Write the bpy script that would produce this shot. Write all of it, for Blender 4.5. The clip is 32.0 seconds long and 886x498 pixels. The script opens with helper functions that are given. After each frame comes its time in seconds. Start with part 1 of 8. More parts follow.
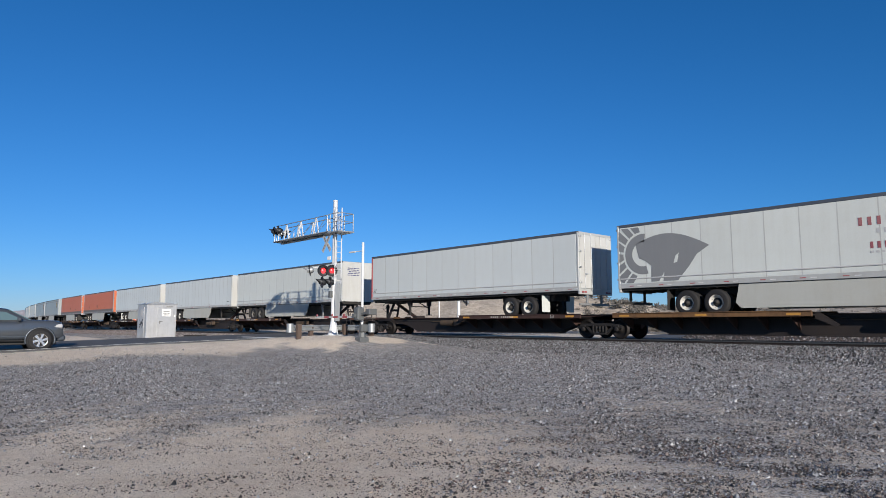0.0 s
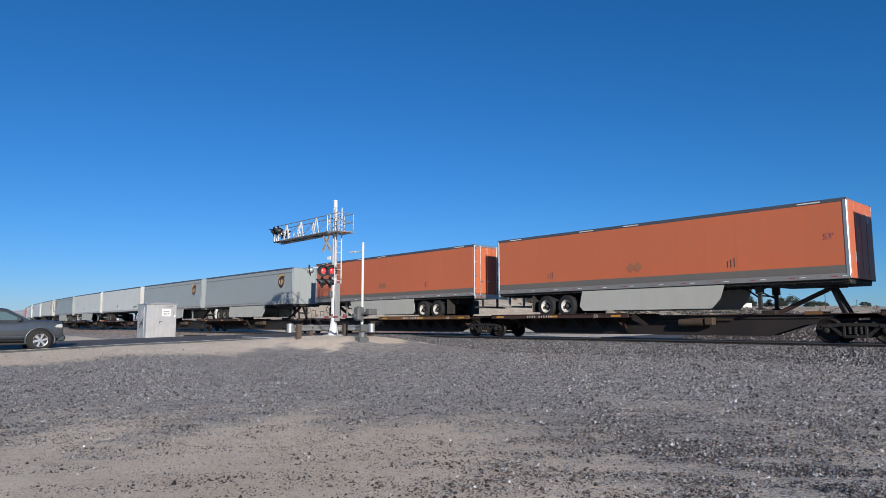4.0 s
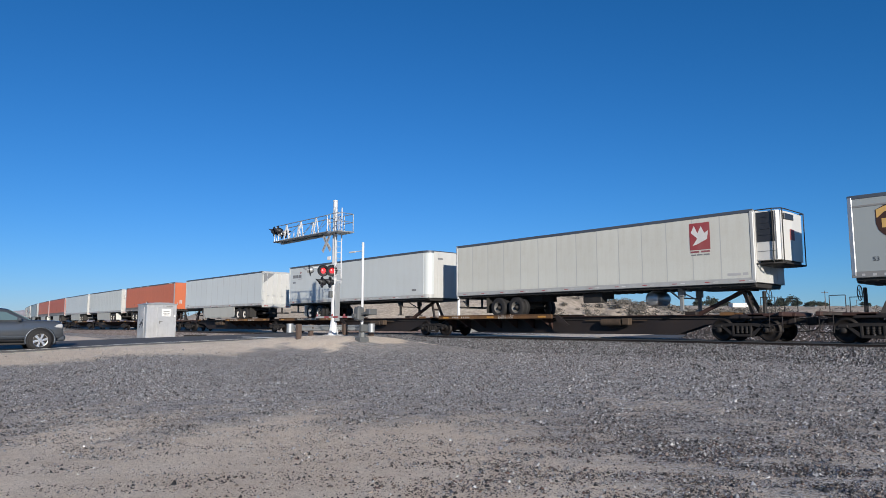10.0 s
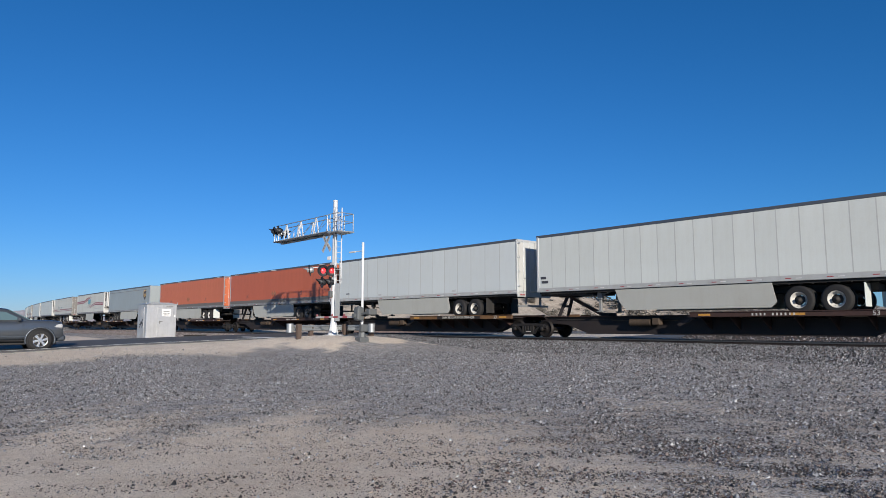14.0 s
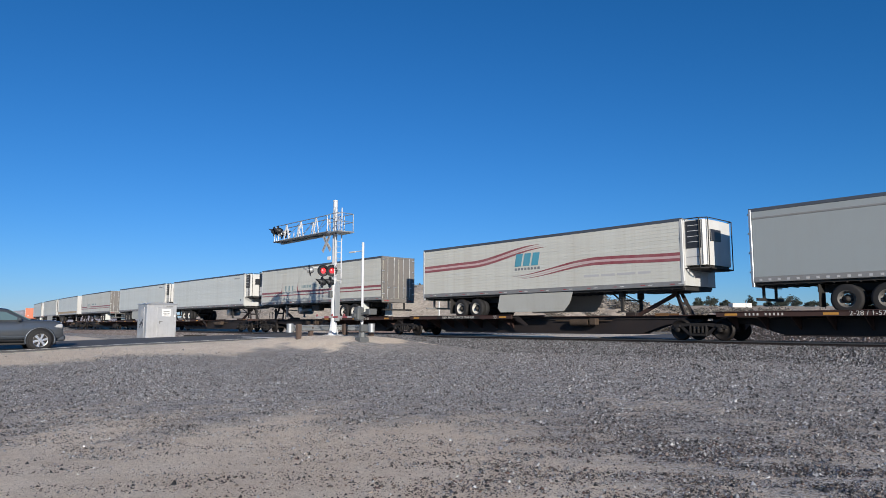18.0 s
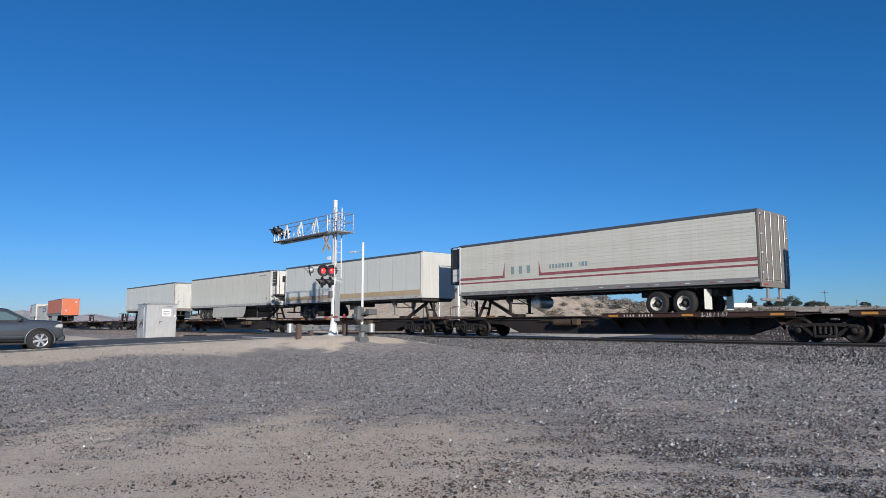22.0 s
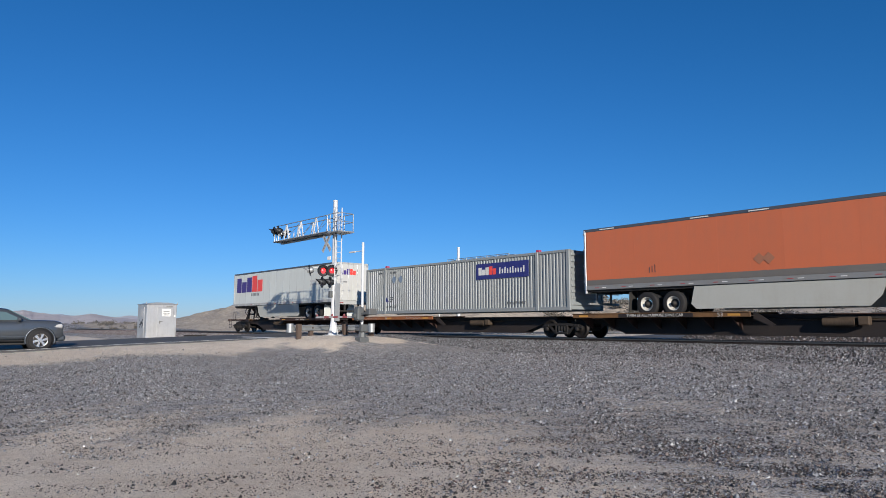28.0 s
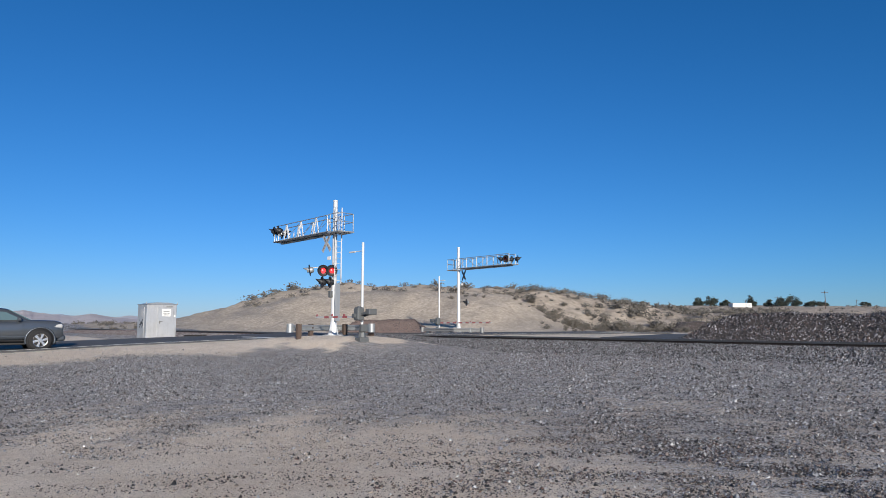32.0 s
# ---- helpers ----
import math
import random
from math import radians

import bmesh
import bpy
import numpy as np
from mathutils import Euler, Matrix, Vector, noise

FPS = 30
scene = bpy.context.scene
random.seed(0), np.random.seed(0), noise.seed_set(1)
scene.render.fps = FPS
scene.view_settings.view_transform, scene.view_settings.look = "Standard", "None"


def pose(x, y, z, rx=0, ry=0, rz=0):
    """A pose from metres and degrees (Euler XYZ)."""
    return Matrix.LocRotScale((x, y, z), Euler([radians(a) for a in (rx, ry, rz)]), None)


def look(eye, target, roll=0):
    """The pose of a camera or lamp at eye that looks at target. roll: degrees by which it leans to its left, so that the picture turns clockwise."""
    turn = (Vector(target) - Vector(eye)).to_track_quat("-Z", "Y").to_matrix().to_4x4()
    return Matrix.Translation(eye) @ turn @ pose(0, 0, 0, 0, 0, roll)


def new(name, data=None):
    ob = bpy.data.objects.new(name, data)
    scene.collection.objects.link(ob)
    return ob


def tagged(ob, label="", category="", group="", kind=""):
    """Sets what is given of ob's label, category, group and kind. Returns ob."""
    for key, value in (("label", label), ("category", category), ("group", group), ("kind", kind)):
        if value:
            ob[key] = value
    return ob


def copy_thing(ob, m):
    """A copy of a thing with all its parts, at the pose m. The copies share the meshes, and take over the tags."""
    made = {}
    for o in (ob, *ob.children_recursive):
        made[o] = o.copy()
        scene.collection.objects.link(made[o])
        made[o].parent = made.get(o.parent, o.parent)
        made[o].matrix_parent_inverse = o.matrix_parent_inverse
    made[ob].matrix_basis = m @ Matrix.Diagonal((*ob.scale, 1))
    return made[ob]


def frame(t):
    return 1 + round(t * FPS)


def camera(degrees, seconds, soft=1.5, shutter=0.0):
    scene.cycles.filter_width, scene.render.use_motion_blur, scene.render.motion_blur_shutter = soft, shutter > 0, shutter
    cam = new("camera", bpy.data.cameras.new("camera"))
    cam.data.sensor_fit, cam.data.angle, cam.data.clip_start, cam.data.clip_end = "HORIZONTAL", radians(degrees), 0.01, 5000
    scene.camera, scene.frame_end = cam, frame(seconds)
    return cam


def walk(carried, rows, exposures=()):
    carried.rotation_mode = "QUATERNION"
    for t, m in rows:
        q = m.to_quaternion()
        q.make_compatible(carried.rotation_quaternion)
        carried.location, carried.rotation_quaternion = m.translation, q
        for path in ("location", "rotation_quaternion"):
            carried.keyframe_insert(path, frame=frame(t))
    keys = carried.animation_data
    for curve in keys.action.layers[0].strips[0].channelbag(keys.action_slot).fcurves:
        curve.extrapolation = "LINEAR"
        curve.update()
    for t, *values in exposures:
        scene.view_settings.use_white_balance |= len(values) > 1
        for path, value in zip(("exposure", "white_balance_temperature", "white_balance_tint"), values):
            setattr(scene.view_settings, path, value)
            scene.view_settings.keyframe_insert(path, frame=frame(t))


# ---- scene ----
cam = camera(67.48, 32.0, soft=0.65)

# World frame: x runs along the straight track in the train's direction, y away from the camera across the track, z up.
YAW = radians(48.061)
PITCH = radians(6.485)
EYE = Vector((0.0, 0.0, 1.6))
AIM = Vector((-math.sin(YAW) * math.cos(PITCH), math.cos(YAW) * math.cos(PITCH), math.sin(PITCH)))
walk(cam, [(0.0, look(EYE, EYE + AIM)), (32.0, look(EYE, EYE + AIM))], exposures=[(0.0, 0.0), (32.0, 0.0)])

RAIL_Z = 0.97          # top of the rails
TRACK_Y = 26.185       # centre line of the straight track
CURVE_X = -68.0        # behind this the track bends away
CURVE_R = 877.0

# ---- light ----
SUN_WAY = Vector((1.0, -0.49, 0.335)).normalized()
world = bpy.data.worlds.new("desert_sky")
scene.world = world
world.use_nodes = True
wn = world.node_tree
wn.nodes.clear()
sky = wn.nodes.new("ShaderNodeTexSky")
sky.sky_type = 'NISHITA'
sky.sun_disc = False
sky.sun_elevation = math.asin(SUN_WAY.z)
sky.sun_rotation = math.atan2(SUN_WAY.x, SUN_WAY.y)
sky.altitude = 700
sky.air_density = 1.0
sky.dust_density = 0.2
sky.ozone_density = 4.2
bg = wn.nodes.new("ShaderNodeBackground")
bg.inputs["Strength"].default_value = 0.112
wo = wn.nodes.new("ShaderNodeOutputWorld")
tint = wn.nodes.new("ShaderNodeMix")
tint.data_type, tint.blend_type = 'RGBA', 'MULTIPLY'
tint.inputs[0].default_value = 1.0
tint.inputs[7].default_value = (0.305, 0.635, 0.97, 1)
wn.links.new(sky.outputs[0], tint.inputs[6])
split = wn.nodes.new("ShaderNodeSeparateColor")
join = wn.nodes.new("ShaderNodeCombineColor")
warm = wn.nodes.new("ShaderNodeMath")
warm.operation = 'POWER'
warm.inputs[1].default_value = 1.5
least = wn.nodes.new("ShaderNodeMath")
least.operation = 'MULTIPLY'
least.inputs[1].default_value = 1.10
wn.links.new(tint.outputs[2], split.inputs[0])
wn.links.new(split.outputs[0], warm.inputs[0])
wn.links.new(warm.outputs[0], least.inputs[0])
wn.links.new(least.outputs[0], join.inputs[0])
wn.links.new(split.outputs[1], join.inputs[1])
wn.links.new(split.outputs[2], join.inputs[2])
wn.links.new(join.outputs[0], bg.inputs[0])
wn.links.new(bg.outputs[0], wo.inputs[0])
sun = new("sun", bpy.data.lights.new("sun", "SUN"))
sun.data.energy = 6.0
sun.data.angle = radians(0.53)
sun.data.color = (1.0, 0.93, 0.83)
sun.matrix_basis = look(SUN_WAY * 60, (0, 0, 0))


# ---- materials ----
def nodes_of(name):
    m = bpy.data.materials.new(name)
    m.use_nodes = True
    t = m.node_tree
    b = t.nodes["Principled BSDF"]
    return m, t, b


def mix_col(t, fac, a, b, mode='MIX'):
    n = t.nodes.new("ShaderNodeMix")
    n.data_type = 'RGBA'
    n.blend_type = mode
    for sock, v in ((n.inputs[0], fac), (n.inputs[6], a), (n.inputs[7], b)):
        if isinstance(v, (int, float)):
            sock.default_value = v
        elif isinstance(v, tuple):
            sock.default_value = (*v[:3], 1)
        else:
            t.links.new(v, sock)
    return n.outputs[2]


def noise_fac(t, scale, detail=4, rough=0.55, lo=0.35, hi=0.65, stretch=(1, 1, 1), coord='Object', dist=0.0):
    tc = t.nodes.new("ShaderNodeTexCoord")
    mp = t.nodes.new("ShaderNodeMapping")
    mp.inputs["Scale"].default_value = stretch
    nz = t.nodes.new("ShaderNodeTexNoise")
    nz.inputs["Scale"].default_value = scale
    nz.inputs["Detail"].default_value = detail
    nz.inputs["Roughness"].default_value = rough
    nz.inputs["Distortion"].default_value = dist
    rm = t.nodes.new("ShaderNodeMapRange")
    rm.inputs[1].default_value, rm.inputs[2].default_value = lo, hi
    t.links.new(tc.outputs[coord], mp.inputs[0])
    t.links.new(mp.outputs[0], nz.inputs[0])
    t.links.new(nz.outputs[0], rm.inputs[0])
    return rm.outputs[0], nz.outputs[0]


def math_node(t, op, a, b=None):
    n = t.nodes.new("ShaderNodeMath")
    n.operation = op
    for sock, v in ((n.inputs[0], a), (n.inputs[1], b)):
        if v is None:
            continue
        if isinstance(v, (int, float)):
            sock.default_value = v
        else:
            t.links.new(v, sock)
    return n.outputs[0]


def bump(t, b, height, strength=0.3, dist=0.01):
    n = t.nodes.new("ShaderNodeBump")
    n.inputs["Strength"].default_value = strength
    n.inputs["Distance"].default_value = dist
    t.links.new(height, n.inputs["Height"])
    t.links.new(n.outputs[0], b.inputs["Normal"])


def coat(name, col, dirt=(0.30, 0.25, 0.19), rough=0.45, metal=0.0, amount=0.35, vary=0.06, streak=True, relief=0.05, scale=1.0):
    """Paint or metal with grime at two scales, streaks that run down, and a little change from piece to piece."""
    m, t, b = nodes_of(name)
    big, _ = noise_fac(t, 0.55 * scale, 5, 0.6, 0.38, 0.75, (1, 1, 1))
    fine, raw = noise_fac(t, 22 * scale, 4, 0.65, 0.42, 0.78)
    run, _ = noise_fac(t, 3.2 * scale, 4, 0.6, 0.45, 0.8, (1.0, 1.0, 0.09 if streak else 1.0))
    d = math_node(t, 'MULTIPLY', math_node(t, 'ADD', math_node(t, 'MULTIPLY', big, 0.55), math_node(t, 'MULTIPLY', run, 0.5)), amount)
    d = math_node(t, 'ADD', d, math_node(t, 'MULTIPLY', fine, amount * 0.3))
    oi = t.nodes.new("ShaderNodeObjectInfo")
    v = math_node(t, 'ADD', math_node(t, 'MULTIPLY', oi.outputs["Random"], vary), 1 - vary / 2)
    base = mix_col(t, d, col, dirt)
    hv = t.nodes.new("ShaderNodeHueSaturation")
    t.links.new(base, hv.inputs["Color"])
    t.links.new(v, hv.inputs["Value"])
    t.links.new(hv.outputs[0], b.inputs["Base Color"])
    r = math_node(t, 'ADD', math_node(t, 'MULTIPLY', d, 0.45), rough)
    t.links.new(r, b.inputs["Roughness"])
    b.inputs["Metallic"].default_value = metal
    if relief:
        bump(t, b, raw, relief, 0.004)
    return m


def glow(name, col, power):
    m, t, b = nodes_of(name)
    b.inputs["Base Color"].default_value = (*col, 1)
    b.inputs["Emission Color"].default_value = (*col, 1)
    b.inputs["Emission Strength"].default_value = power
    b.inputs["Roughness"].default_value = 0.25
    return m


WHITE = coat("trailer_white_paint", (0.545, 0.57, 0.545), (0.34, 0.32, 0.27), 0.38, amount=0.34)
WHITE_B = coat("trailer_cool_white_paint", (0.52, 0.555, 0.555), (0.35, 0.33, 0.29), 0.38, amount=0.26)
CREAM = coat("trailer_cream_paint", (0.55, 0.555, 0.505), (0.32, 0.27, 0.20), 0.42, amount=0.42)
SEAMGREY = coat("dusty_seam_strip", (0.42, 0.43, 0.42), (0.22, 0.20, 0.17), 0.5, amount=0.5)
DOOR_WHITE = coat("door_white_paint", (0.47, 0.475, 0.46), (0.30, 0.26, 0.21), 0.45, amount=0.40)
DOOR_DARK = coat("door_grey_paint", (0.145, 0.14, 0.133), (0.22, 0.17, 0.125), 0.5, amount=0.45)
SILVERGREY = coat("fleet_grey_paint", (0.275, 0.305, 0.31), (0.23, 0.225, 0.205), 0.36, amount=0.25)
ORANGE = coat("trailer_orange_paint", (0.49, 0.125, 0.052), (0.29, 0.125, 0.08), 0.42, amount=0.42)
RUSTORANGE = coat("faded_orange_red_paint", (0.43, 0.098, 0.045), (0.25, 0.11, 0.075), 0.45, amount=0.42)
ALU = coat("brushed_aluminium", (0.50, 0.51, 0.52), (0.26, 0.245, 0.22), 0.36, 0.8, amount=0.35)
GALV = coat("galvanised_steel", (0.36, 0.38, 0.39), (0.25, 0.24, 0.22), 0.45, 0.6, amount=0.35)
BANDGREY = coat("dusty_dark_band", (0.115, 0.108, 0.10), (0.17, 0.14, 0.115), 0.55, amount=0.6)
RAILPALE = coat("bottom_rail_pale", (0.40, 0.41, 0.405), (0.22, 0.20, 0.17), 0.5, 0.1, amount=0.45)
POSTGREY = coat("corner_post_dull_metal", (0.43, 0.44, 0.435), (0.25, 0.235, 0.21), 0.48, 0.15, amount=0.4)
RAILGREY = coat("bottom_rail_grey", (0.225, 0.23, 0.23), (0.15, 0.13, 0.11), 0.5, 0.2, amount=0.4)
TOPRAIL = coat("top_rail_dark", (0.07, 0.085, 0.11), (0.15, 0.14, 0.12), 0.45, 0.3, amount=0.3)
UNDER = coat("undercarriage_black", (0.014, 0.014, 0.014), (0.06, 0.048, 0.036), 0.65, amount=0.45)
RUBBER = coat("tyre_rubber", (0.008, 0.008, 0.009), (0.032, 0.027, 0.022), 0.75, amount=0.4, streak=False)
RIMWHITE = coat("white_wheel_rim", (0.52, 0.51, 0.47), (0.20, 0.155, 0.11), 0.5, amount=0.5, streak=False)
RIMSTEEL = coat("dull_steel_rim", (0.14, 0.137, 0.13), (0.09, 0.07, 0.05), 0.5, 0.3, amount=0.5, streak=False)
SKIRT_W = coat("side_skirt_white", (0.39, 0.395, 0.365), (0.27, 0.24, 0.19), 0.5, amount=0.45)
SKIRT_D = coat("side_skirt_dark", (0.055, 0.056, 0.06), (0.16, 0.14, 0.11), 0.5, amount=0.4)
SPINE = coat("car_brown_paint", (0.0115, 0.0085, 0.0085), (0.034, 0.023, 0.019), 0.6, amount=0.6)
SPINE_RUST = coat("rusted_brown_paint", (0.044, 0.0195, 0.015), (0.024, 0.016, 0.013), 0.65, amount=0.6)
SPINE_ORANGE = coat("faded_orange_edge", (0.30, 0.10, 0.03), (0.09, 0.04, 0.022), 0.6, amount=0.7, scale=1.6)
SPINE_YEL = coat("worn_yellow_edge", (0.17, 0.085, 0.03), (0.045, 0.026, 0.018), 0.6, amount=0.95)
TRUCKMAT = coat("truck_iron", (0.011, 0.010, 0.010), (0.030, 0.023, 0.019), 0.7, 0.2, amount=0.6, streak=False)
TREAD = coat("polished_wheel_tread", (0.013, 0.0115, 0.011), (0.030, 0.022, 0.018), 0.5, 0.5, amount=0.5, streak=False)
YELLOW = coat("yellow_reflector", (0.50, 0.245, 0.04), (0.16, 0.08, 0.04), 0.45, amount=0.75)
LETTER_W = coat("white_lettering", (0.50, 0.49, 0.46), (0.3, 0.25, 0.2), 0.5, amount=0.4, relief=0)
LETTER_K = coat("dark_lettering", (0.04, 0.04, 0.05), (0.2, 0.2, 0.2), 0.5, amount=0.2, relief=0)
RED = coat("red_marking", (0.29, 0.04, 0.045), (0.3, 0.2, 0.18), 0.45, amount=0.45, relief=0)
MAROON = coat("faded_maroon_stripe", (0.23, 0.05, 0.062), (0.4, 0.3, 0.28), 0.45, amount=0.4, relief=0)
TEAL = coat("teal_marking", (0.05, 0.27, 0.36), (0.4, 0.4, 0.38), 0.45, amount=0.25, relief=0)
PALEPINK = coat("faded_pink_stripe", (0.50, 0.36, 0.36), (0.4, 0.33, 0.3), 0.45, amount=0.35, relief=0)
FADED_TEAL = coat("faded_teal_marking", (0.16, 0.25, 0.265), (0.4, 0.4, 0.38), 0.45, amount=0.45, relief=0)
PURPLE = coat("purple_marking", (0.045, 0.022, 0.16), (0.2, 0.2, 0.25), 0.4, amount=0.1, relief=0)
REDORANGE = coat("red_orange_marking", (0.72, 0.055, 0.045), (0.4, 0.2, 0.15), 0.4, amount=0.12, relief=0)
GREYMARK = coat("grey_marking", (0.17, 0.175, 0.18), (0.3, 0.3, 0.3), 0.45, amount=0.2, relief=0)
RUSTGREY = coat("rusty_grey_placard", (0.27, 0.12, 0.07), (0.36, 0.12, 0.06), 0.6, amount=0.6, relief=0)
PALEMARK = coat("pale_grey_marking", (0.40, 0.40, 0.40), (0.5, 0.5, 0.5), 0.5, amount=0.2, relief=0)
BROWNMARK = coat("dark_brown_marking", (0.045, 0.018, 0.010), (0.2, 0.15, 0.1), 0.4, amount=0.1, relief=0)
GOLD = coat("gold_marking", (0.52, 0.33, 0.11), (0.3, 0.2, 0.1), 0.4, amount=0.15, relief=0)
NAVY = coat("navy_panel", (0.018, 0.022, 0.14), (0.2, 0.2, 0.25), 0.4, amount=0.1, relief=0)
TAPE_W = coat("white_reflective_tape", (0.60, 0.60, 0.58), (0.3, 0.25, 0.2), 0.35, amount=0.3, relief=0)
TAN_BAND = coat("tan_dirt_band", (0.42, 0.33, 0.22), (0.26, 0.19, 0.12), 0.7, amount=0.7)
SLATEBLUE = coat("slate_blue_decal", (0.16, 0.22, 0.30), (0.3, 0.3, 0.3), 0.45, amount=0.3, relief=0)
REDMAG = coat("faded_red_block", (0.36, 0.04, 0.09), (0.2, 0.1, 0.1), 0.5, amount=0.4)
CONTAINER = coat("container_grey_paint", (0.245, 0.265, 0.27), (0.17, 0.155, 0.135), 0.42, 0.1, amount=0.35)
TANKMAT = coat("dusty_rusted_tank", (0.075, 0.050, 0.032), (0.02, 0.015, 0.012), 0.7, amount=0.8, scale=2.5)
GRILLE = coat("black_grille", (0.018, 0.02, 0.025), (0.1, 0.09, 0.08), 0.35, amount=0.2)
REEFER = coat("cooling_unit_white", (0.56, 0.56, 0.54), (0.34, 0.3, 0.24), 0.35, amount=0.3)
BLACKSIG = coat("signal_black_paint", (0.010, 0.012, 0.016), (0.035, 0.033, 0.033), 0.5, amount=0.25)
WOODPOST = coat("weathered_wood_post", (0.085, 0.058, 0.045), (0.05, 0.036, 0.028), 0.8, amount=0.6, relief=0.4)
TIEWOOD = coat("tie_wood", (0.07, 0.055, 0.045), (0.13, 0.11, 0.09), 0.85, amount=0.5, relief=0.4)
RAILSTEEL = coat("rail_steel", (0.026, 0.021, 0.021), (0.05, 0.036, 0.03), 0.6, 0.5, amount=0.5, streak=False)
RAILTOP = coat("worn_rail_head", (0.13, 0.125, 0.12), (0.06, 0.05, 0.045), 0.4, 0.7, amount=0.25, streak=False)
CONCRETE = coat("crossing_concrete", (0.19, 0.182, 0.17), (0.10, 0.09, 0.08), 0.8, amount=0.5, streak=False, relief=0.3)
RED_LIT = glow("lit_red_lens", (1.0, 0.04, 0.05), 1.5)
RED_DIM = glow("dim_red_lens", (0.9, 0.03, 0.04), 0.9)


# ---- mesh building ----
class Solid:
    """Gathers pieces of one mesh."""

    def __init__(self):
        self.v, self.f, self.s = [], [], []

    def add(self, verts, faces, smooth=False):
        o = len(self.v)
        self.v += [tuple(p) for p in verts]
        self.f += [tuple(i + o for i in q) for q in faces]
        self.s += [smooth] * len(faces)
        return self

    def box(self, x0, x1, y0, y1, z0, z1, c=0.0, m=None):
        if c <= 0:
            vs = [(x, y, z) for x in (x0, x1) for y in (y0, y1) for z in (z0, z1)]
            fs = [(0, 1, 3, 2), (4, 6, 7, 5), (0, 4, 5, 1), (2, 3, 7, 6), (0, 2, 6, 4), (1, 5, 7, 3)]
        else:
            c = min(c, 0.45 * abs(x1 - x0), 0.45 * abs(y1 - y0), 0.45 * abs(z1 - z0))
            vs, idx = [], {}
            for i, (x, sx) in enumerate(((x0, 1), (x1, -1))):
                for j, (y, sy) in enumerate(((y0, 1), (y1, -1))):
                    for k, (z, sz) in enumerate(((z0, 1), (z1, -1))):
                        for a in range(3):
                            idx[i, j, k, a] = len(vs)
                            vs.append((x + (0 if a == 0 else sx * c), y + (0 if a == 1 else sy * c), z + (0 if a == 2 else sz * c)))
            fs = []
            for i in (0, 1):
                q = [idx[i, 0, 0, 0], idx[i, 0, 1, 0], idx[i, 1, 1, 0], idx[i, 1, 0, 0]]
                fs.append(q if i == 0 else q[::-1])
                q = [idx[0, i, 0, 1], idx[1, i, 0, 1], idx[1, i, 1, 1], idx[0, i, 1, 1]]
                fs.append(q if i == 0 else q[::-1])
                q = [idx[0, 0, i, 2], idx[0, 1, i, 2], idx[1, 1, i, 2], idx[1, 0, i, 2]]
                fs.append(q if i == 0 else q[::-1])
            for i in (0, 1):
                for j in (0, 1):
                    e = [(idx[i, j, 0, 0], idx[i, j, 1, 0], idx[i, j, 1, 1], idx[i, j, 0, 1]),
                         (idx[i, 0, j, 0], idx[i, 1, j, 0], idx[i, 1, j, 2], idx[i, 0, j, 2]),
                         (idx[0, i, j, 1], idx[1, i, j, 1], idx[1, i, j, 2], idx[0, i, j, 2])]
                    odd = (i + j) % 2
                    fs.append(e[0][::-1] if not odd else e[0])
                    fs.append(e[1] if not odd else e[1][::-1])
                    fs.append(e[2][::-1] if not odd else e[2])
                    for k in (0, 1):
                        q = (idx[i, j, k, 0], idx[i, j, k, 1], idx[i, j, k, 2])
                        fs.append(q if (i + j + k) % 2 == 0 else q[::-1])
        if m is not None:
            vs = [m @ Vector(p) for p in vs]
        return self.add(vs, fs)

    def rod(self, p, q, r, n=8, r2=None, caps=True, smooth=True):
        p, q = Vector(p), Vector(q)
        r2 = r if r2 is None else r2
        w = (q - p).normalized()
        a = w.orthogonal().normalized()
        b = w.cross(a)
        vs = []
        for c, rr in ((p, r), (q, r2)):
            for i in range(n):
                t = 2 * math.pi * i / n
                vs.append(c + (a * math.cos(t) + b * math.sin(t)) * rr)
        self.add(vs, [(i, (i + 1) % n, n + (i + 1) % n, n + i) for i in range(n)], smooth)
        if caps:
            self.add(vs[:n], [tuple(range(n))[::-1]])
            self.add(vs[n:], [tuple(range(n))])
        return self

    def bar(self, p, q, w, h):
        """A square-section bar from p to q, w wide and h high."""
        p, q = Vector(p), Vector(q)
        d = (q - p).normalized()
        side = d.cross(Vector((0, 0, 1)))
        if side.length < 1e-4:
            side = Vector((1, 0, 0))
        side.normalize()
        up = side.cross(d)
        vs = [c + side * (sx * w / 2) + up * (sz * h / 2) for c in (p, q) for sx, sz in ((-1, -1), (1, -1), (1, 1), (-1, 1))]
        return self.add(vs, [(3, 2, 1, 0), (4, 5, 6, 7), (0, 1, 5, 4), (1, 2, 6, 5), (2, 3, 7, 6), (3, 0, 4, 7)])

    def slab(self, outline, axis, a, b):
        """A flat outline pushed from a to b along an axis; the outline is in the other two axes in order."""
        n = len(outline)
        area = sum(outline[i][0] * outline[(i + 1) % n][1] - outline[(i + 1) % n][0] * outline[i][1] for i in range(n))
        if (area < 0) != (axis == 1):
            outline = outline[::-1]
        if a > b:
            a, b = b, a
        put = {0: lambda u, w, k: (k, u, w), 1: lambda u, w, k: (u, k, w), 2: lambda u, w, k: (u, w, k)}[axis]
        vs = [put(u, w, a) for u, w in outline] + [put(u, w, b) for u, w in outline]
        fs = [tuple(range(n))[::-1], tuple(range(n, 2 * n))]
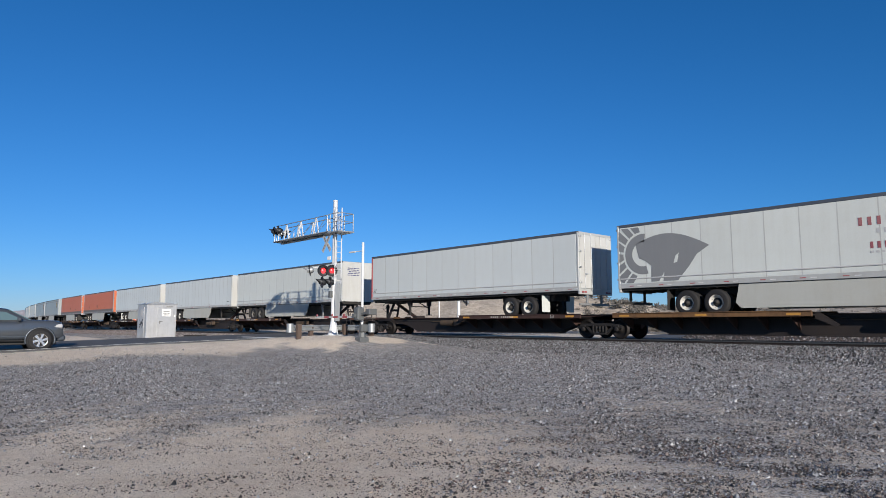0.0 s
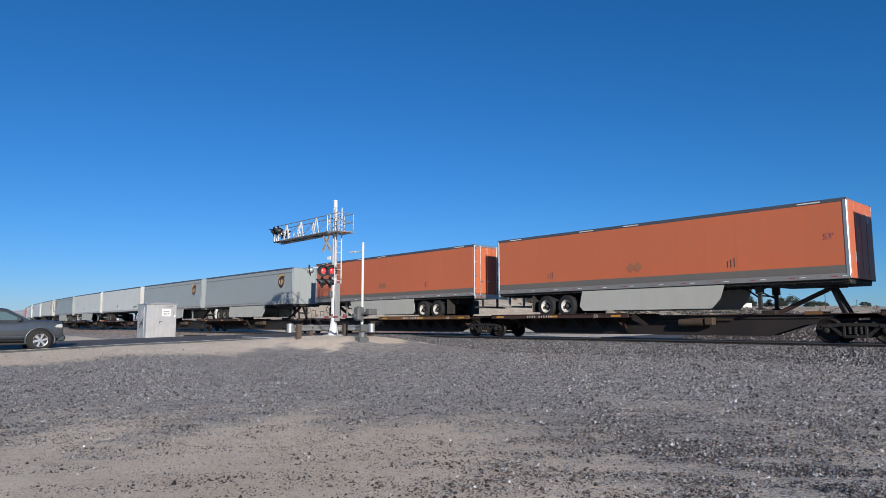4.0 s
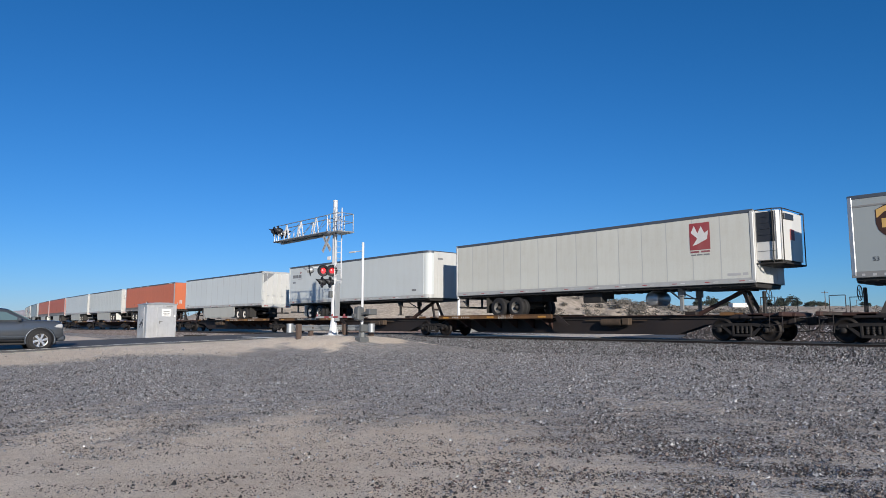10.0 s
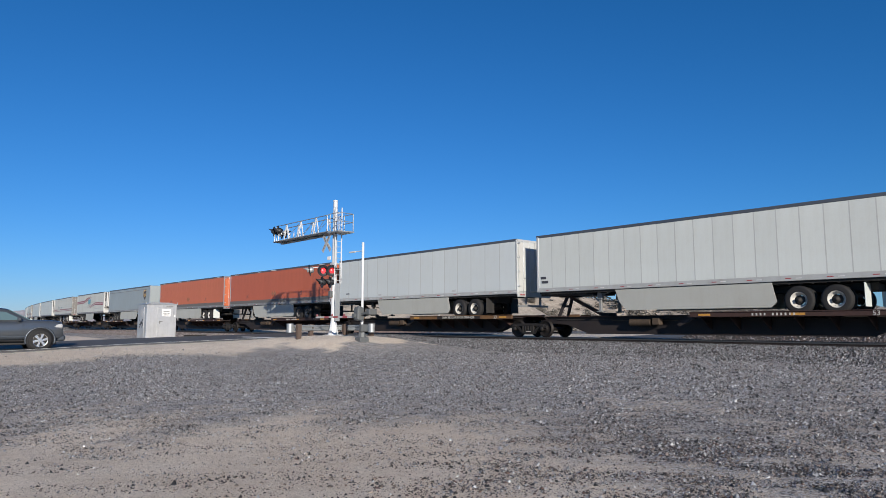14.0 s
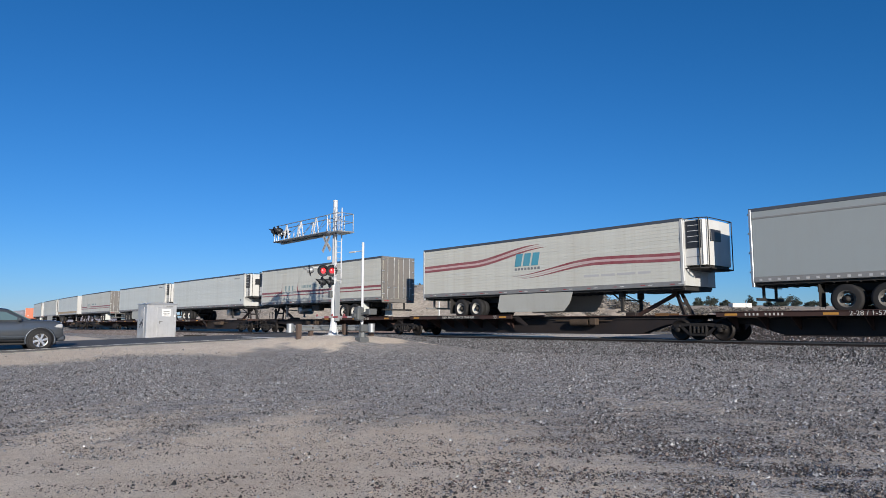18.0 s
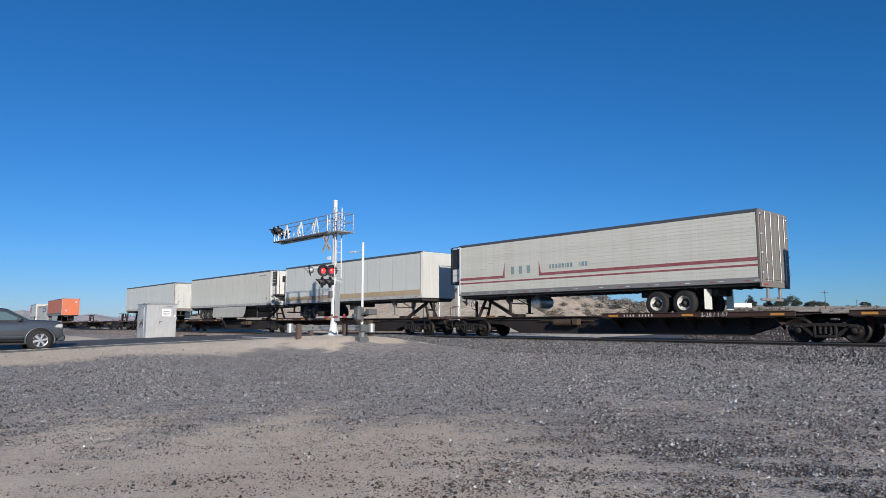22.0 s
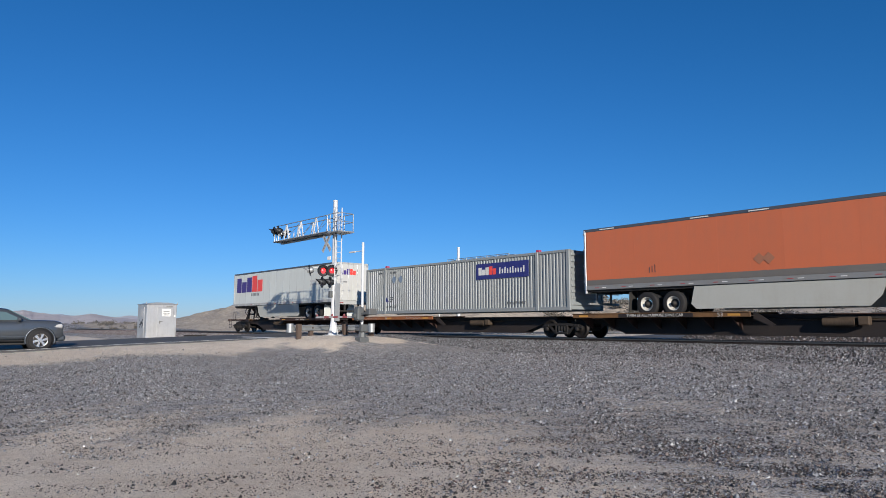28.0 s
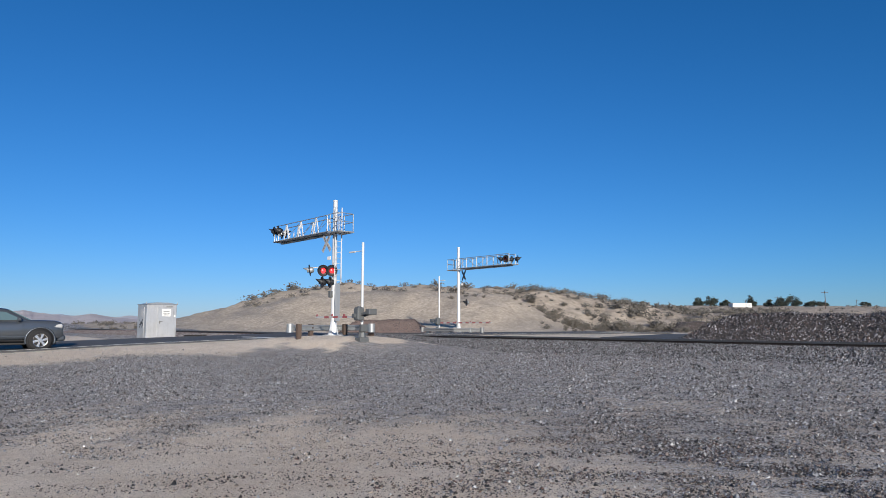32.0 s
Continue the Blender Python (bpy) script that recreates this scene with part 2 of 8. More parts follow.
        fs += [(i, (i + 1) % n, n + (i + 1) % n, n + i) for i in range(n)]
        return self.add(vs, fs)

    def lathe(self, prof, n=20, axis='y', at=(0, 0, 0), smooth=True):
        """A profile of (along, radius) turned about an axis."""
        vs = []
        for a, r in prof:
            for i in range(n):
                t = 2 * math.pi * i / n
                u, w = r * math.cos(t), r * math.sin(t)
                p = {'y': (u, a, w), 'x': (a, u, w), 'z': (u, w, a)}[axis]
                vs.append((p[0] + at[0], p[1] + at[1], p[2] + at[2]))
        fs = []
        for k in range(len(prof) - 1):
            for i in range(n):
                j = (i + 1) % n
                fs.append((k * n + i, k * n + j, (k + 1) * n + j, (k + 1) * n + i))
        return self.add(vs, fs, smooth)

    def mesh(self, name):
        me = bpy.data.meshes.new(name)
        me.from_pydata(self.v, [], self.f)
        me.polygons.foreach_set("use_smooth", self.s)
        me.update()
        return me


STORE = {}


def stored(key, make):
    """A mesh built once for each key."""
    if key not in STORE:
        s = Solid()
        make(s)
        STORE[key] = s.mesh(key if isinstance(key, str) else str(key[0]))
    return STORE[key]


def part(name, shape, material, parent=None, label="", at=None):
    """Links a Solid or a stored mesh as one object under a thing or a part."""
    me = shape.mesh(name) if isinstance(shape, Solid) else shape
    ob = new(name, me)
    if not me.materials:
        me.materials.append(material)
    if me.materials[0] != material:
        ob.material_slots[0].link = 'OBJECT'
        ob.material_slots[0].material = material
    if parent is not None:
        ob.parent = parent
    if at is not None:
        ob.matrix_basis = at if isinstance(at, Matrix) else Matrix.Translation(at)
    if label:
        ob["label"] = label
    return ob


def thing(name, label, category, group="", at=None, kind=""):
    ob = new(name)
    ob.empty_display_size = 0.3
    if at is not None:
        ob.matrix_basis = at if isinstance(at, Matrix) else Matrix.Translation(at)
    return tagged(ob, label, category, group, kind)


TEXTS = {}


def lettering(words, size):
    """Flat letters as a mesh in the x-z plane that faces -y, centred on its origin."""
    if (words, size) not in TEXTS:
        cu = bpy.data.curves.new("words", 'FONT')
        cu.body, cu.size, cu.align_x, cu.align_y = words, size, 'CENTER', 'CENTER'
        cu.resolution_u = 2
        cu.extrude = 0.003
        tmp = bpy.data.objects.new("words", cu)
        me = bpy.data.meshes.new_from_object(tmp)
        me.transform(Matrix.Rotation(radians(90), 4, 'X'))
        TEXTS[words, size] = me
        bpy.data.objects.remove(tmp)
    return TEXTS[words, size]


# ---- the lie of the land ----
def sstep(a, b, x):
    t = np.clip((x - a) / (b - a), 0, 1)
    return t * t * (3 - 2 * t)


def track_side(x, y):
    """Distance from the track's centre line, positive on the far side."""
    x, y = np.asarray(x, float), np.asarray(y, float)
    arc = CURVE_R - np.hypot(x - CURVE_X, y - (TRACK_Y + CURVE_R))
    return np.where(x > CURVE_X, y - TRACK_Y, arc)


def waves(x, y):
    return (np.sin(x * 0.21 + 1.3) * np.cos(y * 0.17 + 0.4) + 0.5 * np.sin(x * 0.53 + y * 0.41) + 0.3 * np.cos(x * 0.9 - y * 1.1 + 2.0))


ROAD_D = (-60, -10, 5, 10, 16, 20, 24.3, 28.2, 33, 60, 200)
ROAD_Z = (0.0, 0.2, 0.40, 0.60, 0.76, 0.84, 0.955, 0.955, 0.86, 0.8, 0.8)
CREST_U = (-52, -44, -38.6, -28.5, -24.5, -16.5, -8.4, 1.6, 16.7, 26.7, 36.8, 46.8, 70)
FRONT_U = (-48, -40, -32, -22, -14, -5, 4, 9, 13.5, 18.3, 21)
FRONT_H = (0.0, 0.5, 2.0, 4.4, 5.4, 5.5, 5.2, 4.6, 2.9, 0.5, 0.0)
CREST_H = (0.0, 1.4, 2.9, 5.4, 6.5, 6.95, 6.7, 6.4, 5.7, 4.6, 2.9, 1.7, 1.0)


def height(x, y):
    x, y = np.asarray(x, float), np.asarray(y, float)
    q = track_side(x, y)
    right = x * math.cos(YAW) + y * math.sin(YAW)
    away = -x * math.sin(YAW) + y * math.cos(YAW)
    near = 0.36 * sstep(0, 21, y) + 0.12 * sstep(-45, -90, x) + 0.025 * waves(x, y)
    far = 0.74 + 0.05 * waves(x * 0.6, y * 0.6)
    z = np.where(q < 0, near, far)
    road = np.interp(y, ROAD_D, ROAD_Z)
    reach = 7.0 + 6.0 * sstep(14, 20, y)
    w = sstep(0, 1, 1 - np.clip((x + 33.0) / reach, 0, 1)) * sstep(0, 1, 1 - np.clip((-44.2 - x) / 10.0, 0, 1))
    w = np.where(y < 34, w, w * sstep(60, 34, y))
    z = z * (1 - w) + road * w
    pad = np.exp(-(((x + 29.0) / 3.9) ** 4 + ((y - 18.9) / 2.7) ** 4))
    z = z + (1.02 - z) * pad
    top = 0.815
    bed = np.where(q < 0, np.interp(q, (-3.6, -1.75), (0.0, 1.0)), np.interp(q, (1.75, 3.0), (1.0, 0.0)))
    over = (x > -44.4) & (x < -32.6)
    z = np.where(over, z, np.maximum(z, z * (1 - bed) + top * bed))
    z = np.where((np.abs(q) < 2.0) & over, RAIL_Z - 0.22, z)
    ratio = right / np.maximum(away, 20)
    crest = np.interp(ratio * 118, CREST_U, CREST_H) + 0.8
    wob = 3.0 * np.sin(right * 0.13) + 1.5 * np.sin(right * 0.37 + 1)
    face = sstep(98, 128, away + wob)
    hill = np.maximum(crest, 0) * 1.10 * face * (1 - 0.35 * sstep(180, 420, away))
    first = np.interp(ratio * 95, FRONT_U, FRONT_H) * sstep(70, 93, away + 0.6 * wob) * (1 - 0.35 * sstep(100, 125, away))
    gully = 0.42 * np.sin(right * 0.45 + 0.6 * np.sin(away * 0.3)) * np.sin(away * 0.33 + 0.3) + 0.24 * np.sin(right * 1.3 + away * 0.4) * np.sin(away * 0.9)
    rough = gully * np.clip(np.maximum(hill, first) / 2.5, 0, 1)
    second = (5.2 + 2.9 * sstep(0.22, 0.40, ratio)) * sstep(140, 290, away) * sstep(0.12, 0.36, ratio) * (1 - sstep(600, 1500, away))
    z = z + np.where(away > 60, np.maximum(hill, first) + rough + second * (1 - 0.6 * np.clip(crest / 6, 0, 1)), 0)
    return z


def ground_z(x, y):
    return float(height(np.array([x]), np.array([y]))[0])


def patches(x, y, size, seed):
    """Smooth random patches of the given size in metres, 0 to 1, at three scales."""
    table = np.random.default_rng(seed).random(4096)
    out, gain = 0.0, 0.5
    for k in range(3):
        u, v = np.asarray(x, float) / size, np.asarray(y, float) / size
        iu, iv = np.floor(u).astype(np.int64), np.floor(v).astype(np.int64)
        fu, fv = u - iu, v - iv
        fu, fv = fu * fu * (3 - 2 * fu), fv * fv * (3 - 2 * fv)
        at = lambda a, b: table[(a * 1619 + b * 31337 + k * 977) % 4096]
        out = out + gain * ((at(iu, iv) * (1 - fu) + at(iu + 1, iv) * fu) * (1 - fv) + (at(iu, iv + 1) * (1 - fu) + at(iu + 1, iv + 1) * fu) * fv)
        size, gain = size * 0.47, gain * 0.5
    return np.clip((out / 0.875 - 0.5) * 1.7 + 0.5, 0, 1)


def gravel_share(x, y):
    """How much of the ground is grey gravel rather than tan dirt, 0 to 1."""
    right = x * math.cos(YAW) + y * math.sin(YAW)
    away = -x * math.sin(YAW) + y * math.cos(YAW)
    q = track_side(x, y)
    g = sstep(6.4, 14.2, away + 4.0 * (patches(right * 1.5, away * 0.32, 1.5, 3) - 0.5)) * 0.9
    g = np.maximum(g, (0.58 + 0.30 * patches(right * 1.5, away * 0.32, 1.4, 5)) * sstep(-2.0, 3.5, right + 0.25 * (away - 9)))
    g = g * (1 - 0.36 * sstep(0.60, 0.98, patches(right * 1.3, away * 0.32, 2.0, 8)) * sstep(19, 13, away))
    g = g * sstep(-30.2, -27.4, x + 0.7 * np.sin(y * 0.9) + 1.2 * (patches(x, y, 0.9, 9) - 0.5))
    g = np.where((q > -4.2) & (q < 3.2), 1.0, g)
    g = np.where((x > -45) & (x < -25.5 + 0.5 * np.sin(y * 1.7)) & (y < 23.0) & (y > 15.9 + 0.3 * np.sin(x * 2.1)), np.where(x < -32, 0.0, g * 0.2), g)
    g = np.where((x > -45) & (x < -32) & (y < 24.6), 0.0, g)
    g = np.where(q >= 3.2, 0.06, g)
    g = np.where((x < -45) & (q < 0) & (q > -9), 0.75, g)
    return np.clip(g, 0, 1)


def spaced(stops):
    out = []
    for a, b, step in stops:
        n = max(1, round((b - a) / step))
        out += [a + (b - a) * i / n for i in range(n)]
    return np.array(out + [stops[-1][1]])


def build_ground():
    xs = spaced([(-3500, -1200, 460), (-1200, -500, 70), (-500, -220, 14), (-220, -72, 2.2), (-72, -46.2, 0.6), (-46.2, -44.8, 0.2), (-44.8, -35.2, 0.8),
                 (-35.2, -33.8, 0.2), (-33.8, 6, 0.4), (6, 40, 2), (40, 120, 8), (120, 800, 60), (800, 3500, 540)])
    ys = spaced([(-2500, -400, 420), (-400, -40, 40), (-40, -4, 3), (-4, 21.6, 0.4), (21.6, 24.8, 0.2), (24.8, 27.6, 0.35), (27.6, 30, 0.25), (30, 40, 0.8),
                 (40, 150, 1.7), (150, 420, 9), (420, 1200, 65), (1200, 4000, 470)])
    gx, gy = np.meshgrid(xs, ys, indexing="ij")
    x, y = gx.ravel(), gy.ravel()
    z = height(x, y)
    rng = np.random.default_rng(4)
    close = (x > -60) & (x < 8) & (y > -4) & (y < 60)
    z = z + np.where(close, rng.normal(0, 0.006, len(x)), 0)
    n, m = len(xs), len(ys)
    i, j = np.meshgrid(np.arange(n - 1), np.arange(m - 1), indexing="ij")
    a = (i * m + j).ravel()
    quads = np.stack([a, a + m, a + m + 1, a + 1], 1)
    me = bpy.data.meshes.new("ground")
    me.from_pydata(np.stack([x, y, z], 1).tolist(), [], quads.tolist())
    me.polygons.foreach_set("use_smooth", np.ones(len(quads), bool))
    at = me.attributes.new("gravel", 'FLOAT', 'POINT')
    at.data.foreach_set("value", gravel_share(x, y).astype(np.float32))
    right = x * math.cos(YAW) + y * math.sin(YAW)
    away = -x * math.sin(YAW) + y * math.cos(YAW)
    ratio = right / np.maximum(away, 20)
    sc = sstep(96, 108, away + 2 * np.sin(right * 0.4)) * (0.25 + 0.75 * sstep(-0.1, 0.05, ratio))
    sc = np.maximum(sc, sstep(66, 86, away + 2 * np.sin(right * 0.5)) * sstep(0.10, 0.2, ratio - 0.10 * sstep(95, 70, away)))
    at = me.attributes.new("hill", 'FLOAT', 'POINT')
    at.data.foreach_set("value", (0.92 * sstep(64, 78, away)).astype(np.float32))
    at = me.attributes.new("scrub", 'FLOAT', 'POINT')
    at.data.foreach_set("value", (np.clip(sc, 0, 1) * (away < 600)).astype(np.float32))
    me.update()
    return me


def ground_material():
    m, t, b = nodes_of("desert_ground")
    at = t.nodes.new("ShaderNodeAttribute")
    at.attribute_name = "gravel"
    big, _ = noise_fac(t, 0.12, 5, 0.6, 0.3, 0.7)
    mid, midraw = noise_fac(t, 1.6, 6, 0.62, 0.3, 0.7, (1, 1, 1), dist=0.4)
    fine, fineraw = noise_fac(t, 26, 5, 0.7, 0.3, 0.72)
    tc = t.nodes.new("ShaderNodeTexCoord")
    vor = t.nodes.new("ShaderNodeTexVoronoi")
    vor.inputs["Scale"].default_value = 33
    t.links.new(tc.outputs["Object"], vor.inputs["Vector"])
    sand = mix_col(t, mid, (0.73, 0.615, 0.49), (0.90, 0.80, 0.67))
    sand = mix_col(t, math_node(t, 'MULTIPLY', big, 0.5), sand, (0.45, 0.345, 0.25))
    sand = mix_col(t, math_node(t, 'MULTIPLY', fine, 0.28), sand, (0.22, 0.17, 0.125))
    clod, clodraw = noise_fac(t, 8.5, 6, 0.75, 0.50, 0.70)
    sand = mix_col(t, math_node(t, 'MULTIPLY', clod, 0.4), sand, (0.26, 0.185, 0.14))
    sep = t.nodes.new("ShaderNodeSeparateColor")
    t.links.new(vor.outputs["Color"], sep.inputs[0])
    fleck, fleckraw = noise_fac(t, 46, 3, 0.75, 0.54, 0.66)
    sand = mix_col(t, math_node(t, 'MULTIPLY', fleck, 0.62), sand, (0.11, 0.08, 0.065))
    pale, _ = noise_fac(t, 61, 2, 0.6, 0.60, 0.72)
    sand = mix_col(t, math_node(t, 'MULTIPLY', pale, 0.75), sand, (0.88, 0.80, 0.70))
    vor2 = t.nodes.new("ShaderNodeTexVoronoi")
    vor2.inputs["Scale"].default_value = 62
    t.links.new(tc.outputs["Object"], vor2.inputs["Vector"])
    sep2 = t.nodes.new("ShaderNodeSeparateColor")
    t.links.new(vor2.outputs["Color"], sep2.inputs[0])
    mixed = math_node(t, 'ADD', math_node(t, 'MULTIPLY', sep.outputs[0], 0.6), math_node(t, 'MULTIPLY', sep2.outputs[0], 0.4))
    gain = t.nodes.new("ShaderNodeMapRange")
    gain.inputs[1].default_value, gain.inputs[2].default_value = 0.22, 0.86
    t.links.new(mixed, gain.inputs[0])
    tone = gain.outputs[0]
    stone = mix_col(t, tone, (0.010, 0.011, 0.011), (0.57, 0.565, 0.57))
    stone = mix_col(t, math_node(t, 'MULTIPLY', sep.outputs[1], 0.35), stone, (0.20, 0.15, 0.12))
    scr = t.nodes.new("ShaderNodeAttribute")
    scr.attribute_name = "scrub"
    patch, _ = noise_fac(t, 0.55, 6, 0.7, 0.40, 0.60)
    hill = t.nodes.new("ShaderNodeAttribute")
    hill.attribute_name = "hill"
    pebble, pebraw = noise_fac(t, 2.4, 6, 0.75, 0.38, 0.64)
    streak, _ = noise_fac(t, 0.33, 5, 0.65, 0.40, 0.66, (1, 1, 2.5), dist=0.8)
    rock = mix_col(t, pebble, (0.57, 0.485, 0.39), (0.28, 0.24, 0.195))
    rock = mix_col(t, math_node(t, 'MULTIPLY', streak, 0.55), rock, (0.23, 0.20, 0.165))
    sand = mix_col(t, hill.outputs["Fac"], sand, rock)
    brush = mix_col(t, patch, (0.50, 0.42, 0.335), (0.24, 0.205, 0.165))
    sand = mix_col(t, math_node(t, 'MULTIPLY', scr.outputs["Fac"], 0.8), sand, brush)
    share = math_node(t, 'ADD', at.outputs["Fac"], math_node(t, 'MULTIPLY', math_node(t, 'SUBTRACT', midraw, 0.5), 1.3))
    rm = t.nodes.new("ShaderNodeMapRange")
    rm.inputs[1].default_value, rm.inputs[2].default_value = 0.29, 0.85
    t.links.new(share, rm.inputs[0])
    mask = math_node(t, 'MULTIPLY', rm.outputs[0], math_node(t, 'ADD', math_node(t, 'MULTIPLY', sep.outputs[2], 0.40), 0.72))
    mask = math_node(t, 'MINIMUM', mask, 1.0)
    col = mix_col(t, mask, sand, stone)
    t.links.new(col, b.inputs["Base Color"])
    b.inputs["Roughness"].default_value = 0.92
    b.inputs["Specular IOR Level"].default_value = 0.2
    hgt0 = math_node(t, 'MULTIPLY', math_node(t, 'MULTIPLY', pebraw, hill.outputs["Fac"]), 6.0)
    hgt = math_node(t, 'ADD', math_node(t, 'ADD', math_node(t, 'MULTIPLY', fineraw, 0.6), math_node(t, 'MULTIPLY', math_node(t, 'ADD', clodraw, math_node(t, 'MULTIPLY', fleckraw, -0.7)), 1.2)), math_node(t, 'MULTIPLY', math_node(t, 'MULTIPLY', vor.outputs["Distance"], mask), -0.9))
    bump(t, b, math_node(t, 'ADD', hgt, hgt0), 0.5, 0.06)
    return m


tagged(part("ground", build_ground(), ground_material()), "tan desert dirt and grey gravel ground rising to a sandy hill", "ground", kind="structure")


def asphalt_material():
    m, t, b = nodes_of("worn_asphalt")
    big, _ = noise_fac(t, 0.3, 4, 0.6, 0.3, 0.7)
    fine, raw = noise_fac(t, 60, 4, 0.7, 0.3, 0.7)
    c = mix_col(t, big, (0.036, 0.038, 0.043), (0.062, 0.062, 0.064))
    c = mix_col(t, math_node(t, 'MULTIPLY', fine, 0.4), c, (0.13, 0.125, 0.12))
    t.links.new(c, b.inputs["Base Color"])
    b.inputs["Roughness"].default_value = 0.85
    bump(t, b, raw, 0.3, 0.01)
    return m


ASPHALT = asphalt_material()
ROADPAINT = coat("worn_white_road_paint", (0.74, 0.73, 0.70), (0.2, 0.19, 0.18), 0.7, amount=0.4, streak=False)


def road_strip(s, x0, x1, y0, y1, lift, steps, thick=0.12):
    ys = np.linspace(y0, y1, steps + 1)
    for a, c in zip(ys[:-1], ys[1:]):
        za, zc = np.interp(a, ROAD_D, ROAD_Z) + lift, np.interp(c, ROAD_D, ROAD_Z) + lift
        s.add([(x0, a, za), (x1, a, za), (x1, c, zc), (x0, c, zc), (x0, a, za - thick), (x1, a, za - thick), (x1, c, zc - thick), (x0, c, zc - thick)],
              [(0, 1, 2, 3), (4, 0, 3, 7), (1, 5, 6, 2), (5, 1, 0, 4), (3, 2, 6, 7)])


def build_road():
    s = Solid()
    road_strip(s, -43.6, -33.4, -60, 24.0, 0.055, 60)
    road_strip(s, -43.6, -33.4, 28.4, 60, 0.055, 16)
    road = tagged(part("road", s, ASPHALT), "grey worn two-lane asphalt road leading over the track", "road", kind="structure")
    for name, x0, x1, a, c in (("edge_line", -34.2, -33.98, -60, 21.0), 
                               ("stop_bar", -38.2, -34.3, 17.6, 18.2), ("edge_line", -34.15, -34.0, 29.0, 58.0)):
        l = Solid()
        road_strip(l, x0, x1, a, c, 0.061, 60, 0.004)
        part(name, l, ROADPAINT, road, "worn white painted road marking")
    # side road beyond the track
    s = Solid()
    p = [(-22.5, 32.3), (-16.8, 32.3), (-21.5, 45), (-28.5, 57), (-31, 55), (-26.2, 43)]
    zs = [ground_z(*c) + 0.05 for c in p]
    s.add([(x, y, z) for (x, y), z in zip(p, zs)] + [(x, y, z - 0.2) for (x, y), z in zip(p, zs)],
          [(0, 1, 2, 5), (5, 2, 3, 4)] + [(i, 6 + i, 6 + (i + 1) % 6, (i + 1) % 6) for i in range(6)])
    tagged(part("side_road", s, ASPHALT), "short dark asphalt side road beyond the track", "road", kind="structure")
    # crossing panels between and beside the rails
    for y0, y1 in ((24.0, 25.36), (25.56, 26.81), (27.01, 28.4)):
        for i in range(4):
            x0 = -43.6 + i * 2.55
            o = part("crossing_panel", Solid().box(x0 + 0.02, x0 + 2.53, y0, y1, RAIL_Z - 0.3, RAIL_Z - 0.012, 0.015), CONCRETE, road)


build_road()


# ---- track ----
def path_point(s, off=0.0):
    """The place on the track at s metres along it, and the heading there in radians."""
    if s > CURVE_X:
        return s, TRACK_Y + off, 0.0
    a = (CURVE_X - s) / CURVE_R
    r = CURVE_R - off
    return CURVE_X - r * math.sin(a), TRACK_Y + CURVE_R - r * math.cos(a), -a


def build_track():
    track = thing("railway_track", "single railway track of dark steel rails on grey ballast", "track", kind="structure")
    ss = [-1150 + 12 * i for i in range(90)] + [CURVE_X + 4 * i for i in range(30)] + [60 + 40 * i for i in range(18)]
    for side in (-1, 1):
        head, web = Solid(), Solid()
        for prof, out in ((((-0.037, 0.0), (0.037, 0.0), (0.037, -0.04), (-0.037, -0.04)), head),
                          (((-0.034, -0.04), (0.034, -0.04), (0.012, -0.07), (0.012, -0.145), (0.07, -0.172), (0.07, -0.185), (-0.07, -0.185), (-0.07, -0.172), (-0.012, -0.145), (-0.012, -0.07)), web)):
            k = len(prof)
            vs = []
            for s in ss:
                for o, z in prof:
                    x, y, _ = path_point(s, side * 0.755 + o)
                    vs.append((x, y, RAIL_Z + z))
            fs = []
            for i in range(len(ss) - 1):
                for j in range(k):
                    fs.append((i * k + j, i * k + (j + 1) % k, (i + 1) * k + (j + 1) % k, (i + 1) * k + j))
            out.add(vs, fs)
        r = part("rail", web, RAILSTEEL, track)
        part("rail_head", head, RAILTOP, r, "worn shiny running surface")
    ties = Solid()
    s = -260.0
    rnd = random.Random(5)
    while s < 40:
        if not -44 < s < -33:
            x, y, h = path_point(s)
            j = rnd.uniform(-0.02, 0.02)
            ties.box(-0.115, 0.115, -1.3 + j, 1.3 + j, -0.36, -0.188, 0, Matrix.Translation((x, y, RAIL_Z)) @ Matrix.Rotation(h + rnd.uniform(-0.01, 0.01), 4, 'Z'))
        s += 0.52
    tagged(part("wooden_ties", ties, TIEWOOD, track, "dark weathered wooden ties"), kind="stuff")


build_track()


